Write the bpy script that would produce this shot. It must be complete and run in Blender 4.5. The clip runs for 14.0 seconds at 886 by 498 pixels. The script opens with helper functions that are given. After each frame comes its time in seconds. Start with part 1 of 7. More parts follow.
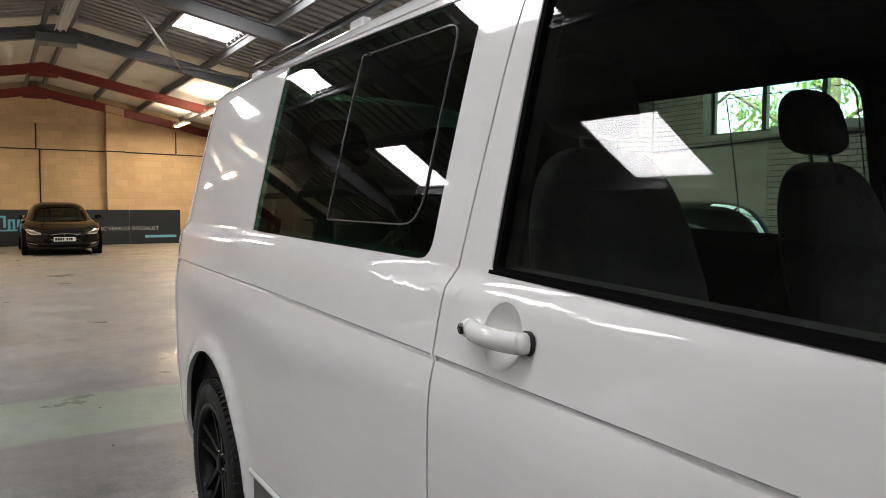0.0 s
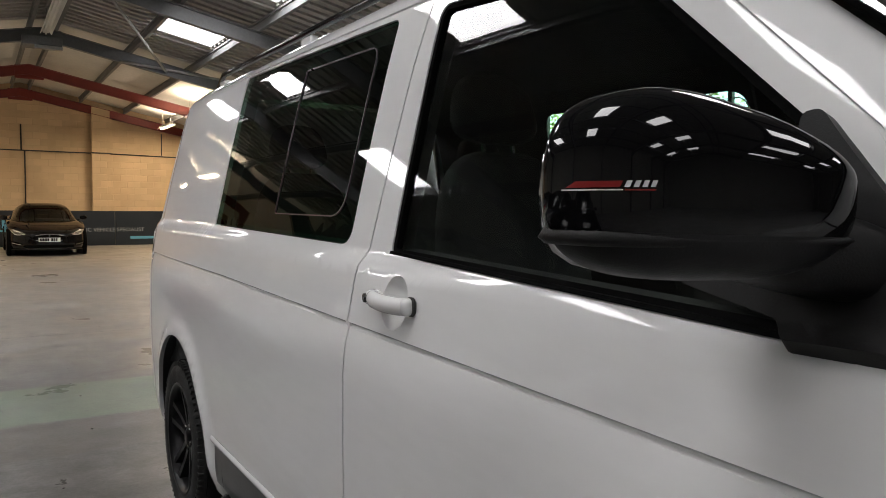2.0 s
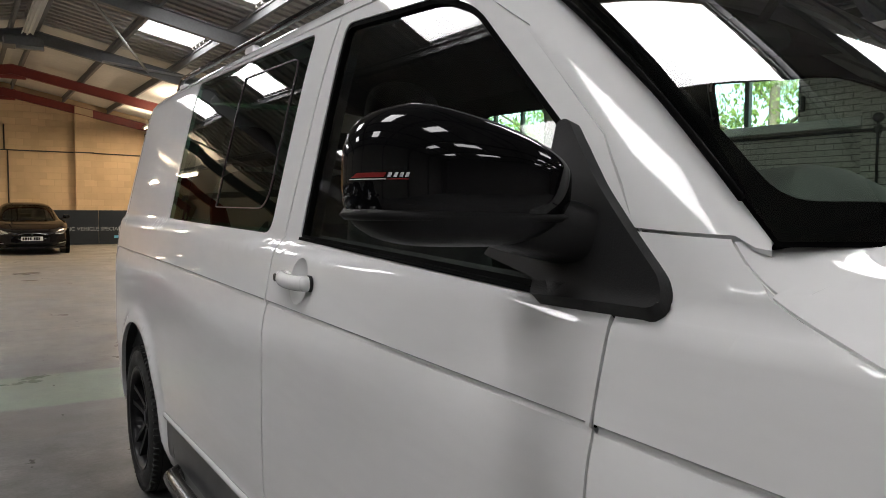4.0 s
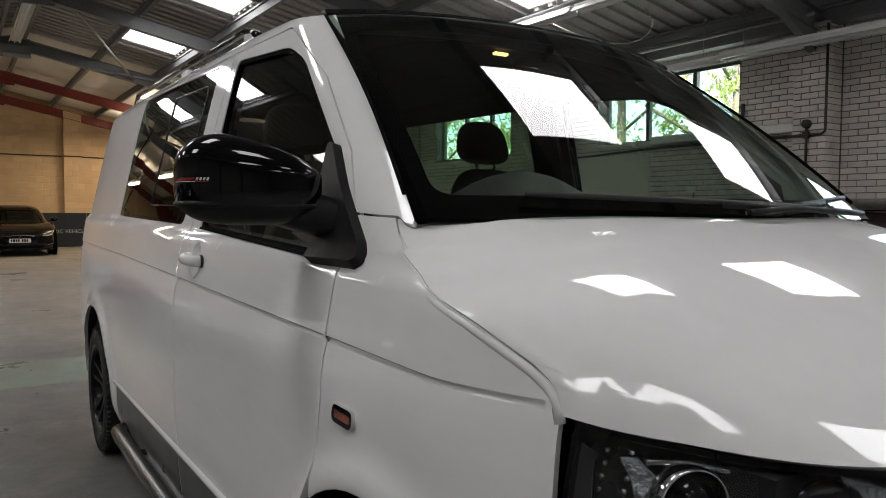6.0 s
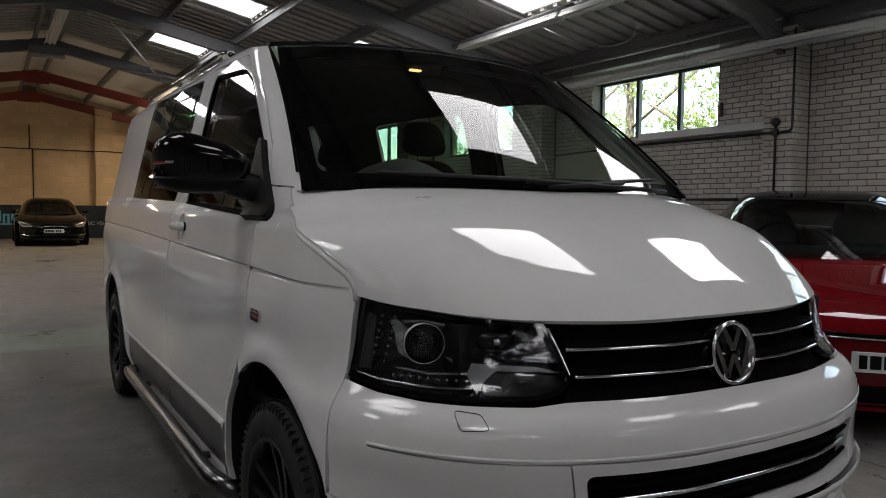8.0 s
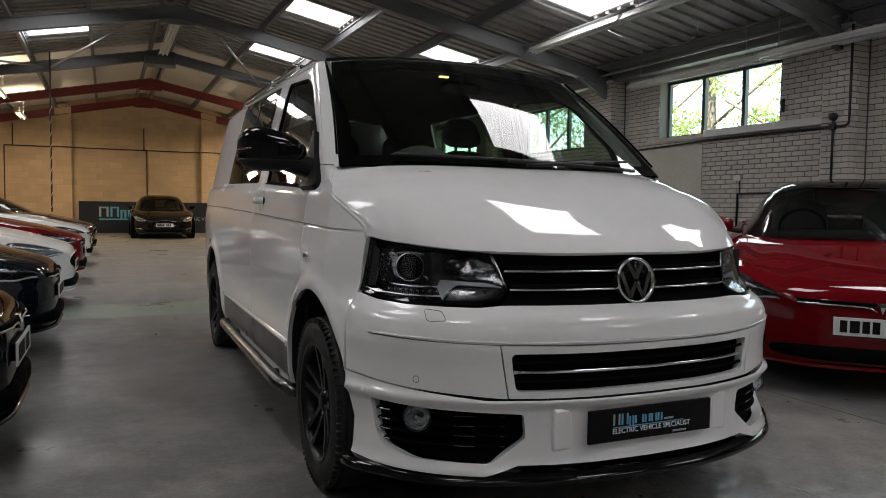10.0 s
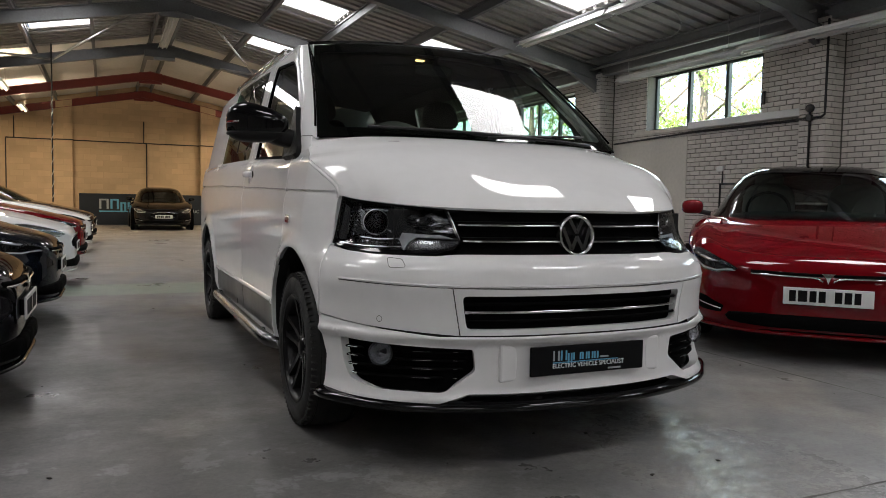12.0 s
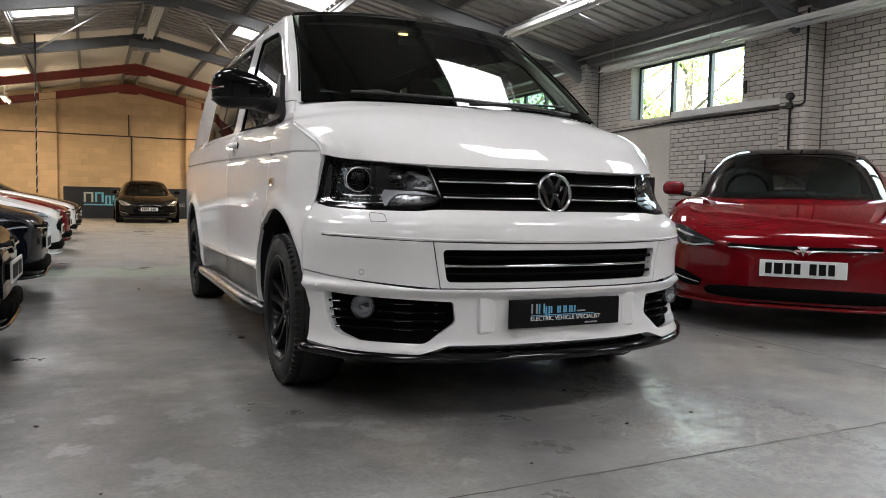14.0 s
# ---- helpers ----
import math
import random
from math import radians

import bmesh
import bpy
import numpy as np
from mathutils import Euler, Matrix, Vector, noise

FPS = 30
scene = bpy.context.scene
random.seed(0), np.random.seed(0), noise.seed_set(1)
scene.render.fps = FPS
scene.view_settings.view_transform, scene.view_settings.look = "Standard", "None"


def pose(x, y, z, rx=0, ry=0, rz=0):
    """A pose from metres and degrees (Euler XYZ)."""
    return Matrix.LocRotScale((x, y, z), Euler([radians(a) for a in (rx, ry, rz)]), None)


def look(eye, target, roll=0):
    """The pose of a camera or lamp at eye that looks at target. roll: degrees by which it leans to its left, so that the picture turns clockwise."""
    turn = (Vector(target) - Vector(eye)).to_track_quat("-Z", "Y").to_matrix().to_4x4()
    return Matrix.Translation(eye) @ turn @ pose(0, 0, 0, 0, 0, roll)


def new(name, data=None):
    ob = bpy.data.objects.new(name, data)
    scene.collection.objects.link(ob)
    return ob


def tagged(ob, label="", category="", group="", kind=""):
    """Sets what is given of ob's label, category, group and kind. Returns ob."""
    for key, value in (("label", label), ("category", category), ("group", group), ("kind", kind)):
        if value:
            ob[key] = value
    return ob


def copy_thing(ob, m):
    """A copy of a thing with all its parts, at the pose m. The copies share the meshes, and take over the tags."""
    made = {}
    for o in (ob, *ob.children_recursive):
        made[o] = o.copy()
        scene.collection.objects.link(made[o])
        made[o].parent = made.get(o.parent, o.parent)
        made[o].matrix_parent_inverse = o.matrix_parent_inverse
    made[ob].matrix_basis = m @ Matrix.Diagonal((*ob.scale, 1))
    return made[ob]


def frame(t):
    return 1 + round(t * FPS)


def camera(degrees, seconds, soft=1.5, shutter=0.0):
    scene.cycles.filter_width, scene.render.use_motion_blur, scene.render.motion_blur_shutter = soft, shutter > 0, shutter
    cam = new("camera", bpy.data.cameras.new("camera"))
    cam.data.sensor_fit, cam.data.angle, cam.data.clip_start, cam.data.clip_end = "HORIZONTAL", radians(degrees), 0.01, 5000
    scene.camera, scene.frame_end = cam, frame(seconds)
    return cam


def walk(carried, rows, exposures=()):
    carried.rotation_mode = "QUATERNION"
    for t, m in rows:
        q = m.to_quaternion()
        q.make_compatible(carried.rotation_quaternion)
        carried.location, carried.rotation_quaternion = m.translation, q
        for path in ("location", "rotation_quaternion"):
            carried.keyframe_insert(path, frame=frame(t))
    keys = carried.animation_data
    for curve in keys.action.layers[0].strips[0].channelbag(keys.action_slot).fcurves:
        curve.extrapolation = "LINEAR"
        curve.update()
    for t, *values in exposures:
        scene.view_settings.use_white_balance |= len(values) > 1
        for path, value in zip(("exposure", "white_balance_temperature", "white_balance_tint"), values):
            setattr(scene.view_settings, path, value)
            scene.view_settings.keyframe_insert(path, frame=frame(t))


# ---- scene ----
# ---------------------------------------------------------------- camera
cam = camera(62.13, 14.0, soft=0.9)
PATH = [
    (0, (-1.6600, 0.2560, 1.3824), (-0.6349, 1.9693, 1.2653), 0.26),
    (0.5, (-1.6737, 0.1942, 1.3841), (-0.6413, 1.9031, 1.2663), 0.27),
    (1, (-1.6622, 0.1236, 1.3775), (-0.6243, 1.8295, 1.2655), 0.34),
    (1.5, (-1.6540, 0.0288, 1.3650), (-0.6093, 1.7307, 1.2544), 0.27),
    (2, (-1.6681, -0.1059, 1.3610), (-0.6162, 1.5917, 1.2525), 0.47),
    (4.5, (-1.5935, -0.5856, 1.3290), (-0.5105, 1.0923, 1.2214), 0.40),
    (5, (-1.5778, -0.7649, 1.3172), (-0.4893, 0.9097, 1.2128), 0.44),
    (5.5, (-1.5680, -0.9337, 1.3252), (-0.4777, 0.7398, 1.2214), 0.46),
    (6, (-1.5629, -1.1609, 1.3215), (-0.4717, 0.5122, 1.2203), 0.36),
    (6.5, (-1.5618, -1.3901, 1.3150), (-0.4702, 0.2825, 1.2099), 0.35),
    (7, (-1.5695, -1.6290, 1.3038), (-0.4770, 0.0430, 1.1986), 0.48),
    (7.5, (-1.5689, -1.8490, 1.2760), (-0.4753, -0.1778, 1.1707), 0.55),
    (8, (-1.6061, -2.0450, 1.2509), (-0.5757, -0.3345, 1.1397), 0.64),
    (10.5, (-1.6818, -3.0849, 1.1055), (-0.8832, -1.2547, 0.9933), 0.91),
    (11, (-1.6807, -3.1911, 1.0752), (-0.8806, -1.3617, 0.9592), 1.12),
    (11.5, (-1.6843, -3.2510, 1.0391), (-0.8782, -1.4244, 0.9215), 1.11),
    (12, (-1.6818, -3.2953, 0.9993), (-0.8701, -1.4713, 0.8797), 1.04),
    (12.5, (-1.6854, -3.3192, 0.9658), (-0.8678, -1.4980, 0.8442), 1.15),
    (13, (-1.6923, -3.3436, 0.9152), (-0.8665, -1.5263, 0.7916), 1.15),
    (13.5, (-1.6916, -3.3614, 0.8716), (-0.8572, -1.5478, 0.7505), 1.07),
    (14, (-1.6877, -3.3775, 0.8387), (-0.8446, -1.5682, 0.7143), 1.12),
]
EXPOSURES = [(0.0, 3.3), (0.5, 3.14), (1.0, 3.06), (2.0, 3.02), (4.5, 3.03), (5.5, 2.97), (6.5, 2.47), (7.0, 2.34), (8.0, 2.12), (10.5, 2.66), (12.0, 2.90), (13.0, 3.27), (14.0, 3.49)]
walk(cam, [(t, look(eye, target, roll)) for t, eye, target, roll in PATH], EXPOSURES)

# ---------------------------------------------------------------- world and light
TURN_B = 0.66                     # the hall is turned by this against the van
RB = pose(0, 0, 0, 0, 0, TURN_B)
RIDGE_U, RIDGE_Z, SLOPE = -0.34, 5.45, 0.2
WALL_R, WALL_L, BACK, FRONT = 7.34, -8.02, 28.17, -19.0
FRAMES = [28.1, 23.2, 18.25, 13.4, 8.75, 3.8, -1.2, -6.2, -11.2, -16.2]


def roof_z(u):
    return RIDGE_Z - SLOPE * abs(u - RIDGE_U)


world = bpy.data.worlds.new("sky")
scene.world = world
world.use_nodes = True
wt = world.node_tree
sky = wt.nodes.new("ShaderNodeTexSky")
sky.sky_type = "NISHITA"
sky.sun_disc = False
sky.sun_elevation, sky.sun_rotation = radians(50), radians(239)
wt.links.new(sky.outputs[0], wt.nodes["Background"].inputs[0])
wt.nodes["Background"].inputs[1].default_value = 0.15

sun = new("sun", bpy.data.lights.new("sun", "SUN"))
sun.data.energy, sun.data.angle, sun.data.color = 5.0, radians(0.6), (1.0, 0.95, 0.88)
sun.matrix_world = look((0, 0, 30), (10.0, 6.0, 16.1))


def area(name, m, sx, sy, watts, colour=(1, 1, 1)):
    lamp = bpy.data.lights.new(name, "AREA")
    lamp.shape, lamp.size, lamp.size_y, lamp.energy, lamp.color = "RECTANGLE", sx, sy, watts, colour
    ob = new(name, lamp)
    ob.matrix_world = m
    return ob


SKYLIGHTS = []
for v0, v1 in ((20.0, 21.2), (15.25, 16.45), (11.1, 12.25), (6.1, 7.3), (0.68, 1.9), (-3.9, -2.7), (-9.0, -7.8), (-14.1, -12.9)):
    for u0, u1 in ((1.5, 2.77), (4.36, 5.57), (-3.3, -2.0), (-6.2, -4.85)):
        if v0 > 18 or (v0, u0) in ((15.25, 4.36), (6.1, 1.5), (15.25, -6.2), (-3.9, -6.2)):
            continue
        set_back = 0.42 if v0 == 6.1 and u0 < 0 else 0.0
        SKYLIGHTS.append((u0, u1, v0 - set_back, v1 - set_back))
SKY_W = 5.3
for u0, u1, v0, v1 in SKYLIGHTS:
    um, side = (u0 + u1) / 2, 1 if u0 > RIDGE_U else -1
    area("rooflight", RB @ pose(um, (v0 + v1) / 2, roof_z(um) + 0.012, 0, side * math.degrees(math.atan(SLOPE)), 0), u1 - u0, v1 - v0, SKY_W if v0 > -5 else SKY_W * 0.55, (1.0, 0.966, 0.960))
WINDOWS = [(5.0, 7.6), (9.9, 12.5), (-0.05, 2.6), (14.8, 17.4)]
for v0, v1 in WINDOWS:
    area("window_light", RB @ pose(WALL_R + 0.3, (v0 + v1) / 2, 2.95, 0, 90, 0), 0.95, v1 - v0, 3.0, (0.95, 1.0, 0.95))
TUBES = [(-4.15, 19.2, 3.92), (-4.15, 24.5, 3.92), (3.75, 21.9, 4.02), (3.75, 25.6, 4.02)]
for u, v, z in TUBES:
    area("tube_light", RB @ pose(u, v, z - 0.07, 0, 0, 0), 0.12, 1.7, 16.5, (1.0, 0.78, 0.53))
    area("tube_light", RB @ pose(u, v, z + 0.10, 180, 0, 0), 0.12, 1.7, 6.5, (1.0, 0.80, 0.56))

# ---------------------------------------------------------------- materials
MATS = {}


def mat(name, colour, rough=0.5, metal=0.0, var=0.0, scale=4.0, bump=0.0, bscale=60.0, coat=0.0, per_object=0.0, island=0.0, spec=0.5, stretch=None, emit=0.0, bdetail=5.0):
    """Principled material with noise variation at two scales and a fine relief."""
    if name in MATS:
        return MATS[name]
    m = bpy.data.materials.new(name)
    m.use_nodes = True
    nt = m.node_tree
    N, L = nt.nodes, nt.links
    b = N["Principled BSDF"]
    b.inputs["Base Color"].default_value = (*colour, 1)
    b.inputs["Roughness"].default_value = rough
    b.inputs["Metallic"].default_value = metal
    b.inputs["Coat Weight"].default_value = coat
    b.inputs["Coat Roughness"].default_value = 0.03
    b.inputs["Specular IOR Level"].default_value = spec
    if emit:
        b.inputs["Emission Color"].default_value = (*colour, 1)
        b.inputs["Emission Strength"].default_value = emit
    tc = N.new("ShaderNodeTexCoord")
    vec = tc.outputs["Object"]
    if stretch:
        mp = N.new("ShaderNodeMapping")
        mp.inputs["Scale"].default_value = stretch
        L.new(vec, mp.inputs["Vector"])
        vec = mp.outputs["Vector"]
    if var or per_object or island:
        n1 = N.new("ShaderNodeTexNoise")
        n1.inputs["Scale"].default_value = scale
        n1.inputs["Detail"].default_value = 6
        n2 = N.new("ShaderNodeTexNoise")
        n2.inputs["Scale"].default_value = scale * 9
        n2.inputs["Detail"].default_value = 4
        L.new(vec, n1.inputs["Vector"]), L.new(vec, n2.inputs["Vector"])
        add = N.new("ShaderNodeMath")
        add.operation = "ADD"
        L.new(n1.outputs["Fac"], add.inputs[0]), L.new(n2.outputs["Fac"], add.inputs[1])
        ramp = N.new("ShaderNodeMapRange")
        ramp.inputs["From Min"].default_value, ramp.inputs["From Max"].default_value = 0.6, 1.4
        ramp.inputs["To Min"].default_value, ramp.inputs["To Max"].default_value = 1 - var, 1 + var
        L.new(add.outputs[0], ramp.inputs["Value"])
        val = ramp.outputs[0]
        if per_object or island:
            info = N.new("ShaderNodeObjectInfo" if per_object else "ShaderNodeNewGeometry")
            out = info.outputs["Random"] if per_object else info.outputs["Random Per Island"]
            r2 = N.new("ShaderNodeMapRange")
            amp = per_object or island
            r2.inputs["To Min"].default_value, r2.inputs["To Max"].default_value = 1 - amp, 1 + amp
            L.new(out, r2.inputs["Value"])
            mul = N.new("ShaderNodeMath")
            mul.operation = "MULTIPLY"
            L.new(val, mul.inputs[0]), L.new(r2.outputs[0], mul.inputs[1])
            val = mul.outputs[0]
        mix = N.new("ShaderNodeVectorMath")
        mix.operation = "SCALE"
        mix.inputs[0].default_value = colour
        L.new(val, mix.inputs["Scale"])
        L.new(mix.outputs[0], b.inputs["Base Color"])
        rr = N.new("ShaderNodeMapRange")
        rr.inputs["From Min"].default_value, rr.inputs["From Max"].default_value = 0.3, 0.7
        rr.inputs["To Min"].default_value, rr.inputs["To Max"].default_value = max(0.0, rough * (1 - var)), min(1.0, rough * (1 + var))
        L.new(n1.outputs["Fac"], rr.inputs["Value"])
        L.new(rr.outputs[0], b.inputs["Roughness"])
    if bump:
        nb = N.new("ShaderNodeTexNoise")
        nb.inputs["Scale"].default_value, nb.inputs["Detail"].default_value = bscale, bdetail
        L.new(vec, nb.inputs["Vector"])
        bp = N.new("ShaderNodeBump")
        bp.inputs["Strength"].default_value, bp.inputs["Distance"].default_value = bump, 0.01
        L.new(nb.outputs["Fac"], bp.inputs["Height"])
        L.new(bp.outputs[0], b.inputs["Normal"])
        if coat:
            L.new(bp.outputs[0], b.inputs["Coat Normal"])
    MATS[name] = m
    return m


def glass(name, tint, ior=1.5, rough=0.0):
    """Thin pane: tinted see-through with a real gloss on top."""
    m = bpy.data.materials.new(name)
    m.use_nodes = True
    nt = m.node_tree
    N, L = nt.nodes, nt.links
    N.remove(N["Principled BSDF"])
    tr, gl, mx, lw = N.new("ShaderNodeBsdfTransparent"), N.new("ShaderNodeBsdfGlossy"), N.new("ShaderNodeMixShader"), N.new("ShaderNodeLayerWeight")
    pw, ma = N.new("ShaderNodeMath"), N.new("ShaderNodeMath")
    pw.operation, ma.operation = "POWER", "MULTIPLY_ADD"
    base = 1.6 * ((ior - 1) / (ior + 1)) ** 2
    tr.inputs[0].default_value = (*tint, 1)
    gl.inputs["Roughness"].default_value = rough
    lw.inputs["Blend"].default_value = 0.5
    pw.inputs[1].default_value = 5.0
    ma.inputs[1].default_value, ma.inputs[2].default_value = 1 - base, base
    L.new(lw.outputs["Facing"], pw.inputs[0]), L.new(pw.outputs[0], ma.inputs[0]), L.new(ma.outputs[0], mx.inputs[0])
    L.new(tr.outputs[0], mx.inputs[1]), L.new(gl.outputs[0], mx.inputs[2])
    L.new(mx.outputs[0], N["Material Output"].inputs[0])
    MATS[name] = m
    return m


PAINT = mat("white_car_paint", (0.76, 0.76, 0.755), 0.55, var=0.03, scale=2.0, coat=1.0, spec=0.0, bump=0.02, bscale=4.0, bdetail=0.5)
FLANK = mat("white_car_paint_pressed", (0.76, 0.76, 0.755), 0.55, var=0.03, scale=2.0, coat=1.0, spec=0.0, bump=0.022, bscale=5.0, bdetail=1.5, stretch=(1.0, 0.45, 2.2))
BLACK_GLOSS = mat("gloss_black_paint", (0.004, 0.004, 0.0045), 0.3, var=0.1, coat=0.8, spec=0.0)
BLACK_PLASTIC = mat("matt_black_plastic", (0.009, 0.009, 0.0095), 0.5, var=0.15, scale=20, bump=0.12, bscale=400, spec=0.3)
RUBBER = mat("black_rubber", (0.009, 0.009, 0.009), 0.5, var=0.2, scale=12, bump=0.1, bscale=90)
TYRE = mat("tyre_rubber", (0.018, 0.018, 0.0175), 0.7, var=0.25, scale=9, bump=0.2, bscale=120, spec=0.3)
CHROME = mat("chrome", (0.72, 0.73, 0.74), 0.08, 1.0, var=0.1, scale=10)
DARK_CHROME = mat("smoked_chrome", (0.15, 0.15, 0.15), 0.24, 1.0, var=0.15, scale=6)
RIM = mat("satin_black_alloy", (0.007, 0.007, 0.0075), 0.35, 0.0, var=0.15, scale=6, coat=0.08, spec=0.15)
DECAL = mat("grey_vinyl_stripe", (0.055, 0.055, 0.058), 0.32, var=0.15, scale=5)
GRILLE_BLACK = mat("grille_black", (0.004, 0.004, 0.004), 0.8, var=0.2, scale=15, spec=0.02)
SEAT_CLOTH = mat("black_seat_cloth", (0.014, 0.014, 0.015), 0.85, var=0.25, scale=30, bump=0.25, bscale=500)
DASH = mat("dark_dashboard", (0.03, 0.03, 0.031), 0.55, var=0.2, scale=8, bump=0.15, bscale=300)
LINING = mat("dark_headlining", (0.02, 0.02, 0.02), 0.9, var=0.2, scale=20)
PLATE_WHITE = mat("white_plate", (0.75, 0.75, 0.74), 0.35, var=0.05, scale=20)
PLATE_BLACK = mat("plate_black", (0.006, 0.006, 0.0065), 0.5, var=0.1, spec=0.12)
SIGN_NAVY = mat("navy_sign_board", (0.012, 0.018, 0.026), 0.35, var=0.2, scale=2)
SIGN_BLUE = mat("sign_light_blue", (0.14, 0.42, 0.62), 0.4, var=0.08)
SIGN_GREY = mat("sign_grey", (0.40, 0.42, 0.43), 0.4, var=0.08)
SIGN_WHITE = mat("sign_white", (0.75, 0.75, 0.75), 0.4, var=0.05)
RED_MARK = mat("red_mark", (0.22, 0.012, 0.012), 0.3, var=0.1)
AMBER = mat("clear_amber_lens", (0.30, 0.10, 0.07), 0.12, var=0.4, scale=60, coat=1.0)
REFLECTOR = mat("faceted_silver_reflector", (0.55, 0.56, 0.57), 0.10, 1.0, var=0.2, scale=40, bump=1.0, bscale=55)
LENS_GREY = mat("silver_reflector", (0.66, 0.67, 0.68), 0.22, 1.0, var=0.3, scale=40)
LAMP_DARK = mat("lamp_black", (0.01, 0.01, 0.011), 0.25, var=0.2, scale=20)
WINDSCREEN = glass("windscreen_glass", (0.50, 0.60, 0.52), 1.52)
DOOR_GLASS = glass("door_glass", (0.74, 0.81, 0.77), 1.52)
PRIVACY = glass("privacy_glass", (0.08, 0.30, 0.17), 1.55)
LAMP_GLASS = glass("lamp_glass", (0.80, 0.82, 0.84), 1.45)
CAR_GLASS = glass("car_glass", (0.26, 0.31, 0.30), 1.52)
PALE_SEAT = mat("pale_grey_seat_leather", (0.40, 0.39, 0.37), 0.6, var=0.1, scale=20, bump=0.1, bscale=200)
SIDE_TINT = glass("light_green_side_glass", (0.42, 0.55, 0.42), 1.52)
WINDOW_GLASS = glass("window_glass", (0.92, 0.96, 0.93), 1.45)


def concrete_floor():
    m = bpy.data.materials.new("worn_concrete_floor")
    m.use_nodes = True
    nt = m.node_tree
    N, L = nt.nodes, nt.links
    b = N["Principled BSDF"]
    tc = N.new("ShaderNodeTexCoord")

    def nz(scale, detail=6, rough=0.6):
        n = N.new("ShaderNodeTexNoise")
        n.inputs["Scale"].default_value, n.inputs["Detail"].default_value, n.inputs["Roughness"].default_value = scale, detail, rough
        L.new(tc.outputs["Object"], n.inputs["Vector"])
        return n.outputs["Fac"]

    def ramp(src, stops):
        r = N.new("ShaderNodeValToRGB")
        e = r.color_ramp.elements
        while len(e) < len(stops):
            e.new(0.5)
        for k, (p, c) in zip(e, stops):
            k.position, k.color = p, (*c, 1)
        L.new(src, r.inputs[0])
        return r.outputs[0]

    def mixc(f, a, c, mode="MIX"):
        x = N.new("ShaderNodeMix")
        x.data_type, x.blend_type = "RGBA", mode
        if isinstance(f, float):
            x.inputs[0].default_value = f
        else:
            L.new(f, x.inputs[0])
        for k, s in ((6, a), (7, c)):
            if isinstance(s, tuple):
                x.inputs[k].default_value = (*s, 1)
            else:
                L.new(s, x.inputs[k])
        return x.outputs[2]

    base = ramp(nz(0.5), [(0.3, (0.128, 0.127, 0.124)), (0.55, (0.172, 0.171, 0.167)), (0.75, (0.215, 0.214, 0.208))])
    fine = ramp(nz(6, 9, 0.75), [(0.33, (0.70, 0.70, 0.695)), (0.5, (0.96, 0.96, 0.96)), (0.66, (1.16, 1.155, 1.145))])
    c = mixc(1.0, base, fine, "MULTIPLY")
    stain = ramp(nz(1.7, 8, 0.68), [(0.53, (0, 0, 0)), (0.66, (1, 1, 1))])
    c = mixc(stain, c, mixc(0.45, c, (0.34, 0.334, 0.32)))
    dark = ramp(nz(2.6, 9, 0.75), [(0.66, (0, 0, 0)), (0.74, (1, 1, 1))])
    c = mixc(dark, c, mixc(0.55, c, (0.09, 0.086, 0.08)))
    sep = N.new("ShaderNodeSeparateXYZ")
    wob = N.new("ShaderNodeMath")
    wob.operation = "MULTIPLY_ADD"
    L.new(tc.outputs["Object"], sep.inputs[0])
    L.new(nz(3.0), wob.inputs[0])
    wob.inputs[1].default_value = 0.10
    L.new(sep.outputs["Y"], wob.inputs[2])

    def band(y0, y1):
        r = N.new("ShaderNodeMapRange")
        r.inputs["From Min"].default_value, r.inputs["From Max"].default_value = y0, y1
        L.new(wob.outputs[0], r.inputs["Value"])
        rp = ramp(r.outputs[0], [(0.0, (0, 0, 0)), (0.04, (1, 1, 1)), (0.96, (1, 1, 1)), (1.0, (0, 0, 0))])
        return rp

    # far bays patchily paler, the warm light of the tubes mixed into the concrete
    tube_tint = mixc(1.0, band(6.15, 60.0), ramp(nz(1.1, 8, 0.7), [(0.3, (0.45, 0.45, 0.45)), (0.65, (0.9, 0.9, 0.9))]), "MULTIPLY")
    c = mixc(tube_tint, c, mixc(1.0, (0.335, 0.308, 0.268), fine, "MULTIPLY"))
    green = mixc(1.0, band(5.12, 6.2), ramp(nz(2.2, 8, 0.7), [(0.30, (0.45, 0.45, 0.45)), (0.6, (0.9, 0.9, 0.9))]), "MULTIPLY")
    c = mixc(green, c, (0.225, 0.275, 0.215))
    dirt = mixc(1.0, band(4.4, 5.12), ramp(nz(1.5), [(0.3, (0.5, 0.5, 0.5)), (0.6, (0.9, 0.9, 0.9))]), "MULTIPLY")
    c = mixc(dirt, c, (0.15, 0.142, 0.13))
    # shade painted in: the aisle side of the near bays is multiplied darker
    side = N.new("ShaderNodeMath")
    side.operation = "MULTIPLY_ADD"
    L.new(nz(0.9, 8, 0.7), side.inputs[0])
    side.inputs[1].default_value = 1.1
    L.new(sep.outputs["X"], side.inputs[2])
    aisle_shade = mixc(1.0, band(-9.5, 4.3), ramp(side.outputs[0], [(0.15, (1, 1, 1)), (0.75, (0, 0, 0))]), "MULTIPLY")
    c = mixc(aisle_shade, c, mixc(1.0, c, (0.70, 0.69, 0.68), "MULTIPLY"))
    pale = mixc(1.0, band(-30.0, -0.75), ramp(nz(1.4, 9, 0.72), [(0.34, (0.25, 0.25, 0.25)), (0.62, (1, 1, 1))]), "MULTIPLY")
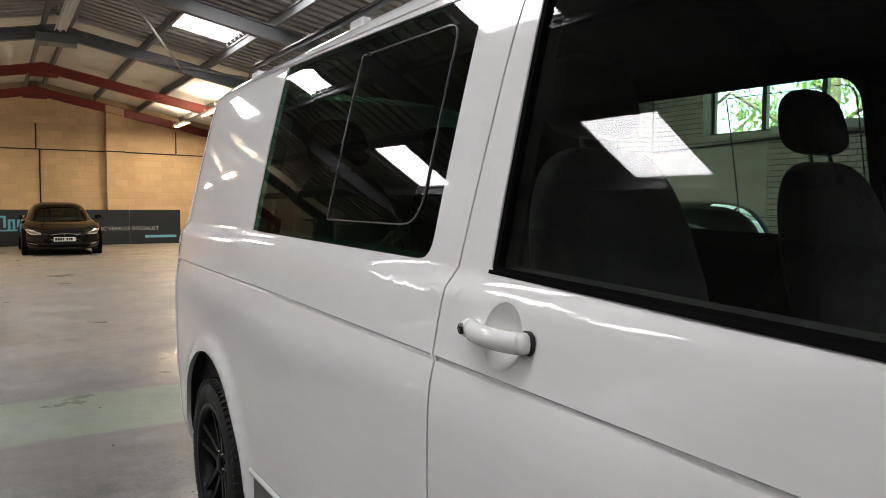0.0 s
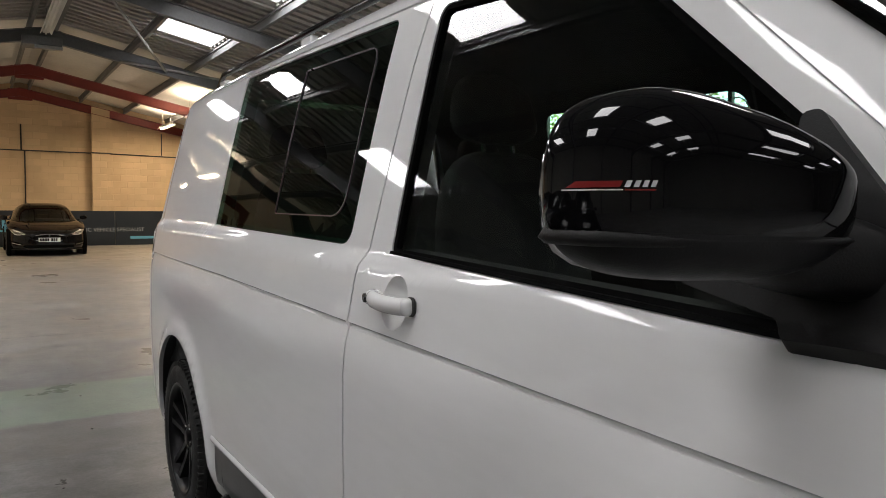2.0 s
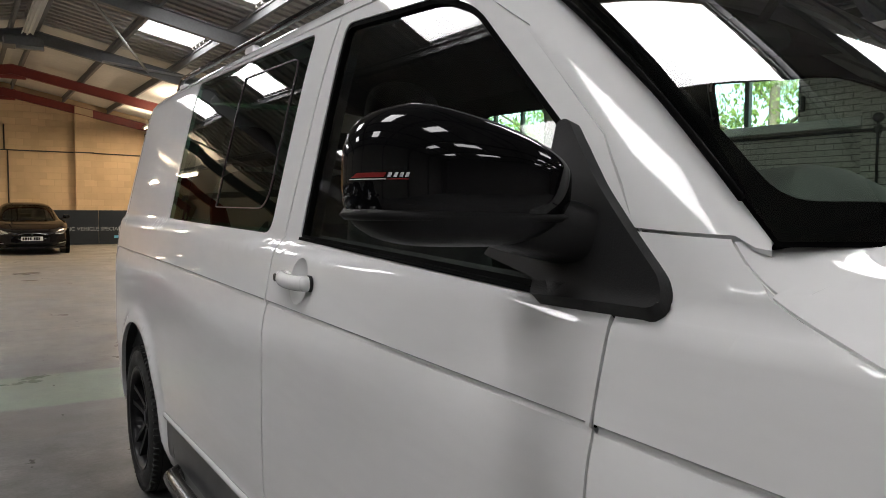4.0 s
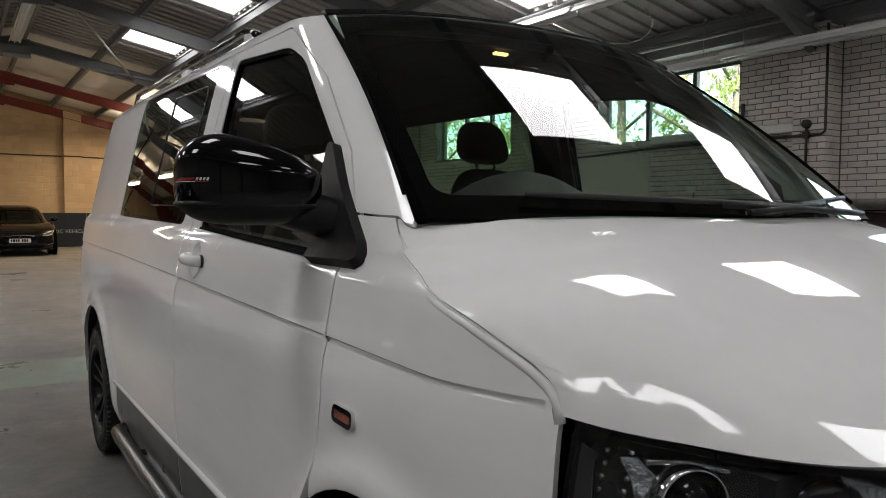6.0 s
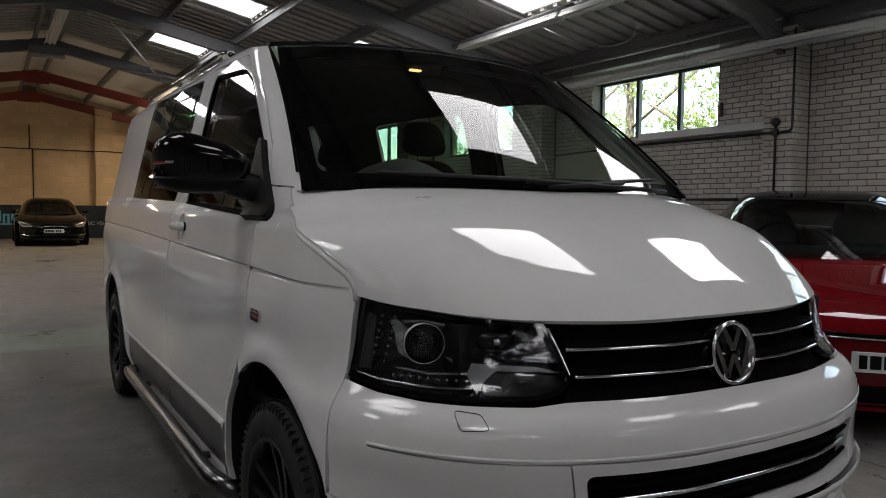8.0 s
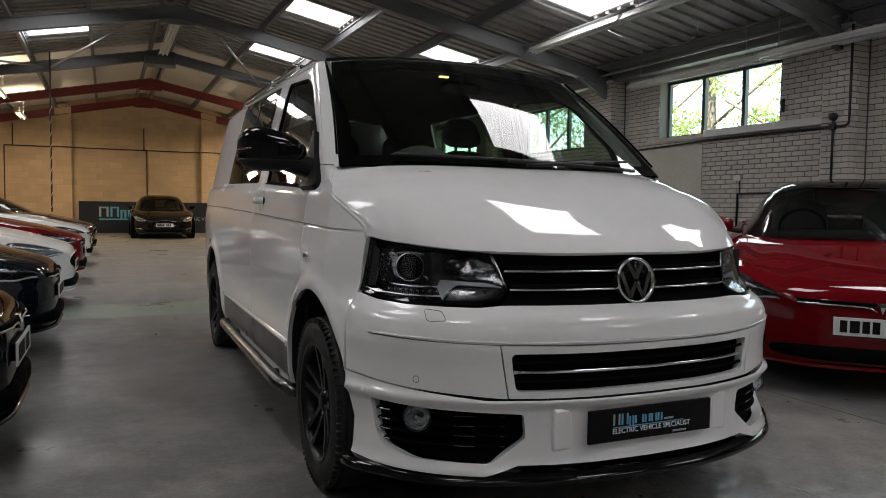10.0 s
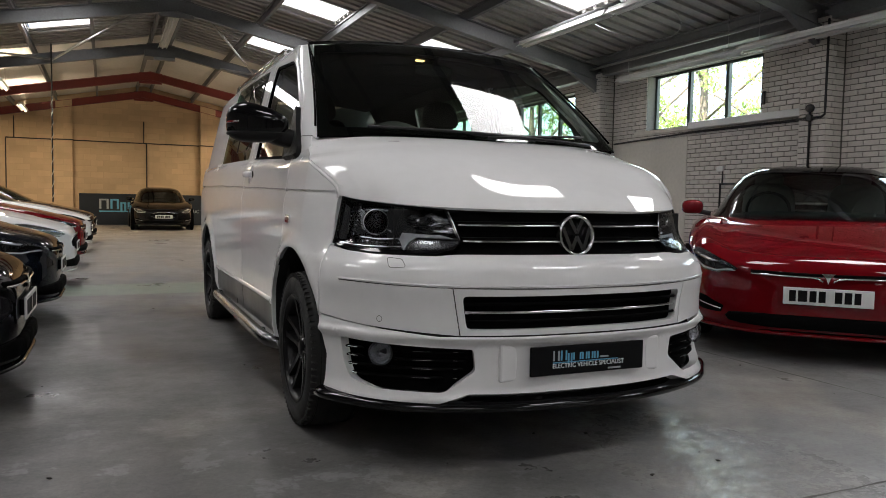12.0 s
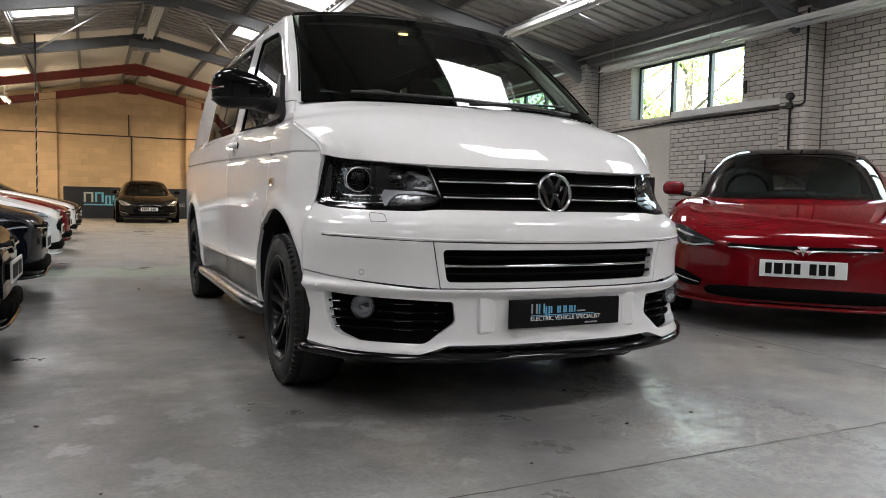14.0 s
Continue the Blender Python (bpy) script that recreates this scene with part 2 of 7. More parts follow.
    c = mixc(pale, c, mixc(1.0, (0.285, 0.283, 0.277), fine, "MULTIPLY"))
    warm = mixc(1.0, band(-30.0, 0.8), ramp(nz(0.85, 7, 0.62), [(0.50, (0, 0, 0)), (0.60, (0.75, 0.75, 0.75))]), "MULTIPLY")
    c = mixc(warm, c, mixc(1.0, (0.245, 0.226, 0.198), fine, "MULTIPLY"))
    flake = mixc(1.0, band(-30.0, 0.8), ramp(nz(3.4, 10, 0.66), [(0.565, (0, 0, 0)), (0.580, (1, 1, 1)), (0.66, (1, 1, 1)), (0.675, (0, 0, 0))]), "MULTIPLY")
    c = mixc(flake, c, mixc(0.22, c, (0.33, 0.345, 0.35)))
    speck = ramp(nz(48, 8, 0.85), [(0.30, (0.70, 0.70, 0.70)), (0.5, (1.0, 1.0, 1.0)), (0.70, (1.20, 1.20, 1.19))])
    c = mixc(1.0, c, speck, "MULTIPLY")
    scuff = ramp(nz(4.5, 10, 0.8), [(0.60, (0, 0, 0)), (0.68, (1, 1, 1))])
    c = mixc(scuff, c, mixc(0.35, c, (0.36, 0.36, 0.355)))
    # polished streak ahead of the van's nose; worn pale colour paints in extra sheen
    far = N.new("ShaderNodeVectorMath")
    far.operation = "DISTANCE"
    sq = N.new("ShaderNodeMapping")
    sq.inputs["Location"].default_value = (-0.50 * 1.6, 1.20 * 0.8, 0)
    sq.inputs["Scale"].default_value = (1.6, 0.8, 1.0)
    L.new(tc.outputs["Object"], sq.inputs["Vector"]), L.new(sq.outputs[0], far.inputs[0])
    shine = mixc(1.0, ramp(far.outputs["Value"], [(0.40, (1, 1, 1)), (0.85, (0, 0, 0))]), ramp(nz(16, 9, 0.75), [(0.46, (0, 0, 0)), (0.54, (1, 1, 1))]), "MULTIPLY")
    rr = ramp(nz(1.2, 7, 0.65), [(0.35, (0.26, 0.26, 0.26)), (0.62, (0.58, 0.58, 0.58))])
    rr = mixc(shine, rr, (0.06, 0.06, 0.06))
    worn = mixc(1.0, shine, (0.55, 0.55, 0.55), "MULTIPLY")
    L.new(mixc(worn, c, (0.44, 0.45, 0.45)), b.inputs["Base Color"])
    L.new(rr, b.inputs["Roughness"])
    bp = N.new("ShaderNodeBump")
    bp.inputs["Strength"].default_value, bp.inputs["Distance"].default_value = 0.25, 0.006
    L.new(nz(25, 9, 0.7), bp.inputs["Height"])
    L.new(bp.outputs[0], b.inputs["Normal"])
    return m


def block_wall(name, colour, bw, bh, joint, mortar=0.82):
    """Painted blockwork far off: faint joints in colour and relief."""
    m = bpy.data.materials.new(name)
    m.use_nodes = True
    nt = m.node_tree
    N, L = nt.nodes, nt.links
    b = N["Principled BSDF"]
    tc, mp, br = N.new("ShaderNodeTexCoord"), N.new("ShaderNodeMapping"), N.new("ShaderNodeTexBrick")
    mp.inputs["Rotation"].default_value = (radians(90), 0, 0)
    L.new(tc.outputs["Object"], mp.inputs["Vector"]), L.new(mp.outputs[0], br.inputs["Vector"])
    br.inputs["Scale"].default_value = 1.0
    br.inputs["Brick Width"].default_value, br.inputs["Row Height"].default_value, br.inputs["Mortar Size"].default_value = bw, bh, joint
    br.inputs["Color1"].default_value = (*colour, 1)
    br.inputs["Color2"].default_value = (*[k * 0.86 for k in colour], 1)
    br.inputs["Mortar"].default_value = (*[k * mortar for k in colour], 1)
    nz = N.new("ShaderNodeTexNoise")
    nz.inputs["Scale"].default_value, nz.inputs["Detail"].default_value = 1.2, 8
    L.new(tc.outputs["Object"], nz.inputs["Vector"])
    mr = N.new("ShaderNodeMapRange")
    mr.inputs["To Min"].default_value, mr.inputs["To Max"].default_value = 0.78, 1.2
    L.new(nz.outputs["Fac"], mr.inputs["Value"])
    sc = N.new("ShaderNodeVectorMath")
    sc.operation = "SCALE"
    L.new(br.outputs["Color"], sc.inputs[0]), L.new(mr.outputs[0], sc.inputs["Scale"])
    L.new(sc.outputs[0], b.inputs["Base Color"])
    b.inputs["Roughness"].default_value = 0.85
    bp = N.new("ShaderNodeBump")
    bp.inputs["Strength"].default_value, bp.inputs["Distance"].default_value = 0.5, 0.01
    L.new(br.outputs["Fac"], bp.inputs["Height"])
    bp.invert = True
    L.new(bp.outputs[0], b.inputs["Normal"])
    return m


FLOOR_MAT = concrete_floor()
BLOCKS = block_wall("cream_painted_blockwork", (0.62, 0.455, 0.285), 0.45, 0.225, 0.009, 0.87)
PLAIN_WALL = mat("plain_painted_wall", (0.40, 0.385, 0.35), 0.8, var=0.12, scale=1.5, bump=0.2, bscale=40)
WHITE_PAINT = mat("off_white_painted_brickwork", (0.58, 0.55, 0.49), 0.8, var=0.1, scale=2.0, bump=0.2, bscale=25)
BRICK = mat("pale_grey_painted_brick", (0.56, 0.525, 0.475), 0.82, var=0.12, scale=6, bump=0.35, bscale=60, per_object=0.09)
BRICK_J = mat("pale_grey_painted_brick_joined", (0.56, 0.525, 0.475), 0.82, var=0.12, scale=6, bump=0.35, bscale=60, island=0.09)
MORTAR = mat("dark_mortar", (0.13, 0.12, 0.105), 0.95, var=0.25, scale=8, bump=0.3, bscale=80)
STEEL_GREY = mat("grey_painted_steel", (0.15, 0.152, 0.155), 0.5, var=0.2, scale=3, bump=0.1, bscale=30)
STEEL_RED = mat("red_oxide_steel", (0.19, 0.028, 0.022), 0.5, var=0.2, scale=3, bump=0.1, bscale=30)
GALV = mat("galvanised_steel", (0.34, 0.34, 0.33), 0.45, 0.6, var=0.2, scale=6)
SHEET = mat("dull_grey_roof_sheet", (0.38, 0.365, 0.34), 0.65, var=0.22, scale=1.5)
LINER = mat("white_roof_liner_board", (0.66, 0.645, 0.61), 0.7, var=0.1, scale=1.2)
ENAMEL = mat("white_enamelled_steel", (0.66, 0.66, 0.64), 0.4, var=0.08, scale=5)
TUBE_ON = mat("lit_fluorescent_tube", (1.0, 0.86, 0.58), 0.4, emit=1.2)
CONDUIT = mat("black_conduit", (0.018, 0.018, 0.018), 0.5, var=0.2, scale=10)
FRAME_GREEN = mat("dark_green_window_frame", (0.03, 0.042, 0.036), 0.45, var=0.15, scale=8)
LEAF = mat("tree_leaves", (0.20, 0.25, 0.075), 0.6, var=0.4, scale=0.8, island=0.35)
_n, _l = LEAF.node_tree.nodes, LEAF.node_tree.links
_lt, _lm = _n.new("ShaderNodeBsdfTranslucent"), _n.new("ShaderNodeMixShader")
_lt.inputs["Color"].default_value = (0.34, 0.44, 0.10, 1)
_lm.inputs[0].default_value = 0.5
_l.new(_n["Principled BSDF"].outputs[0], _lm.inputs[1]), _l.new(_lt.outputs[0], _lm.inputs[2])
_l.new(_lm.outputs[0], _n["Material Output"].inputs[0])
BARK = mat("tree_bark", (0.12, 0.095, 0.07), 0.9, var=0.3, scale=5, bump=0.5, bscale=20)
GRASS = mat("rough_grass", (0.06, 0.09, 0.03), 0.9, var=0.3, scale=1.5)
GRP = bpy.data.materials.new("translucent_roof_sheet")
GRP.use_nodes = True
GRP.node_tree.nodes.remove(GRP.node_tree.nodes["Principled BSDF"])
_tl = GRP.node_tree.nodes.new("ShaderNodeBsdfTranslucent")
_tl.inputs["Color"].default_value = (0.34, 0.34, 0.335, 1)
GRP.node_tree.links.new(_tl.outputs[0], GRP.node_tree.nodes["Material Output"].inputs[0])

# ---------------------------------------------------------------- mesh helpers


def part(name, bm, material, parent=None, label="", m=None, smooth=False, normals=None):
    me = bpy.data.meshes.new(name)
    bm.to_mesh(me)
    bm.free()
    me.materials.append(material)
    if smooth or normals:
        me.polygons.foreach_set("use_smooth", [True] * len(me.polygons))
    if normals:
        me.normals_split_custom_set_from_vertices(normals)
    ob = new(name, me)
    if m is not None:
        ob.matrix_basis = m
    if parent is not None:
        ob.parent = parent
    if label:
        ob["label"] = label
    return ob


def thing(name, label, category, m=None, group="", kind=""):
    ob = new(name)
    ob.empty_display_size = 0.1
    if m is not None:
        ob.matrix_basis = m
    return tagged(ob, label, category, group, kind)


def box(bm, x0, x1, y0, y1, z0, z1, m=None):
    v = [bm.verts.new((x, y, z)) for x in (x0, x1) for y in (y0, y1) for z in (z0, z1)]
    if m is not None:
        for k in v:
            k.co = m @ k.co
    for f in ((0, 1, 3, 2), (4, 6, 7, 5), (0, 4, 5, 1), (2, 3, 7, 6), (0, 2, 6, 4), (1, 5, 7, 3)):
        bm.faces.new([v[i] for i in f])
    return v


def bbox(x0, x1, y0, y1, z0, z1, bevel=0.0, seg=2, m=None):
    bm = bmesh.new()
    box(bm, x0, x1, y0, y1, z0, z1, m)
    if bevel:
        bmesh.ops.bevel(bm, geom=bm.edges[:], offset=bevel, segments=seg, affect="EDGES", profile=0.5)
    bmesh.ops.recalc_face_normals(bm, faces=bm.faces)
    return bm


def lathe(bm, profile, n=48, axis="x", m=None, close=False):
    """Turns (radius, along) points about an axis."""
    rings = []
    for r, a in profile:
        ring = []
        for k in range(n):
            t = 2 * math.pi * k / n
            c, s = r * math.cos(t), r * math.sin(t)
            p = Vector((a, c, s)) if axis == "x" else Vector((c, a, s)) if axis == "y" else Vector((c, s, a))
            ring.append(bm.verts.new(m @ p if m is not None else p))
        rings.append(ring)
    if close:
        rings.append(rings[0])
    for a, b in zip(rings, rings[1:]):
        for k in range(n):
            bm.faces.new((a[k], a[(k + 1) % n], b[(k + 1) % n], b[k]))
    return rings


def tube(points, r, n=8, closed=False, caps=True):
    """A round bar along points."""
    bm = bmesh.new()
    pts = [Vector(p) for p in points]
    rings = []
    for i, p in enumerate(pts):
        a = pts[i - 1] if i or closed else p
        b = pts[(i + 1) % len(pts)] if i + 1 < len(pts) or closed else p
        d = (b - a).normalized()
        up = Vector((0, 0, 1)) if abs(d.z) < 0.9 else Vector((1, 0, 0))
        x = d.cross(up).normalized()
        y = d.cross(x)
        rings.append([bm.verts.new(p + r * (math.cos(2 * math.pi * k / n) * x + math.sin(2 * math.pi * k / n) * y)) for k in range(n)])
    pairs = list(zip(rings, rings[1:] + ([rings[0]] if closed else [])))
    if not closed:
        pairs = list(zip(rings, rings[1:]))
    for a, b in pairs:
        for k in range(n):
            bm.faces.new((a[k], a[(k + 1) % n], b[(k + 1) % n], b[k]))
    if caps and not closed:
        bm.faces.new(rings[0]), bm.faces.new(rings[-1][::-1])
    bmesh.ops.recalc_face_normals(bm, faces=bm.faces)
    return bm


def rounded(points, radius, n=5):
    """A closed polygon with its corners rounded; radius: one number or one a corner."""
    out = []
    k = len(points)
    for i, p in enumerate(points):
        r = radius[i] if isinstance(radius, (list, tuple)) else radius
        p, a, b = Vector(p), Vector(points[i - 1]), Vector(points[(i + 1) % k])
        if r <= 0:
            out.append((p.x, p.y))
            continue
        da, db = (a - p), (b - p)
        r = min(r, da.length * 0.48, db.length * 0.48)
        pa, pb = p + da.normalized() * r, p + db.normalized() * r
        for j in range(n + 1):
            t = j / n
            q = (1 - t) ** 2 * pa + 2 * t * (1 - t) * p + t * t * pb
            out.append((q.x, q.y))
    return out


def inset(poly, d):
    """A closed polygon moved inwards by d (outwards: minus)."""
    area2 = sum(poly[i - 1][0] * poly[i][1] - poly[i][0] * poly[i - 1][1] for i in range(len(poly)))
    s = 1 if area2 > 0 else -1
    out = []
    for i, p in enumerate(poly):
        a, b = Vector(poly[i - 1]), Vector(poly[(i + 1) % len(poly)])
        t = (b - a)
        if t.length < 1e-9:
            out.append(p)
            continue
        t.normalize()
        out.append((p[0] - s * t.y * d, p[1] + s * t.x * d))
    return out


def refine(poly, step):
    out = []
    for i, p in enumerate(poly):
        q = poly[(i + 1) % len(poly)]
        n = max(1, int(math.hypot(q[0] - p[0], q[1] - p[1]) / step))
        out += [(p[0] + (q[0] - p[0]) * k / n, p[1] + (q[1] - p[1]) * k / n) for k in range(n)]
    return out


def panel(name, outer, holes, fn, material, parent=None, label="", step=0.06, depth=0.02, flip=False, offset=0.0, smooth=True):
    """A sheet cut to a polygon with holes in (a, b), laid over the surface fn(a, b) -> Vector, with returned edges."""
    bm = bmesh.new()
    for loop in (outer, *holes):
        vs = [bm.verts.new((a, b, 0)) for a, b in refine(loop, step)]
        for i in range(len(vs)):
            bm.edges.new((vs[i - 1], vs[i]))
    bmesh.ops.triangle_fill(bm, use_beauty=True, use_dissolve=False, edges=bm.edges[:], normal=(0, 0, 1))
    xs, ys = [v.co.x for v in bm.verts], [v.co.y for v in bm.verts]
    for lo, hi, no in ((min(xs), max(xs), (1, 0, 0)), (min(ys), max(ys), (0, 1, 0))):
        for k in range(1, max(1, int((hi - lo) / step) + 1)):
            c = lo + k * step
            if c < hi - 1e-4:
                bmesh.ops.bisect_plane(bm, geom=bm.verts[:] + bm.edges[:] + bm.faces[:], dist=1e-5, plane_co=(c, c, 0), plane_no=no)
    h = 1e-3
    sgn = -1 if flip else 1
    ab = [(v.co.x, v.co.y) for v in bm.verts]
    nor, pos = [], []
    for a, b in ab:
        n = (fn(a + h, b) - fn(a - h, b)).cross(fn(a, b + h) - fn(a, b - h)) * sgn
        n.normalize()
        nor.append(n)
        pos.append(fn(a, b) + n * offset)
    for f in bm.faces:
        f.normal_update()
        if (f.normal.z < 0) != flip:
            f.normal_flip()
    for v, p in zip(bm.verts, pos):
        v.co = p
    bm.verts.index_update()
    rim = [(e.verts[0].index, e.verts[1].index, e.link_faces[0]) for e in bm.edges if len(e.link_faces) == 1]
    bm.verts.ensure_lookup_table()
    if depth:
        top, low = {}, {}
        for i in {k for e in rim for k in e[:2]}:
            top[i] = bm.verts.new(pos[i])
            low[i] = bm.verts.new(pos[i] - nor[i] * depth)
        for a, b, f in rim:
            order = [v.index for v in f.verts]
            if order[(order.index(a) + 1) % len(order)] != b:
                a, b = b, a
            try:
                bm.faces.new((top[b], top[a], low[a], low[b]))
            except ValueError:
                continue
        bm.normal_update()
        nor = nor + [Vector((0, 0, 0))] * (len(bm.verts) - len(nor))
        bm.verts.index_update()
        for vs in (top, low):
            for v in vs.values():
                n = Vector((0, 0, 0))
                for f in v.link_faces:
                    n += f.normal
                nor[v.index] = n.normalized() if n.length else Vector((0, 0, 1))
    return part(name, bm, material, parent, label, normals=[tuple(n) for n in nor] if smooth else None)


def ring_panel(name, poly, width, fn, material, parent=None, label="", step=0.06, depth=0.01, flip=False, offset=0.0):
    return panel(name, poly, [inset(poly, width)], fn, material, parent, label, step, depth, flip, offset)


def superblob(c, a, e=2.6, n=28, m=14, fn=None):
    """A rounded box-like body with half-sizes a and exponent e."""
    bm = bmesh.new()
    p = lambda x: math.copysign(abs(x) ** (2 / e), x)  # noqa: E731
    rings = []
    for j in range(1, m):
        f = math.pi * j / m - math.pi / 2
        ring = []
        for k in range(n):
            t = 2 * math.pi * k / n
            q = Vector((a[0] * p(math.cos(f)) * p(math.cos(t)), a[1] * p(math.cos(f)) * p(math.sin(t)), a[2] * p(math.sin(f))))
            q = fn(q) if fn else q
            ring.append(bm.verts.new(Vector(c) + q))
        rings.append(ring)
    for r, s in zip(rings, rings[1:]):
        for k in range(n):
            bm.faces.new((r[k], r[(k + 1) % n], s[(k + 1) % n], s[k]))
    bm.faces.new(rings[0][::-1]), bm.faces.new(rings[-1])
    bmesh.ops.recalc_face_normals(bm, faces=bm.faces)
    return bm


def smoothstep(a, b, x):
    t = min(1.0, max(0.0, (x - a) / (b - a)))
    return t * t * (3 - 2 * t)


def lerp_table(table, x):
    if x <= table[0][0]:
        return table[0][1]
    for (a, fa), (b, fb) in zip(table, table[1:]):
        if x <= b:
            return fa + (fb - fa) * (x - a) / (b - a)
    return table[-1][1]


def smooth_table(table):
    """A smooth curve (monotone cubic) through (x, y) pairs."""
    xs, ys = [p[0] for p in table], [p[1] for p in table]
    d = [(ys[i + 1] - ys[i]) / (xs[i + 1] - xs[i]) for i in range(len(xs) - 1)]
    t = [d[0]] + [0 if a * b <= 0 else 2 * a * b / (a + b) for a, b in zip(d, d[1:])] + [d[-1]]

    def f(x):
        if x <= xs[0]:
            return ys[0] + t[0] * (x - xs[0])
        if x >= xs[-1]:
            return ys[-1] + t[-1] * (x - xs[-1])
        i = max(k for k in range(len(xs) - 1) if xs[k] <= x)
        h = xs[i + 1] - xs[i]
        s = (x - xs[i]) / h
        return ys[i] * (1 + 2 * s) * (1 - s) ** 2 + t[i] * h * s * (1 - s) ** 2 + ys[i + 1] * s * s * (3 - 2 * s) + t[i + 1] * h * s * s * (s - 1)

    return f


def text(name, words, size, material, m, parent=None, label=""):
    cu = bpy.data.curves.new(name, "FONT")
    cu.body, cu.size, cu.extrude, cu.align_x, cu.align_y = words, size, 0.002, "LEFT", "BOTTOM"
    tmp = bpy.data.objects.new(name, cu)
    me = bpy.data.meshes.new_from_object(tmp)
    bpy.data.objects.remove(tmp)
    me.materials.clear()
    me.materials.append(material)
    ob = new(name, me)
    ob.matrix_basis = m
    if parent is not None:
        ob.parent = parent
    if label:
        ob["label"] = label
    return ob


# ---------------------------------------------------------------- the hall: floor, walls, roof


def structure(name, bm, material, label, category, smooth=False):
    ob = part(name, bm, material, None, label, RB, smooth)
    return tagged(ob, label, category, kind="structure")


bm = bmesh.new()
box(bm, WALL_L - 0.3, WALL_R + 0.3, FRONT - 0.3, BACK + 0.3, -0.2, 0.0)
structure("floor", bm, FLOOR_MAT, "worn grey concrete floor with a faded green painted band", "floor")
# sawn joints and a few crumbs of grit on the floor
rnd_f = random.Random(5)
FLOOR_OB = bpy.data.objects["floor"]
for along, at in (("u", -1.53), ("v", 2.1), ("v", -2.55), ("u", 8.6)):
    bm = bmesh.new()
    prev = None
    a0, a1 = (-7.9, 7.2) if along == "u" else (-8.8, 27.0)
    n = int((a1 - a0) / 0.07)
    for k in range(n + 1):
        t = a0 + (a1 - a0) * k / n
        c = at + rnd_f.uniform(-0.004, 0.004)
        w = rnd_f.uniform(0.003, 0.0075)
        pts = [(t, c - w, 0.0015), (t, c + w, 0.0015)] if along == "u" else [(c - w, t, 0.0015), (c + w, t, 0.0015)]
        cur = [bm.verts.new(p) for p in pts]
        if prev:
            bm.faces.new((prev[0], cur[0], cur[1], prev[1]))
        prev = cur
    bmesh.ops.recalc_face_normals(bm, faces=bm.faces)
    part("joint", bm, mat("dirt_filled_joint", (0.07, 0.066, 0.06), 0.9, var=0.4, scale=6), FLOOR_OB, "dirt-filled joint in the concrete")
bm = bmesh.new()
for k in range(70):
    u, v, s = rnd_f.uniform(-2.3, 2.6), rnd_f.uniform(-3.2, 7.0), rnd_f.uniform(0.002, 0.006)
    box(bm, -s * rnd_f.uniform(1, 2.5), s, -s, s, 0, s * 0.8, pose(u, v, 0.0005, 0, 0, rnd_f.uniform(0, 180)))
part("grit", bm, mat("dark_grit", (0.03, 0.028, 0.025), 0.9, var=0.4, scale=40), FLOOR_OB, "dark grit and crumbs")["kind"] = "stuff"
bm = bmesh.new()
box(bm, -400, 400, -400, 400, -0.6, -0.25)
structure("ground", bm, GRASS, "rough grass outside the hall", "ground")

bm = bmesh.new()
box(bm, WALL_L - 0.3, WALL_R + 0.3, BACK, BACK + 0.3, 0, 5.475)
back_wall = structure("wall_back", bm, BLOCKS, "cream painted blockwork gable wall lit by warm tubes", "wall")
for u0, u1 in ((-3.4, -2.85), (1.77, 2.35)):
    bm = bmesh.new()
    box(bm, u0, u1, BACK - 0.24, BACK - 0.001, 0, 4.78)
    part("pilaster", bm, BLOCKS, back_wall, "cream painted block pilaster")
bm = bmesh.new()
box(bm, WALL_L - 0.3, WALL_L, FRONT, BACK, 0, 4.1)
structure("wall_left", bm, PLAIN_WALL, "plain painted blockwork side wall", "wall")
bm = bmesh.new()
box(bm, WALL_L - 0.3, WALL_R + 0.3, FRONT - 0.3, FRONT, 0, 5.475)
structure("wall_front", bm, PLAIN_WALL, "plain painted blockwork end wall", "wall")

# right wall with its window openings
Z0, Z1, W0 = 2.42, 3.43, WALL_R + 0.012
bm = bmesh.new()
box(bm, W0, WALL_R + 0.3, FRONT, BACK, 0, Z0)
box(bm, W0, WALL_R + 0.3, FRONT, BACK, Z1, 4.0)
edge = FRONT
for v0, v1 in sorted(WINDOWS):
    box(bm, W0, WALL_R + 0.3, edge, v0, Z0, Z1)
    edge = v1
box(bm, W0, WALL_R + 0.3, edge, BACK, Z0, Z1)
wall_right = structure("wall_right", bm, MORTAR, "pale grey painted brick wall with high windows", "wall")
bm = bmesh.new()
box(bm, WALL_R - 0.004, W0 - 0.002, 6.52, 8.55, 0, 2.25)
part("painted_panel", bm, WHITE_PAINT, wall_right, "off-white painted smooth stretch of wall")
bm = bmesh.new()
box(bm, WALL_R - 0.02, WALL_R + 0.2, 5.0, 7.9, Z0 - 0.06, Z0 + 0.002)
part("sill", bm, WHITE_PAINT, wall_right, "off-white brick window sill")


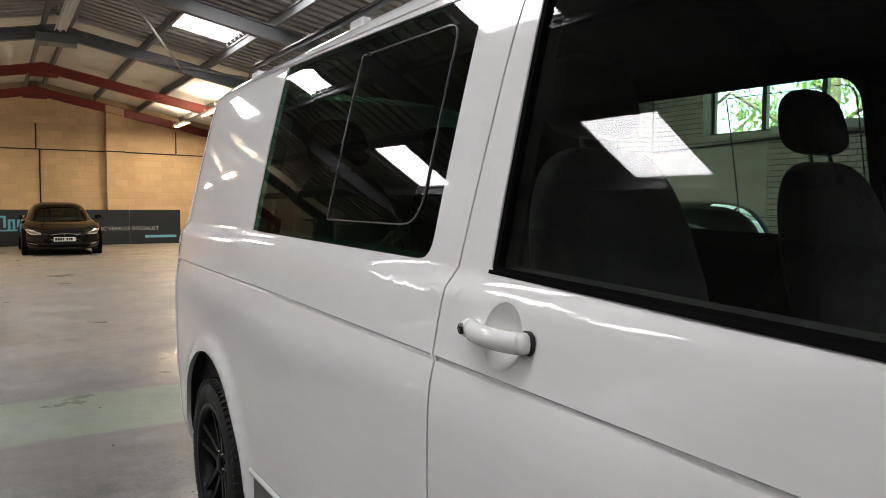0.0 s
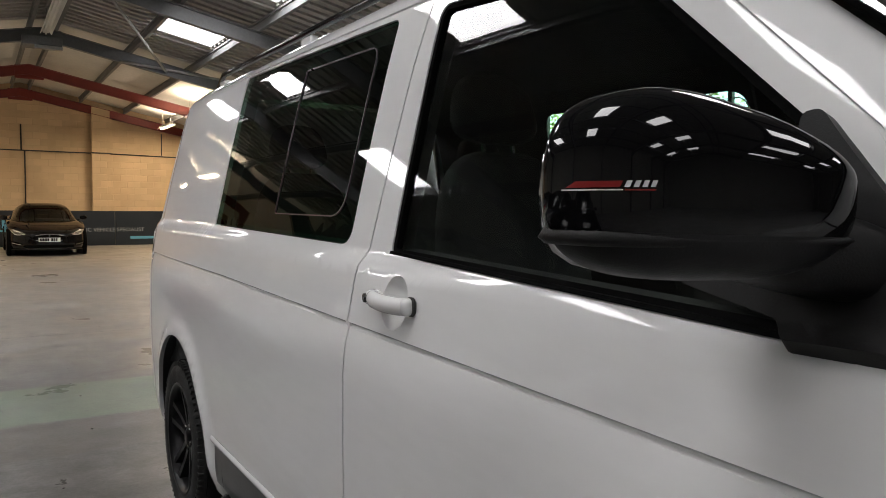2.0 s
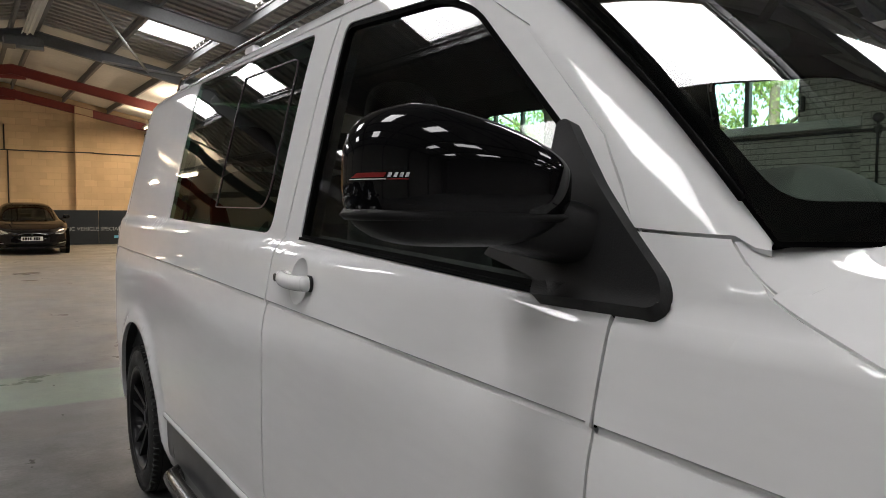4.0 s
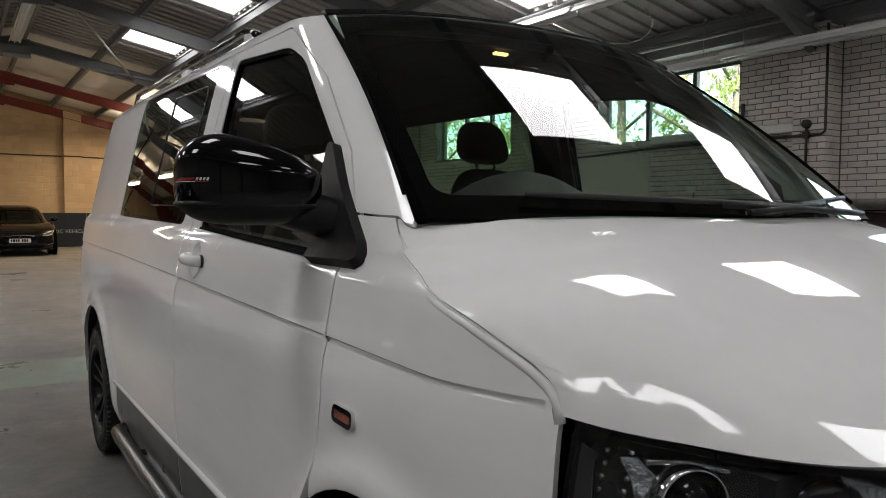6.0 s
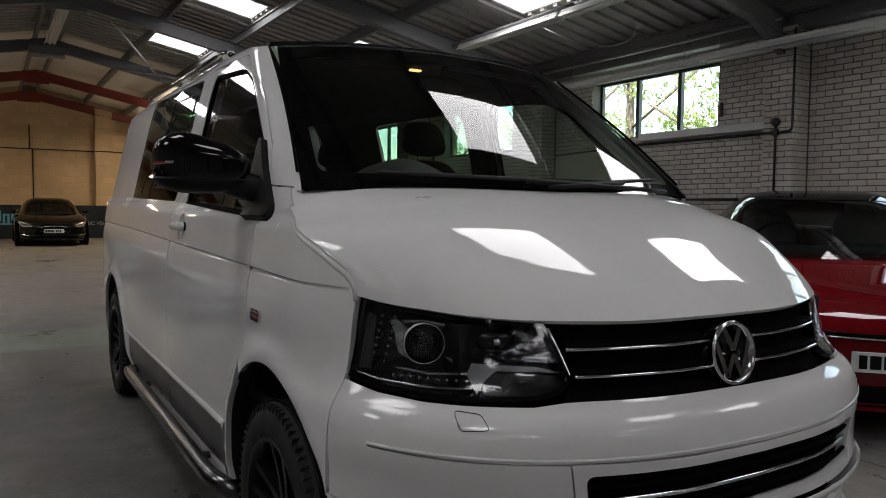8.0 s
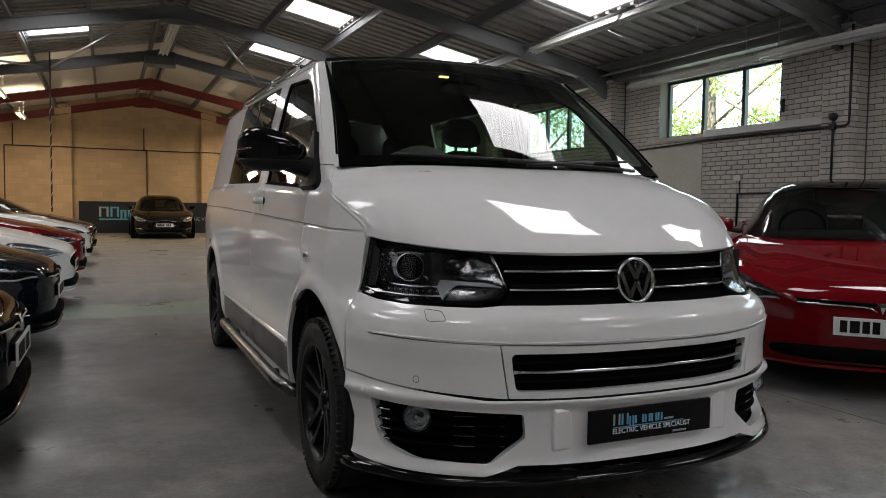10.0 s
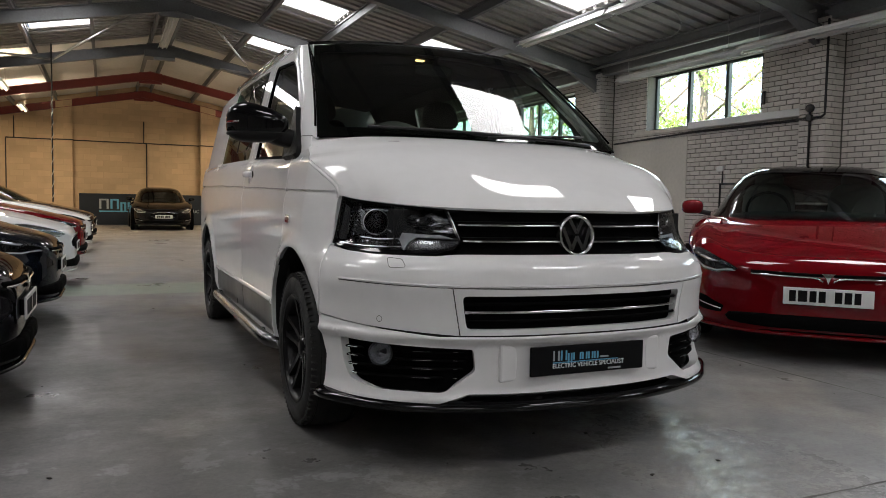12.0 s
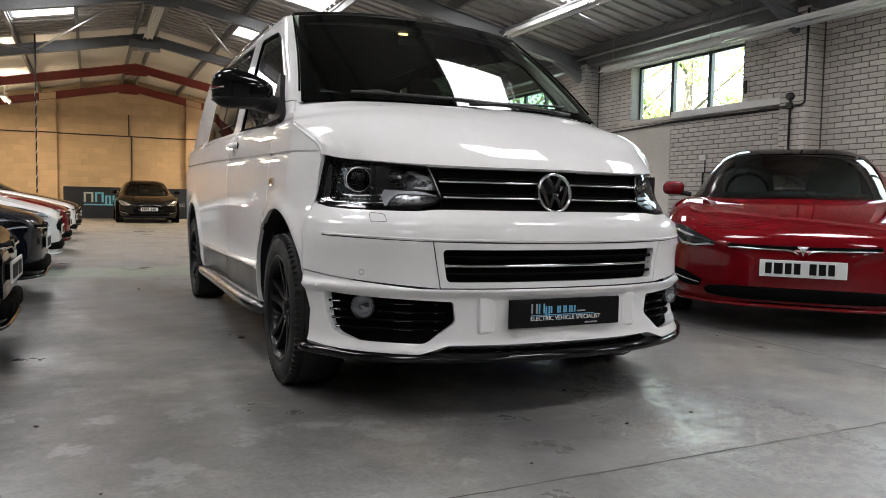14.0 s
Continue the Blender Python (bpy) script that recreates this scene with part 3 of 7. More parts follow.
def window(n, v0, v1):
    w = thing("window_%d" % n, "dark framed three-light window high in the brick wall", "window", RB, "wall windows", "structure")
    u = WALL_R + 0.20
    bm = bmesh.new()
    t = 0.045
    box(bm, u, u + 0.06, v0, v1, Z0, Z0 + t), box(bm, u, u + 0.06, v0, v1, Z1 - t, Z1)
    box(bm, u, u + 0.06, v0, v0 + t, Z0 + t, Z1 - t), box(bm, u, u + 0.06, v1 - t, v1, Z0 + t, Z1 - t)
    part("window_frame", bm, FRAME_GREEN, w)
    third = (v1 - v0) / 3
    for k in (1, 2):
        bm = bmesh.new()
        box(bm, u - 0.004, u + 0.064, v0 + k * third - 0.035, v0 + k * third + 0.035, Z0 + t, Z1 - t)
        part("mullion", bm, FRAME_GREEN, w)
    for k in range(3):
        bm = bmesh.new()
        a = v0 + k * third + 0.036 + (0.01 if k == 0 else 0)
        b = v0 + (k + 1) * third - 0.036 - (0.01 if k == 2 else 0)
        bm.faces.new([bm.verts.new((u + 0.03, y, z)) for y, z in ((a, Z0 + t), (b, Z0 + t), (b, Z1 - t), (a, Z1 - t))])
        p = part("pane", bm, WINDOW_GLASS, w)
        p.visible_shadow = False


for i, (a, b) in enumerate(WINDOWS):
    window(i + 1, a, b)

# roof: sheet with ribs over the near bays, white liner boards over the far ones
LINER_V = 18.3


def on_slope(u, v, d):
    return Vector((u, v, roof_z(u) + d))


def slab(bm, u0, u1, v0, v1, d0, d1):
    vs = [bm.verts.new(on_slope(u, v, d)) for u in (u0, u1) for v in (v0, v1) for d in (d0, d1)]
    for f in ((0, 1, 3, 2), (4, 6, 7, 5), (0, 4, 5, 1), (2, 3, 7, 6), (0, 2, 6, 4), (1, 5, 7, 3)):
        bm.faces.new([vs[i] for i in f])


bm = bmesh.new()
us = sorted({WALL_L - 0.3, RIDGE_U, WALL_R + 0.3, *[k for s in SKYLIGHTS for k in s[:2]]})
vs_ = sorted({FRONT - 0.3, BACK + 0.3, *[k for s in SKYLIGHTS for k in s[2:]]})
for u0, u1 in zip(us, us[1:]):
    for v0, v1 in zip(vs_, vs_[1:]):
        if not any(s[0] <= u0 and u1 <= s[1] and s[2] <= v0 and v1 <= s[3] for s in SKYLIGHTS):
            slab(bm, u0, u1, v0, v1, 0.03, 0.10)
v = FRONT
while v < LINER_V - 0.1:
    for ua, ub in ((WALL_L, RIDGE_U - 0.02), (RIDGE_U + 0.02, WALL_R)):
        cuts = [(s[0], s[1]) for s in SKYLIGHTS if s[2] - 0.05 < v < s[3] + 0.0 and ua < s[0] < ub]
        edge = ua
        for c0, c1 in sorted(cuts):
            slab(bm, edge, c0, v, v + 0.085, -0.016, 0.029)
            edge = c1
        slab(bm, edge, ub, v, v + 0.085, -0.016, 0.029)
    v += 0.30
structure("ceiling", bm, SHEET, "dull grey ribbed metal roof sheeting on purlins", "ceiling")
bm = bmesh.new()
rows = [-7.6, -6.15, -4.75, -3.35, -1.98, RIDGE_U - 0.25]
rows = rows + [RIDGE_U + 0.25, 1.43, 2.83, 4.23, 5.63, 7.1]
for u0, u1 in zip(rows, rows[1:]):
    if u0 < RIDGE_U < u1:
        for a, b in ((u0, RIDGE_U), (RIDGE_U, u1)):
            slab(bm, a, b, LINER_V, BACK, -0.02, 0.028)
        continue
    k = LINER_V
    while k < BACK - 0.1:
        slab(bm, u0 + 0.004, u1 - 0.004, k + 0.004, min(BACK, k + 1.64) - 0.004, -0.02, 0.028)
        k += 1.64
structure("ceiling_liner", bm, LINER, "white roof liner boards between purlins", "ceiling")

for u0, u1, v0, v1 in SKYLIGHTS:
    bm = bmesh.new()
    vs4 = [bm.verts.new(on_slope(u, v, 0.05)) for u, v in ((u0, v0), (u1, v0), (u1, v1), (u0, v1))]
    bm.faces.new(vs4)
    t = tagged(part("rooflight_sheet", bm, GRP, None, "", RB), "translucent corrugated rooflight sheet letting daylight in", "rooflight", "rooflights", "structure")

for u in rows:
    bm = bmesh.new()
    for v0, v1 in zip(sorted(FRAMES) + [BACK], (sorted(FRAMES) + [BACK])[1:]):
        if v1 - v0 < 0.3:
            continue
        z = roof_z(u) - 0.022
        box(bm, u - 0.035, u + 0.035, v0 - 0.02, v1 + 0.02, z - 0.035, z)
        box(bm, u - 0.01, u + 0.005, v0, v1, z - 0.17, z - 0.03)
        box(bm, u - 0.035, u + 0.035, v0 - 0.02, v1 + 0.02, z - 0.19, z - 0.165)
    structure("purlin", bm, STEEL_GREY if u > -9 else GALV, "grey steel roof purlin", "purlin")


def portal(v, material, label):
    """A portal frame: two rafters with haunches, and a post at each wall."""
    f = thing("portal_frame", label, "steel frame", RB, "portal frames", "structure")
    for side, uw in ((-1, WALL_L + 0.2), (1, WALL_R - 0.18)):
        bm = bmesh.new()
        n = 12
        for d0, d1, w in ((-0.225, -0.24, 0.075), (-0.24, -0.48, 0.012), (-0.48, -0.495, 0.075)):
            for k in range(n):
                ua, ub = RIDGE_U + (uw - RIDGE_U) * k / n, RIDGE_U + (uw - RIDGE_U) * (k + 1) / n
                va = [bm.verts.new((u, v + s * w, roof_z(u) + d)) for u in (ua, ub) for s in (-1, 1) for d in (d1, d0)]
                for q in ((0, 1, 3, 2), (4, 6, 7, 5), (0, 4, 5, 1), (2, 3, 7, 6), (0, 2, 6, 4), (1, 5, 7, 3)):
                    bm.faces.new([va[i] for i in q])
        bmesh.ops.recalc_face_normals(bm, faces=bm.faces)
        part("rafter", bm, material, f)
        bm = bmesh.new()
        ue = uw - side * 0.8
        pts = [(uw, roof_z(uw) - 0.5), (ue, roof_z(ue) - 0.5), (uw, roof_z(uw) - 0.78)]
        for s in (-1, 1):
            vv = [bm.verts.new((a, v + s * 0.05, z)) for a, z in pts]
            bm.faces.new(vv)
        bm.verts.ensure_lookup_table()
        for i in range(3):
            j = (i + 1) % 3
            bm.faces.new((bm.verts[i], bm.verts[j], bm.verts[3 + j], bm.verts[3 + i]))
        bmesh.ops.recalc_face_normals(bm, faces=bm.faces)
        part("haunch", bm, material, f)
        bm = bmesh.new()
        box(bm, uw - 0.1, uw + 0.1, v - 0.08, v + 0.08, 0, roof_z(uw) - 0.3)
        part("post", bm, material, f)
    bm = bmesh.new()
    z = RIDGE_Z
    box(bm, RIDGE_U - 0.35, RIDGE_U + 0.35, v - 0.03, v + 0.03, z - 0.62, z - 0.27)
    part("apex_plate", bm, material, f)
    return f


for v in FRAMES:
    red = v > 20
    portal(v - (0.12 if v > 27 else 0), STEEL_RED if red else STEEL_GREY, ("red oxide" if red else "dark grey") + " painted steel portal frame under the roof")

for side, a, b in ((1, 0.35, 2.2), (-1, -1.0, -2.95)):
    p, q = (a, 13.9, roof_z(a) - 0.3), (b, 18.2, roof_z(b) - 0.42)
    ob = part("brace_rod", tube([p, q], 0.028), GALV, None, "", RB, True)
    tagged(ob, "pale steel cross-bracing tube between two roof frames", "brace", "roof braces", "structure")
p, q = (-4.0, 16.1, roof_z(-4.0) - 0.3), (-2.95, 18.2, roof_z(-2.95) - 0.4)
tagged(part("brace_rod", tube([(-6.4, 13.6, roof_z(-6.4) - 0.3), q], 0.028), GALV, None, "", RB, True), "pale steel cross-bracing tube between two roof frames", "brace", "roof braces", "structure")
tagged(part("tie_tube", tube([(1.2, 18.15, 4.66), (4.2, 18.15, 4.40)], 0.03), GALV, None, "", RB, True), "grey tie tube beside the roof frame", "brace", kind="structure")

# eaves beam and wall services on the brick wall
bm = bmesh.new()
box(bm, WALL_R - 0.30, WALL_R - 0.1, -1.2, 18.2, 3.56, 3.60)
box(bm, WALL_R - 0.21, WALL_R - 0.19, -1.2, 18.2, 3.60, 3.78)
box(bm, WALL_R - 0.30, WALL_R - 0.1, -1.2, 18.2, 3.78, 3.80)
structure("eaves_beam", bm, STEEL_GREY, "dark grey steel eaves beam along the wall head", "beam")


def service(name, bm, material, label, category, smooth=False):
    return tagged(part(name, bm, material, None, "", RB, smooth), label, category, kind="structure")


service("cable_trunking", bbox(WALL_R - 0.10, WALL_R + 0.005, 4.15, 6.42, 2.355, 2.465, 0.006), ENAMEL, "white cable trunking under the window", "trunking")
service("conduit", tube([(WALL_R - 0.02, 4.04, 2.30), (WALL_R - 0.02, 6.52, 2.30), (WALL_R - 0.02, 8.5, 2.24)], 0.016), CONDUIT, "black electrical conduit along the brick wall", "conduit", True)
FR = WALL_R - 0.33
service("conduit", tube([(FR - 0.02, 3.83, 1.2), (FR - 0.02, 3.83, 2.28), (FR - 0.02, 3.83, 2.38)], 0.016), CONDUIT, "black conduit dropping down the brick pilaster", "conduit", True)
service("conduit", tube([(FR - 0.02, 4.05, 2.27), (FR - 0.02, 3.65, 2.27), (FR - 0.02, 3.605, 2.30), (FR - 0.02, 3.60, 2.36), (FR - 0.02, 3.60, 3.55)], 0.016), CONDUIT, "black conduit rising up the brick pilaster", "conduit", True)
bm = bmesh.new()
lathe(bm, [(0.001, -0.05), (0.05, -0.05), (0.055, -0.02), (0.055, 0.0)], 20, "x", pose(FR - 0.002, 3.83, 2.40))
service("junction_box", bm, CONDUIT, "round black junction box on the pilaster", "junction box", True)
service("junction_box", bbox(FR - 0.05, FR, 3.79, 3.87, 2.23, 2.31, 0.008), CONDUIT, "square black junction box on the pilaster", "junction box")
service("socket", bbox(WALL_R - 0.035, WALL_R, 5.66, 5.80, 1.62, 1.71, 0.006), ENAMEL, "white wall socket on the bricks", "socket")
service("conduit", tube([(WALL_R - 0.02, 5.72, 0.3), (WALL_R - 0.02, 5.72, 1.42), (WALL_R - 0.02, 4.6, 1.42)], 0.02), CONDUIT, "black pipe on the brick wall", "conduit", True)
service("conduit", tube([(WALL_R - 0.02, 5.68, 1.42), (WALL_R - 0.02, 5.68, 1.62)], 0.01), CONDUIT, "thin cable down from the wall socket", "conduit", True)
service("bracket", bbox(WALL_R - 0.03, WALL_R, 4.90, 4.95, 2.60, 2.80, 0.01), CONDUIT, "small dark hook on the brick wall", "hook")
service("conduit", tube([(6.85, 3.7, 3.66), (6.85, 8.7, 3.66)], 0.022), GALV, "grey conduit below the eaves", "conduit", True)

# services on the back wall
B0 = BACK - 0.03
for pts, lab in (
    ([(-5.05, B0, 3.2), (-3.42, B0, 3.2)], "dark horizontal conduit on the gable wall"),
    ([(-3.42, B0 - 0.22, 3.2), (-2.83, B0 - 0.22, 3.2)], "dark conduit across the pilaster"),
    ([(-2.83, B0, 3.2), (1.75, B0, 3.2)], "dark horizontal conduit on the gable wall"),
    ([(1.75, B0 - 0.22, 3.2), (2.37, B0 - 0.22, 3.2)], "dark conduit across the pilaster"),
    ([(2.37, B0, 3.2), (6.2, B0, 3.15)], "dark horizontal conduit on the gable wall"),
    ([(-0.34, B0, 3.22), (-0.34, B0, 4.05)], "dark conduit rising on the gable wall"),
    ([(-0.24, B0, 1.2), (-0.24, B0, 3.18)], "dark conduit dropping down the gable wall"),
    ([(-5.05, B0, 0.1), (-5.05, B0, 3.2)], "dark conduit dropping down the gable wall"),
    ([(-4.78, B0, 3.22), (-4.78, B0, 4.0)], "dark conduit rising on the gable wall"),
    ([(4.1, B0, 3.22), (4.1, B0, 4.0)], "dark conduit rising on the gable wall"),
):
    service("conduit", tube(pts, 0.020), CONDUIT, lab, "conduit", True)

sign = thing("sign_board", "navy sign boards along the foot of the gable wall", "sign", RB)
for u0, u1 in ((-2.64, 0.75), (0.76, 2.45), (2.46, 4.15)):
    part("board", bbox(u0, u1, BACK - 0.34, BACK - 0.30, 0.005, 1.2, 0.004), SIGN_NAVY, sign)
SV = BACK - 0.345
for n_, (u0, u1, z0, z1) in enumerate(((-1.95, -1.62, 0.62, 1.0), (-1.56, -1.26, 0.62, 1.0), (-1.21, -1.0, 0.54, 0.88), (-0.95, -0.62, 0.62, 0.88), (-0.57, -0.34, 0.62, 0.88), (-0.29, -0.07, 0.62, 0.88), (-0.02, 0.18, 0.62, 0.88))):
    for a, b in ((u0, u0 + 0.075), (u1 - 0.075, u1)):
        part("wordmark_bar", bbox(a, b, SV - 0.004, SV, z0, z1), SIGN_BLUE if n_ else SIGN_GREY, sign, "slim light blue wordmark bar" if n_ else "slim grey wordmark bar")
    part("wordmark_bar", bbox(u0 + 0.08, u1 - 0.08, SV - 0.004, SV, z1 - 0.06, z1), SIGN_BLUE if n_ else SIGN_GREY, sign)
part("underline_bar", bbox(-1.95, 0.2, SV - 0.004, SV, 0.50, 0.55), SIGN_BLUE, sign, "light blue underline")
text("lettering", "ELECTRIC VEHICLE SPECIALIST", 0.185, SIGN_GREY, pose(0.90, SV, 0.45, 90, 0, 0), sign, "pale lettering on the sign board")
part("number_bar", bbox(2.95, 4.0, SV - 0.004, SV, 0.22, 0.31), SIGN_BLUE, sign, "small light blue bar")


def batten(name, u, v0, v1, z, lit, w=0.12, group="tube lights"):
    """A batten fitting: spine, end caps, tube, hangers."""
    f = thing(name, ("lit" if lit else "unlit") + " white fluorescent batten hung below the roof", "tube light", RB, group)
    part("spine", bbox(u - w / 2, u + w / 2, v0, v1, z, z + 0.07, 0.006), ENAMEL, f)
    for s in (-1, 1):
        bm = bmesh.new()
        q = [bm.verts.new(c) for c in ((u + s * w / 2, v0, z + 0.03), (u + s * w / 2, v1, z + 0.03), (u + s * (w / 2 + 0.05), v1, z - 0.03), (u + s * (w / 2 + 0.05), v0, z - 0.03))]
        r = [bm.verts.new(k.co + Vector((s * 0.004, 0, 0.004))) for k in q]
        bm.faces.new(q), bm.faces.new(r)
        for i in range(4):
            bm.faces.new((q[i - 1], q[i], r[i], r[i - 1]))
        part("reflector", bm, ENAMEL, f)
    bm = tube([(u, v0 + 0.04, z - 0.025), (u, v1 - 0.04, z - 0.025)], 0.018, 10)
    part("tube", bm, TUBE_ON if lit else ENAMEL, f, "glowing tube" if lit else "", smooth=True)
    for v in (v0 + 0.3, v1 - 0.3):
        part("hanger", tube([(u, v, z + 0.07), (u, v, roof_z(u) - 0.02)], 0.006, 5), GALV, f)
    return f


for u, v, z in TUBES:
    batten("batten_light", u, v - 0.9, v + 0.9, z, True)
batten("batten_light", 6.90, 4.95, 7.90, 3.34, False, 0.05)
batten("batten_light", 6.80, 2.0, 4.88, 3.33, False, 0.16)
batten("batten_light", 6.78, -0.9, 1.95, 3.36, False, 0.16)
batten("batten_light", 5.18, 5.98, 8.5, 3.92, False, 0.10)
batten("batten_light", 5.18, 3.3, 5.9, 3.92, False, 0.10)
batten("batten_light", RIDGE_U, 13.8, 17.6, 4.98, False, 0.12)
service("cable_tray", tube([(5.18, 5.7, 4.03), (5.18, 12.5, 4.03)], 0.03), STEEL_GREY, "dark steel support rail for the battens", "rail", True)

heater = thing("heater_box", "grey steel unit fixed under the roof ridge", "heater", RB)
part("body", bbox(RIDGE_U - 0.42, RIDGE_U + 0.34, 17.9, 18.45, 4.78, 4.98, 0.015), STEEL_GREY, heater)
part("vent", bbox(RIDGE_U - 0.2, RIDGE_U + 0.34, 17.86, 18.0, 4.70, 4.775, 0.008), GALV, heater)
cable = thing("hanging_cable", "dark twisted cable hanging from the roof frame", "cable", RB)
part("cord", tube([(-2.95, 18.1, 4.9), (-2.945, 18.1, 3.9), (-2.95, 18.1, 0.9)], 0.020, 6), CONDUIT, cable, smooth=True)
part("wrap", tube([(-2.948 + 0.024 * math.sin(k * 0.9), 18.1 + 0.024 * math.cos(k * 0.9), 3.6 - 2.6 * k / 60) for k in range(61)], 0.009, 5), ENAMEL, cable, "pale strand twisted round the cord", smooth=True)
loop = tagged(thing("loose_cable", "grey cable looping below the roof near the wall", "cable", RB), kind="structure")
part("cord", tube([(5.9 + 0.5 * math.sin(k * 0.5), 5.4 + 0.12 * k, 3.95 - 0.30 * math.sin(math.pi * k / 11) ** 2) for k in range(12)], 0.009, 6), GALV, loop, smooth=True)

# trees outside the windows


def tree(x, y, h, r, seed):
    rnd = random.Random(seed)
    t = thing("tree", "sunlit leafy green tree outside the hall", "tree", pose(x, y, -0.25), "trees outside")
    bm = bmesh.new()
    lathe(bm, [(0.22, 0), (0.16, h * 0.3), (0.11, h * 0.6), (0.03, h * 0.95)], 10, "z")
    part("trunk", bm, BARK, t, smooth=True)
    for k in range(7):
        a, z = k * 2.4, h * (0.3 + 0.07 * k)
        e = Vector((math.cos(a) * r * 0.8, math.sin(a) * r * 0.8, z + h * 0.18))
        part("limb", tube([(0, 0, z), tuple(e * 0.5 + Vector((0, 0, z * 0.5))), tuple(e)], 0.045, 6), BARK, t, smooth=True)
    verts, faces = [], []
    clumps = []
    for _ in range(60):
        a, z = rnd.uniform(0, 6.283), rnd.uniform(0.05, 1)
        rr = r * (0.35 + 0.65 * math.sin(math.pi * min(1, z * 0.9 + 0.08))) * rnd.uniform(0.3, 1.0)
        clumps.append((Vector((math.cos(a) * rr, math.sin(a) * rr, h * (0.10 + 0.80 * z))), rnd.uniform(0.3, 0.7)))
    for _ in range(5200):
        c, s = rnd.choice(clumps)
        p = c + Vector((rnd.gauss(0, s * 0.5), rnd.gauss(0, s * 0.5), rnd.gauss(0, s * 0.42)))
        q = Euler((rnd.uniform(0, 3.14), rnd.uniform(0, 3.14), rnd.uniform(0, 3.14))).to_matrix()
        w = rnd.uniform(0.035, 0.09)
        i = len(verts)
        verts += [p + q @ Vector(k) for k in ((-w, 0, 0), (0, -w * 0.45, 0), (w, 0, 0), (0, w * 0.45, w * 0.2))]
        faces.append((i, i + 1, i + 2, i + 3))
    me = bpy.data.meshes.new("crown")
    me.from_pydata([tuple(k) for k in verts], [], faces)
    me.materials.append(LEAF)
    ob = new("crown", me)
    ob.parent = t
    ob["kind"] = "stuff"


for k, (x, y, h, r) in enumerate(((13.5, 9.5, 7.5, 2.6), (15.0, 14.5, 9.0, 3.2), (12.6, 15.5, 6.5, 2.2), (14.0, 3.5, 8.0, 2.8), (17.0, 20.0, 9.5, 3.4), (13.0, 21.5, 7.0, 2.5), (18.5, 9.0, 10.0, 3.5))):
    tree(x, y, h, r, 40 + k)

# ---------------------------------------------------------------- the van
van = thing("panel_van", "white window van with black mirrors and black alloy wheels", "van")

OUT = [(0, -0.935), (0.2, -0.927), (0.35, -0.904), (0.5, -0.860), (0.62, -0.810), (0.72, -0.752), (0.80, -0.684), (0.865, -0.602), (0.91, -0.512), (0.934, -0.42), (0.9395, -0.30), (0.941, -0.10), (0.943, 0.3), (0.9507, 1.5), (0.958, 2.6), (0.960, 3.35), (0.953, 3.85), (0.930, 4.02)]
ARC = [0.0]
for (xa, ya), (xb, yb) in zip(OUT, OUT[1:]):
    ARC.append(ARC[-1] + math.hypot(xb - xa, yb - ya))
out_x = smooth_table(list(zip(ARC, [p[0] for p in OUT])))
out_y = smooth_table(list(zip(ARC, [p[1] for p in OUT])))


def s_of_y(y):
    lo, hi = 0.3, ARC[-1]
    for _ in range(40):
        mid = (lo + hi) / 2
        lo, hi = (mid, hi) if out_y(mid) < y else (lo, mid)
    return lo


def s_of_x(x):
    lo, hi = 0.0, 1.5
    for _ in range(40):
        mid = (lo + hi) / 2
        lo, hi = (mid, hi) if out_x(mid) < x else (lo, mid)
    return lo


front_in = smooth_table([(0.18, 0.050), (0.24, 0.018), (0.30, 0.016), (0.40, 0.022), (0.49, 0.016), (0.515, 0.010), (0.60, 0.012), (0.69, 0.004), (0.72, 0.007), (0.76, 0.019), (0.785, 0.038), (0.80, 0.058), (0.86, 0.105), (0.95, 0.130), (1.03, 0.150), (1.1, 0.17)])
side_in = smooth_table([(0.2, 0.037), (0.30, 0.012), (0.46, 0.001), (0.60, -0.008), (0.80, -0.009), (0.92, -0.0085), (0.97, -0.0065), (1.01, -0.002), (1.04, 0.005), (1.06, 0.0105)])


REAR = 3.21
waist_in = smooth_table([(0.0, 0.0), (0.05, 0.0075), (0.10, 0.0155), (0.13, 0.0215), (0.142, 0.026), (0.152, 0.036), (0.162, 0.0475), (0.175, 0.0535), (0.2, 0.0593), (0.3, 0.0810), (0.4, 0.1035), (0.5, 0.1265), (0.6, 0.1503), (0.68, 0.1710), (0.75, 0.1908), (0.9, 0.236)])


def crease_z(y):
    return 1.052 + 0.023 * y if y < 2.5 else 1.1095 + 0.012 * (y - 2.5)


def arch_r(y, z, yc):
    return math.hypot(y - yc, z - 0.345)


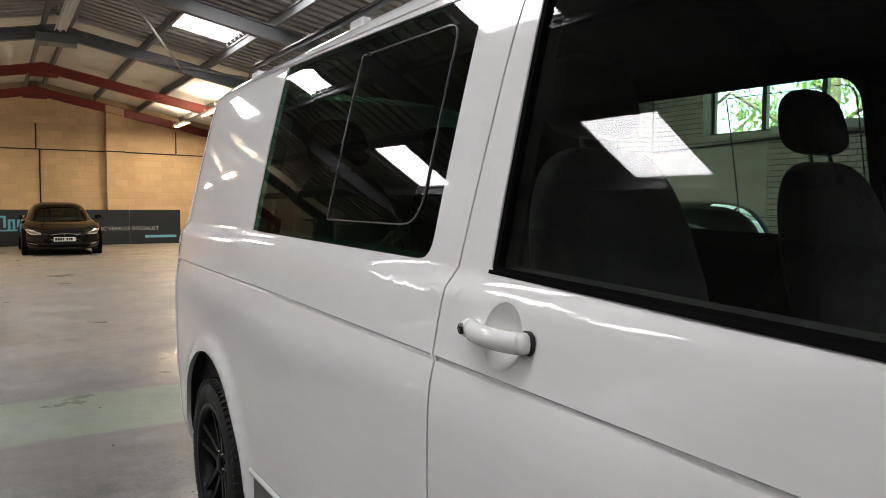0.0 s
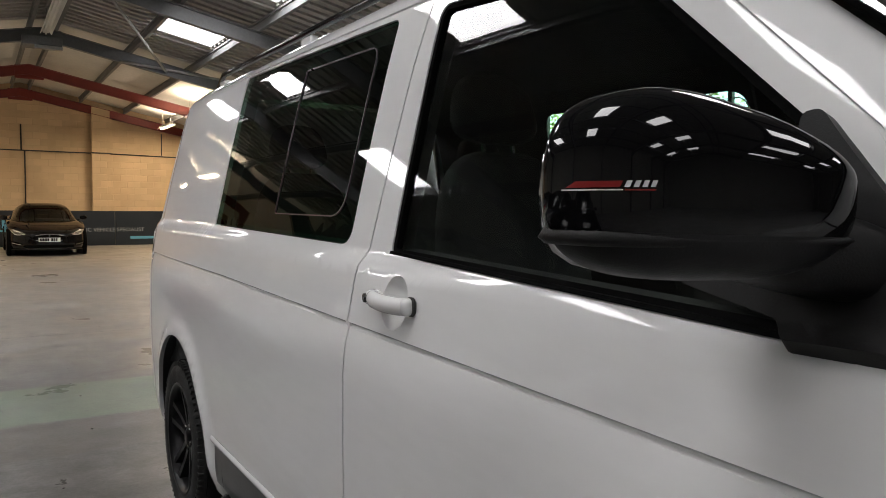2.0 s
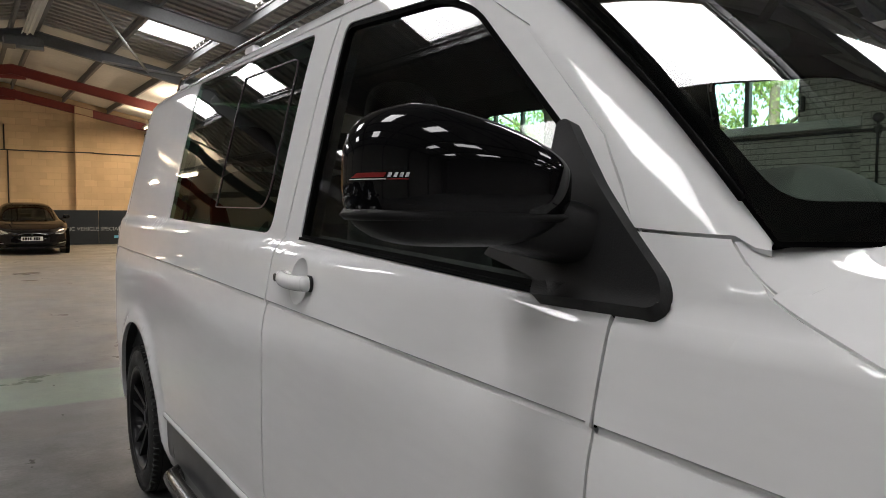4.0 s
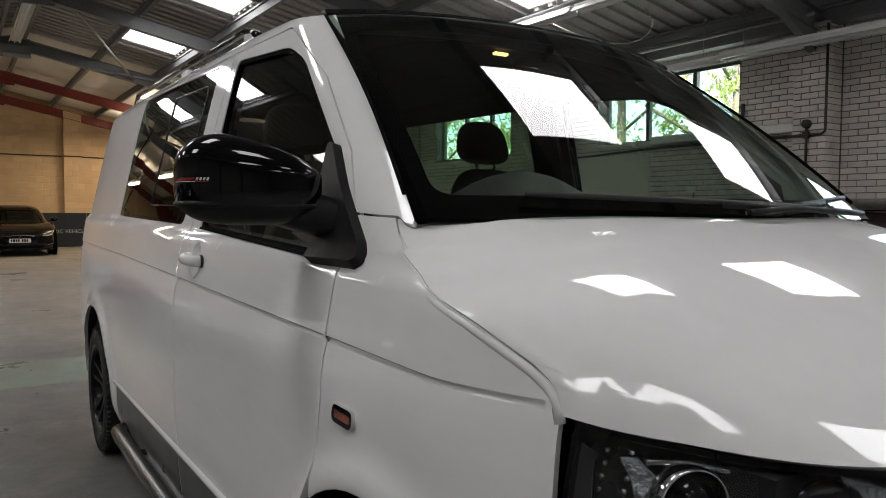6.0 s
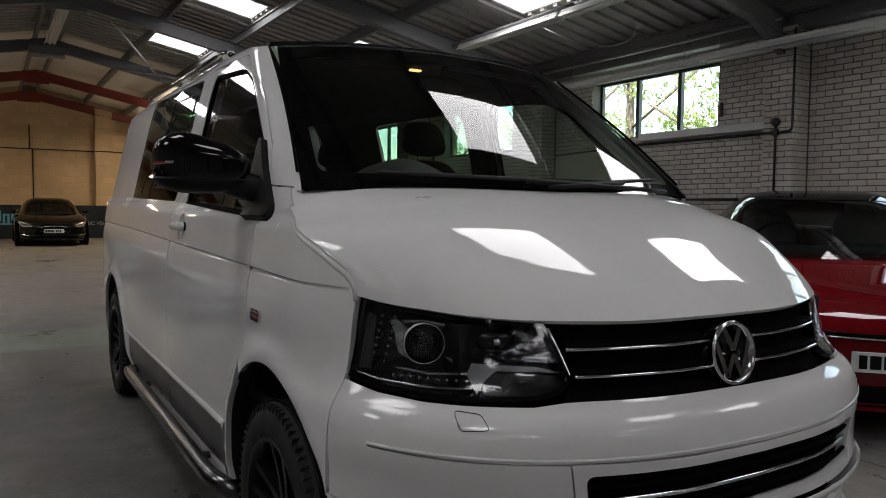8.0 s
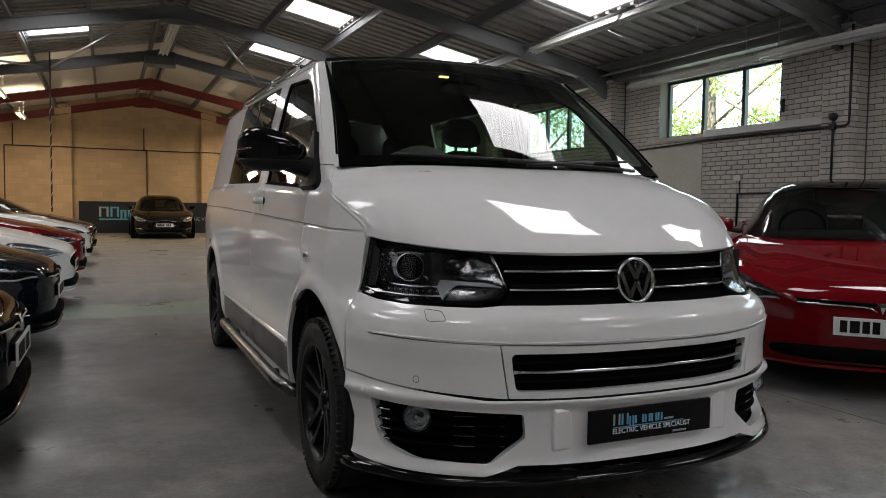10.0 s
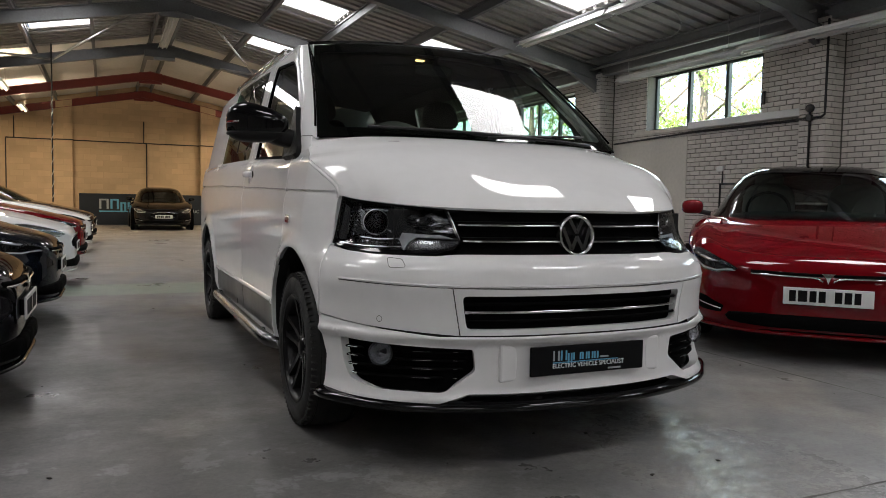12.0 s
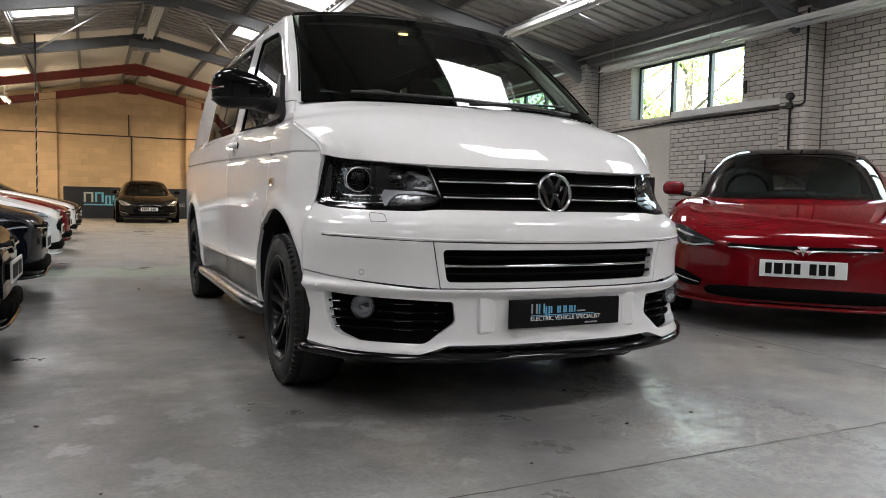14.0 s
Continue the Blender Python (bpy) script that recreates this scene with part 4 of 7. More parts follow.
def body(s, z):
    """The painted skin: s runs round the plan from the middle of the nose, z up; x comes out positive."""
    sign, s = (1, s) if s >= 0 else (-1, -s)
    x, y = out_x(s), out_y(s)
    h = 1e-3
    tx, ty = out_x(s + h) - out_x(max(0, s - h)), out_y(s + h) - out_y(max(0, s - h))
    if s < h:
        tx, ty = 1, 0
    ln = math.hypot(tx, ty)
    nx, ny = ty / ln * smoothstep(0.0, 0.15, s), -tx / ln
    zc = crease_z(y)
    side = side_in(min(z - zc + 1.06, 1.06))
    if z > zc:
        d = z - zc
        side = 0.003 + waist_in(d)
    for yc in (0.0, REAR):
        r = arch_r(y, z, yc)
        side -= 0.020 * math.exp(-((r - 0.470) / 0.045) ** 2) * smoothstep(0.2, 0.4, z)
    w = smoothstep(0.95, 1.45, s)
    d = (1 - w) * front_in(min(z, 1.1)) + w * side
    if z > 1.25:
        near = y - 0.052 - (z - 1.309) * 1.249
        d += 0.045 * max(0.0, 1 - near / 0.15) ** 2.2
    if z > 1.75 and y > 0.3:
        d += 7.0 * max(0.0, z - 1.86) ** 2
    return Vector((sign * (x - d * nx), y - d * ny, z))


def skin(sgn):
    return lambda y, z: (lambda p: Vector((sgn * p.x, p.y, p.z)))(body(s_of_y(y), z))


def front(s, z):
    return body(s, z)


def arc_pts(yc, a0, a1, r, n=16):
    return [(yc + r * math.cos(radians(a0 + (a1 - a0) * k / n)), 0.345 + r * math.sin(radians(a0 + (a1 - a0) * k / n))) for k in range(n + 1)]


RA = 0.455
BOWL = [(1.272 + 0.055 * math.cos(t), 1.160 + 0.058 * math.sin(t)) for t in [2 * math.pi * k / 28 for k in range(28)]]


def slot(y0, y1, h=0.0070):
    """The long shadow line pressed into the flank."""
    n = max(4, int((y1 - y0) / 0.06))
    ys = [y0 + (y1 - y0) * k / n for k in range(n + 1)]
    return [(y, crease_z(y) - h) for y in ys] + [(y, crease_z(y) + h) for y in reversed(ys)]


def groove(y0, y1, sgn, parent, h=0.0074, deep=0.004):
    """The pressed swage: the upper skin turns under in a ledge over the lower one, running out towards the nose."""
    fn = skin(sgn)

    def at(y, q):
        zc = crease_z(y)
        top, low = fn(y, zc + h), fn(y, zc - h)
        k = smoothstep(0.0, 1.0, q) * 0.999
        fade = smoothstep(-0.40, -0.26, y)
        x = low.x + (top.x - low.x) * k - sgn * deep * max(0.0, 1 - q * q) * fade
        return Vector((x, low.y + (top.y - low.y) * (q + 1) / 2, zc + q * h))

    n = max(6, int((y1 - y0) / 0.04))
    bm, nor, rows_g = bmesh.new(), [], []
    for k in range(n + 1):
        y = y0 + (y1 - y0) * k / n
        row = []
        for j in range(11):
            q = -1 + 0.2 * j
            row.append(bm.verts.new(at(y, q)))
            c = (at(y + 1e-3, q) - at(y - 1e-3, q)).cross(at(y, q + 0.02) - at(y, q - 0.02)) * sgn
            nor.append(tuple(c.normalized()))
        rows_g.append(row)
    for a, b in zip(rows_g, rows_g[1:]):
        for j in range(10):
            f = (a[j], b[j], b[j + 1], a[j + 1])
            bm.faces.new(f if sgn > 0 else f[::-1])
    part("swage_line", bm, PAINT, parent, normals=nor)


SILL = 0.255
E_Y = smooth_table([(0.0, -0.386), (0.06, -0.380), (0.14, -0.357), (0.30, -0.294), (0.45, -0.225), (0.62, -0.130), (0.78, -0.030), (0.88, 0.035), (0.95, 0.075), (1.0, 0.100), (1.1, 0.125)])
E_Z = smooth_table([(0.0, 1.032), (0.06, 1.060), (0.14, 1.086), (0.30, 1.124), (0.45, 1.157), (0.62, 1.189), (0.78, 1.221), (0.88, 1.252), (0.95, 1.281), (1.0, 1.306), (1.1, 1.325)])
WING_TOP = [(E_Y(1 - k / 24) - 0.0022, E_Z(1 - k / 24) - 0.0040) for k in range(25)]
SCREEN_LO, SCREEN_HI = (0.045, 1.312), (0.735, 1.862)
top_z = smooth_table([(0.75, 1.866), (0.95, 1.890), (1.5, 1.930), (2.3, 1.955), (3.9, 1.956)])
SIDES = ((-1, True), (1, False))
for sgn, flip in SIDES:
    fn = skin(sgn)
    kw = dict(parent=van, flip=flip)
    # wing
    wing = [(-0.398, 0.848), (-0.398, 0.548)] + arc_pts(0, 153.5, 55.5, RA)[1:] + [(0.262, 0.80), (0.238, 0.93), (0.240, 1.055), (0.231, 1.19), (0.238, 1.3145), (0.17, 1.3115), (0.103, 1.3085)] + WING_TOP
    panel("front_wing", wing, [slot(-0.366, 0.236)], fn, FLANK, step=0.03, depth=0.02, **kw)
    groove(-0.367, 0.237, sgn, van)
    # front door with its window opening
    door = [(0.266, 0.795), (0.285, 0.735)] + arc_pts(0, 49.5, -10, RA + 0.004)[1:] + [(0.452, SILL), (1.461, SILL), (1.478, 0.60), (1.484, 1.08), (1.471, 1.30), (1.441, 1.70), (1.418, 1.866), (0.92, 1.856), (0.862, 1.832), (0.579, 1.665), (0.336, 1.455), (0.284, 1.383), (0.245, 1.325), (0.237, 1.19), (0.245, 1.055), (0.243, 0.93)]
    d_win = rounded([(1.370, 1.260), (1.374, 1.836), (0.885, 1.796), (0.735, 1.733), (0.41, 1.468), (0.30, 1.217)], [0.02, 0.04, 0.06, 0.05, 0.02, 0.02])
    fd = panel("front_door", door, [d_win, slot(0.252, 1.478), BOWL], fn, FLANK, step=0.035, depth=0.02, **kw)
    groove(0.251, 1.479, sgn, fd)
    ring_panel("window_seal", d_win, 0.013, fn, GRILLE_BLACK, fd, step=0.06, depth=0.02, flip=flip, offset=-0.004)
    g = panel("door_glass", inset(d_win, 0.011), [], fn, DOOR_GLASS, fd, step=0.12, depth=0, flip=flip, offset=-0.012)
    g.visible_shadow = False
    bm = bmesh.new()
    pts = [Vector((sgn * body(s_of_y(y), z).x + sgn * o, y, z)) for o in (-0.012, 0.002) for y, z in ((1.372, 1.266), (1.372, 1.259), (0.33, 1.213), (0.33, 1.220))]
    vs = [bm.verts.new(p) for p in pts]
    for q in ((0, 1, 2, 3), (4, 7, 6, 5), (0, 4, 5, 1), (1, 5, 6, 2), (2, 6, 7, 3), (3, 7, 4, 0)):
        bm.faces.new([vs[i] for i in q])
    bmesh.ops.recalc_face_normals(bm, faces=bm.faces)
    part("waist_seal", bm, GRILLE_BLACK, fd)
    seam = [(0.262, 1.335), (0.325, 1.430), (0.570, 1.650), (0.855, 1.818), (0.93, 1.845), (0.93, 1.875), (0.84, 1.845), (0.555, 1.680), (0.31, 1.465), (0.245, 1.365)]
    panel("pillar_seam", seam, [], fn, PAINT, van, step=0.03, depth=0.0, flip=flip, offset=-0.007)
    # A-pillar and roof side rail
    pillar = [(0.101, 1.3130), (0.17, 1.3160), (0.242, 1.3195), (0.280, 1.386), (0.332, 1.458), (0.575, 1.669), (0.859, 1.8355), (0.919, 1.860), (1.426, 1.873), (3.94, 1.912), (4.01, 1.912), (3.98, 1.955), (2.3, 1.955), (1.5, 1.93), (0.95, 1.89), (0.83, 1.875), (SCREEN_HI[0], SCREEN_HI[1] + 0.003), (0.130, 1.378), (0.066, 1.314), (0.058, 1.297), (0.075, 1.300)]
    panel("roof_pillar", pillar, [], fn, PAINT, step=0.025, depth=0.02, **kw)
    # rear side panel with the dark bonded window
    side = [(1.467, SILL), (REAR - 0.45, SILL)] + arc_pts(REAR, 191, -11, RA, 28)[1:] + [(3.98, SILL + 0.05), (4.01, 0.6), (4.015, 1.2), (3.98, 1.6), (3.94, 1.905), (1.424, 1.866), (1.447, 1.70), (1.477, 1.30), (1.490, 1.08), (1.484, 0.60)]
    r_win = rounded([(1.592, 1.268), (1.582, 1.850), (2.858, 1.883), (2.846, 1.292)], [0.05, 0.03, 0.006, 0.006])
    rp = panel("side_panel", side, [r_win, slot(1.496, 3.98)], fn, FLANK, step=0.035, depth=0.02, **kw)
    groove(1.495, 3.985, sgn, rp)
    g = panel("side_glass", inset(r_win, 0.003), [], fn, PRIVACY if sgn < 0 else SIDE_TINT, rp, step=0.07, depth=0.004, flip=flip, offset=-0.003)
    g.visible_shadow = False
    slider = rounded([(1.665, 1.338), (1.665, 1.795), (2.178, 1.806), (2.186, 1.342)], [0.08, 0.05, 0.01, 0.01])
    ring_panel("slider_frame", slider, 0.003, fn, DECAL, rp, step=0.08, depth=0.004, flip=flip, offset=0.001)
    # dark stripe, moulding and side bar along the sill
    stripe = [(0.475, 0.325), (1.455, 0.318), (1.467, 0.468), (0.50, 0.472)]
    panel("sill_stripe", stripe, [], fn, DECAL, fd, step=0.08, depth=0.003, flip=flip, offset=0.003)
    stripe = [(1.476, 0.318), (2.68, 0.318), (2.665, 0.466), (1.490, 0.468)]
    panel("sill_stripe", stripe, [], fn, DECAL, rp, step=0.08, depth=0.003, flip=flip, offset=0.003)
    panel("sill_moulding", [(0.50, 0.476), (2.68, 0.472), (2.68, 0.498), (0.50, 0.502)], [], lambda y, z, fn=fn, sgn=sgn: fn(y, z) + Vector((sgn * 0.010 * (1 - min(1.0, abs(z - 0.487) / 0.016) ** 2), 0, 0)), PAINT, van, step=0.006, depth=0.006, flip=flip, offset=0.004)
    bar = thing("side_bar", "", "")
    bar.parent = van
    y0, y1 = 0.42, 2.56
    path = [(sgn * 0.84, y0 + 0.05, 0.25), (sgn * 0.95, y0 + 0.02, 0.285), (sgn * 0.985, y0 + 0.10, 0.30)] + [(sgn * 0.99, y0 + 0.2 + k * (y1 - y0 - 0.4) / 8, 0.30) for k in range(9)] + [(sgn * 0.985, y1 - 0.10, 0.30), (sgn * 0.95, y1 - 0.02, 0.285), (sgn * 0.84, y1 - 0.05, 0.25)]
    part("bar", tube(path, 0.032, 14), DARK_CHROME, bar, smooth=True)
    for y in (0.8, 2.1):
        part("bracket", tube([(sgn * 0.80, y, 0.28), (sgn * 0.985, y, 0.30)], 0.014, 6), BLACK_PLASTIC, bar)
    # door handle: recess bowl, grip, lock
    h = thing("door_handle", "", "")
    h.parent = fd
    hx = lambda y, z: sgn * body(s_of_y(y), z).x  # noqa: E731
    bowl = BOWL
    base = skin(sgn)

    def bowl_fn(y, z, base=base, sgn=sgn):
        p = base(y, z)
        r = min(1.0, math.hypot((y - 1.272) / 0.055, (z - 1.160) / 0.058))
        return p + Vector((-sgn * 0.028 * (1 - r * r) ** 0.8, 0, 0))

    panel("bowl", bowl, [], bowl_fn, PAINT, h, step=0.012, depth=0.0, flip=flip)
    pts = []
    for k in range(13):
        f = k / 12
        y = 1.345 - f * 0.150
        pts.append((hx(y, 1.160) + sgn * (0.008 + 0.026 * math.sin(math.pi * f) ** 0.5), y, 1.165 - 0.004 * f))
    bm = tube(pts, 0.0155, 14)
    for v in bm.verts:
        v.co.z = 1.163 + (v.co.z - 1.163) * 1.2
    part("grip", bm, PAINT, h, smooth=True)
    part("end_cap", superblob((hx(1.345, 1.163) + sgn * 0.012, 1.345, 1.165), (0.021, 0.020, 0.0185), 2.6, 16, 8), PAINT, h, smooth=True)
    part("end_cap", superblob((hx(1.200, 1.161) + sgn * 0.012, 1.200, 1.161), (0.019, 0.018, 0.0185), 2.6, 16, 8), PAINT, h, smooth=True)
    bm = bmesh.new()
    lathe(bm, [(0.001, 0.003), (0.010, 0.003), (0.011, -0.004)], 16, "x", pose(hx(1.35, 1.163) + sgn * 0.0315, 1.35, 1.165, 0, 0, 0 if sgn > 0 else 180))
    part("lock", bm, DARK_CHROME, h, smooth=True)
    part("gasket", superblob((hx(1.196, 1.161) + sgn * 0.004, 1.196, 1.161), (0.006, 0.018, 0.021), 2.6, 16, 8), RUBBER, h, smooth=True)
    # side repeater
    rep = thing("side_repeater", "", "")
    rep.parent = van
    poly = rounded([(0.082, 0.904), (0.170, 0.906), (0.165, 0.942), (0.078, 0.941)], 0.016)
    ring_panel("bezel", poly, 0.010, fn, CHROME, rep, step=0.02, depth=0.012, flip=flip, offset=0.008)
    panel("lens", inset(poly, 0.009), [], fn, AMBER, rep, step=0.02, depth=0.01, flip=flip, offset=0.006)
    # roof rail
    rail = [(sgn * 0.662, 1.42, 1.942), (sgn * 0.664, 1.50, 1.968)] + [(sgn * 0.666, 1.58 + k * 0.22, 1.985 + 0.0025 * k) for k in range(10)] + [(sgn * 0.66, 3.68, 1.96)]
    rr = thing("roof_rail", "", "")
    rr.parent = van
    part("rail", tube(rail, 0.013, 10), BLACK_GLOSS, rr, smooth=True)
    for y in (1.52, 2.45, 3.55):
        part("foot", bbox(sgn * 0.660 - 0.016, sgn * 0.660 + 0.016, y - 0.05, y + 0.05, 1.93, 1.978, 0.008), PAINT, rr)
    # wheel-house liners
    for yc in (0.0, REAR):
        bm = bmesh.new()
        prev = None
        for y, z in arc_pts(yc, -20, 200, RA + 0.012, 22):
            x1 = body(s_of_y(max(y, -0.43)), max(z, 0.26)).x - 0.014
            a, b = bm.verts.new((sgn * x1, y, z)), bm.verts.new((sgn * 0.58, y, z))
            if prev:
                bm.faces.new((prev[0], a, b, prev[1]))
            prev = (a, b)
        part("wheel_liner", bm, BLACK_PLASTIC, van, smooth=True)
    for yc in (0.0, REAR):
        bm = bmesh.new()
        bm.faces.new([bm.verts.new((sgn * 0.585, y, z)) for y, z in arc_pts(yc, -30, 210, RA + 0.02, 20)])
        part("inner_wing", bm, BLACK_PLASTIC, van)


# front end
def mirror_poly(poly):
    return [(-a, b) for a, b in reversed(poly)]


S_W = s_of_y(-0.402)
TOP = [(-S_W, 0.832), (-1.06, 0.815), (-0.92, 0.808), (-0.75, 0.806), (-0.63, 0.805), (-0.55, 0.812), (-0.50, 0.813), (-0.30, 0.813), (0, 0.813)]
TOP = TOP + [(-a, b) for a, b in reversed(TOP[:-1])]
S_A = s_of_y(-0.415)
upper = [(S_W, 0.7105), (0.95, 0.706), (0.60, 0.694), (0.0, 0.690), (-0.60, 0.694), (-0.95, 0.706), (-S_W, 0.7105)] + TOP
panel("bumper_upper", upper, [], front, PAINT, van, "", 0.02, 0.03)
for sg in (-1, 1):
    fill = [(1.035, 0.7035), (S_W, 0.7045), (S_W, 0.7125), (1.035, 0.7115)]
    panel("bumper_joint", fill if sg > 0 else mirror_poly(fill), [], front, PAINT, van, "", 0.03, 0.0, offset=-0.0004)
part("bumper_bead", tube([tuple(front(q, 0.6955 + 0.012 * smoothstep(0.45, 1.0, abs(q))) + Vector((0, 0.0015, 0.003))) for q in [-1.035 + 2.07 * k / 70 for k in range(71)]], 0.0042, 8), PAINT, van, "raised painted bead along the bumper", smooth=True)
low_grille = rounded([(-0.522, 0.662), (-0.503, 0.536), (0.503, 0.536), (0.522, 0.662)], 0.022)
mid_c = [(-0.526, 0.514), (0.526, 0.514), (0.556, 0.690), (0.3, 0.686), (0, 0.6855), (-0.3, 0.686), (-0.556, 0.690)]
panel("grille_surround", mid_c, [low_grille], front, PAINT, van, "", 0.04, 0.03)
for sg in (-1, 1):
    mid = [(0.530, 0.513), (0.90, 0.541), (S_A, 0.562), (S_A, 0.60), (S_W, 0.7065), (0.95, 0.7020), (0.560, 0.690)]
    panel("bumper_side", mid if sg > 0 else mirror_poly(mid), [], front, PAINT, van, "", 0.04, 0.03)


def lower_fn(s, z):
    p = body(s, z)
    k = 0.026 * (1 - smoothstep(0.46, 0.49, z)) * 0.25 + 0.022 * math.exp(-((z - 0.500) / 0.018) ** 2) + 0.018 * math.exp(-((z - 0.262) / 0.03) ** 2)
    q = body(s, 0.40)
    n = Vector((q.x, q.y - 0.3, 0)).normalized()
    return p + n * k


S_L = s_of_y(-0.452)
fog = rounded([(1.030, 0.484), (0.476, 0.461), (0.466, 0.380), (0.584, 0.299), (0.852, 0.304), (0.972, 0.328), (1.014, 0.384)], [0.014, 0.012, 0.016, 0.02, 0.03, 0.03, 0.03])
lower = [(-S_L, 0.276), (-0.95, 0.268), (-0.60, 0.260), (-0.49, 0.294), (0.49, 0.294), (0.60, 0.260), (0.95, 0.268), (S_L, 0.276), (S_L - 0.01, 0.40), (S_A + 0.012, 0.557), (0.92, 0.538), (0.60, 0.511), (-0.60, 0.511), (-0.92, 0.538), (-S_A - 0.012, 0.557), (-S_L + 0.01, 0.40)]
lo = panel("bumper_lower", lower, [fog, mirror_poly(fog)], lower_fn, PAINT, van, "", 0.02, 0.04)
for sg in (-1, 1):
    fp = fog if sg > 0 else mirror_poly(fog)
    ff = thing("fog_grille", "", "")
    ff.parent = van
    panel("backing", inset(fp, -0.01), [], front, GRILLE_BLACK, ff, "", 0.06, 0.0, offset=-0.045)
    for k in range(4):
        z = 0.344 + k * 0.033
        inner = (0.520, 0.500, 0.490, 0.486)[k] + (0.055 if k == 0 else 0.0)
        spans = [(inner, 0.985)] if k < 2 else [(inner, 0.760), (0.900, 1.0)]
        for a, b in spans:
            q = [a + (b - a) * j / 14 for j in range(15)]
            rows2 = []
            bm = bmesh.new()
            for w in q:
                f = front(sg * w, z)
                rows2.append([bm.verts.new(f + Vector(o)) for o in ((0, 0.060, 0.005), (0, 0.030, 0.004), (0, 0.026, 0.0), (0, 0.030, -0.004), (0, 0.060, -0.005))])
            for a_, b_ in zip(rows2, rows2[1:]):
                for n_ in range(4):
                    bm.faces.new((a_[n_], a_[n_ + 1], b_[n_ + 1], b_[n_]))
            bmesh.ops.recalc_face_normals(bm, faces=bm.faces)
            part("slat", bm, GRILLE_BLACK, ff, smooth=True)
        # short metal bars added as the highlights on the black slats
        for a, b in ((0.935, 0.985), (0.625, 0.70), (0.525, 0.542)):
            q = [(sg * (a + (b - a) * j / 6), z + 0.002) for j in range(7)]
            part("slat_trim", tube([tuple(front(w, zz) + Vector((0, 0.023, 0))) for w, zz in q], 0.0015 if a < 0.9 else 0.0022, 6), DARK_CHROME if a < 0.9 else LENS_GREY, ff, smooth=True)
    c = front(sg * 0.830, 0.432)
    m = look(c + Vector((0, 0.02, 0)), c + Vector((sg * 0.25, -1, 0)))
    bm = bmesh.new()
    lathe(bm, [(0.040, 0.06), (0.042, -0.012), (0.046, -0.015), (0.046, 0.03)], 24, "z", m)
    part("fog_lamp_housing", bm, LAMP_DARK, ff, smooth=True)
    bm = bmesh.new()
    lathe(bm, [(0.002, 0.035), (0.025, 0.022), (0.041, -0.006)], 24, "z", m)
    part("fog_lamp_reflector", bm, REFLECTOR, ff, smooth=True)
    bm = bmesh.new()
    lathe(bm, [(0.001, -0.020), (0.03, -0.017), (0.041, -0.010)], 24, "z", m)
    part("fog_lamp_glass", bm, LAMP_GLASS, ff, smooth=True)
# gloss black splitter


def split_fn(s, d):
    p = body(s, 0.26)
    q = Vector((p.x, p.y - 0.2, 0)).normalized()
    return Vector((p.x, p.y, 0.222)) + q * d


sp_o = [(s, 0.040 + 0.035 * smoothstep(0.9, 1.1, abs(s))) for s in [-S_L - 0.01 + 2 * (S_L + 0.01) * k / 60 for k in range(61)]]
poly = sp_o + [(S_L + 0.01, -0.10), (-S_L - 0.01, -0.10)]
bm = bmesh.new()
rows2 = []
for s, d in sp_o:
    lift = 0.012 * smoothstep(0.85, 1.1, abs(s))
    rows2.append([bm.verts.new(split_fn(s, dd) + Vector((0, 0, zz + lift))) for dd, zz in ((-0.12, 0.045), (d - 0.03, 0.040), (d - 0.008, 0.034), (d, 0.022), (d - 0.006, 0.008), (d - 0.03, 0.0), (-0.12, 0.0))])
for a, b in zip(rows2, rows2[1:]):
    for k in range(6):
        bm.faces.new((a[k], a[k + 1], b[k + 1], b[k]))
bm.faces.new(rows2[0]), bm.faces.new(rows2[-1][::-1])
bmesh.ops.recalc_face_normals(bm, faces=bm.faces)
part("front_splitter", bm, BLACK_GLOSS, van, "gloss black front splitter", smooth=True)
bm = bmesh.new()
ap = [(-0.95, 0.272), (-0.60, 0.264), (-0.49, 0.298), (0.49, 0.298), (0.60, 0.264), (0.95, 0.272), (0.95, 0.232), (-0.95, 0.232)]
panel("lower_valance", ap, [], front, BLACK_GLOSS, van, "", 0.06, 0.0, offset=-0.02)
bm.free()

# lower grille, upper grille
lgr = thing("lower_grille", "", "")
lgr.parent = van
panel("backing", inset(low_grille, -0.01), [], front, GRILLE_BLACK, lgr, "", 0.08, 0.0, offset=-0.04)
for z, r, mt in ((0.599, 0.0065, CHROME), (0.631, 0.006, GRILLE_BLACK), (0.566, 0.006, GRILLE_BLACK)):
    part("bar", tube([tuple(front(s, z) + Vector((0, 0.012, 0))) for s in [-0.505 + 1.01 * k / 24 for k in range(25)]], r, 8), mt, lgr, smooth=True)

HL = [(S_W - 0.004, 0.840), (S_W - 0.010, 1.026), (1.05, 1.012), (0.90, 1.001), (0.72, 0.991), (0.590, 0.983), (0.557, 0.93), (0.524, 0.856), (0.553, 0.831), (0.62, 0.817), (0.76, 0.815), (0.93, 0.816), (1.07, 0.823)]
ug = [(-0.572, 0.975), (-0.545, 0.925), (-0.512, 0.858), (-0.542, 0.828), (-0.5, 0.818), (0, 0.817), (0.5, 0.818), (0.542, 0.828), (0.512, 0.858), (0.545, 0.925), (0.572, 0.975), (0.3, 0.980), (0, 0.981), (-0.3, 0.980)]
ugr = thing("upper_grille", "", "")
ugr.parent = van
panel("backing", ug, [], front, GRILLE_BLACK, ugr, "", 0.06, 0.0, offset=-0.03)
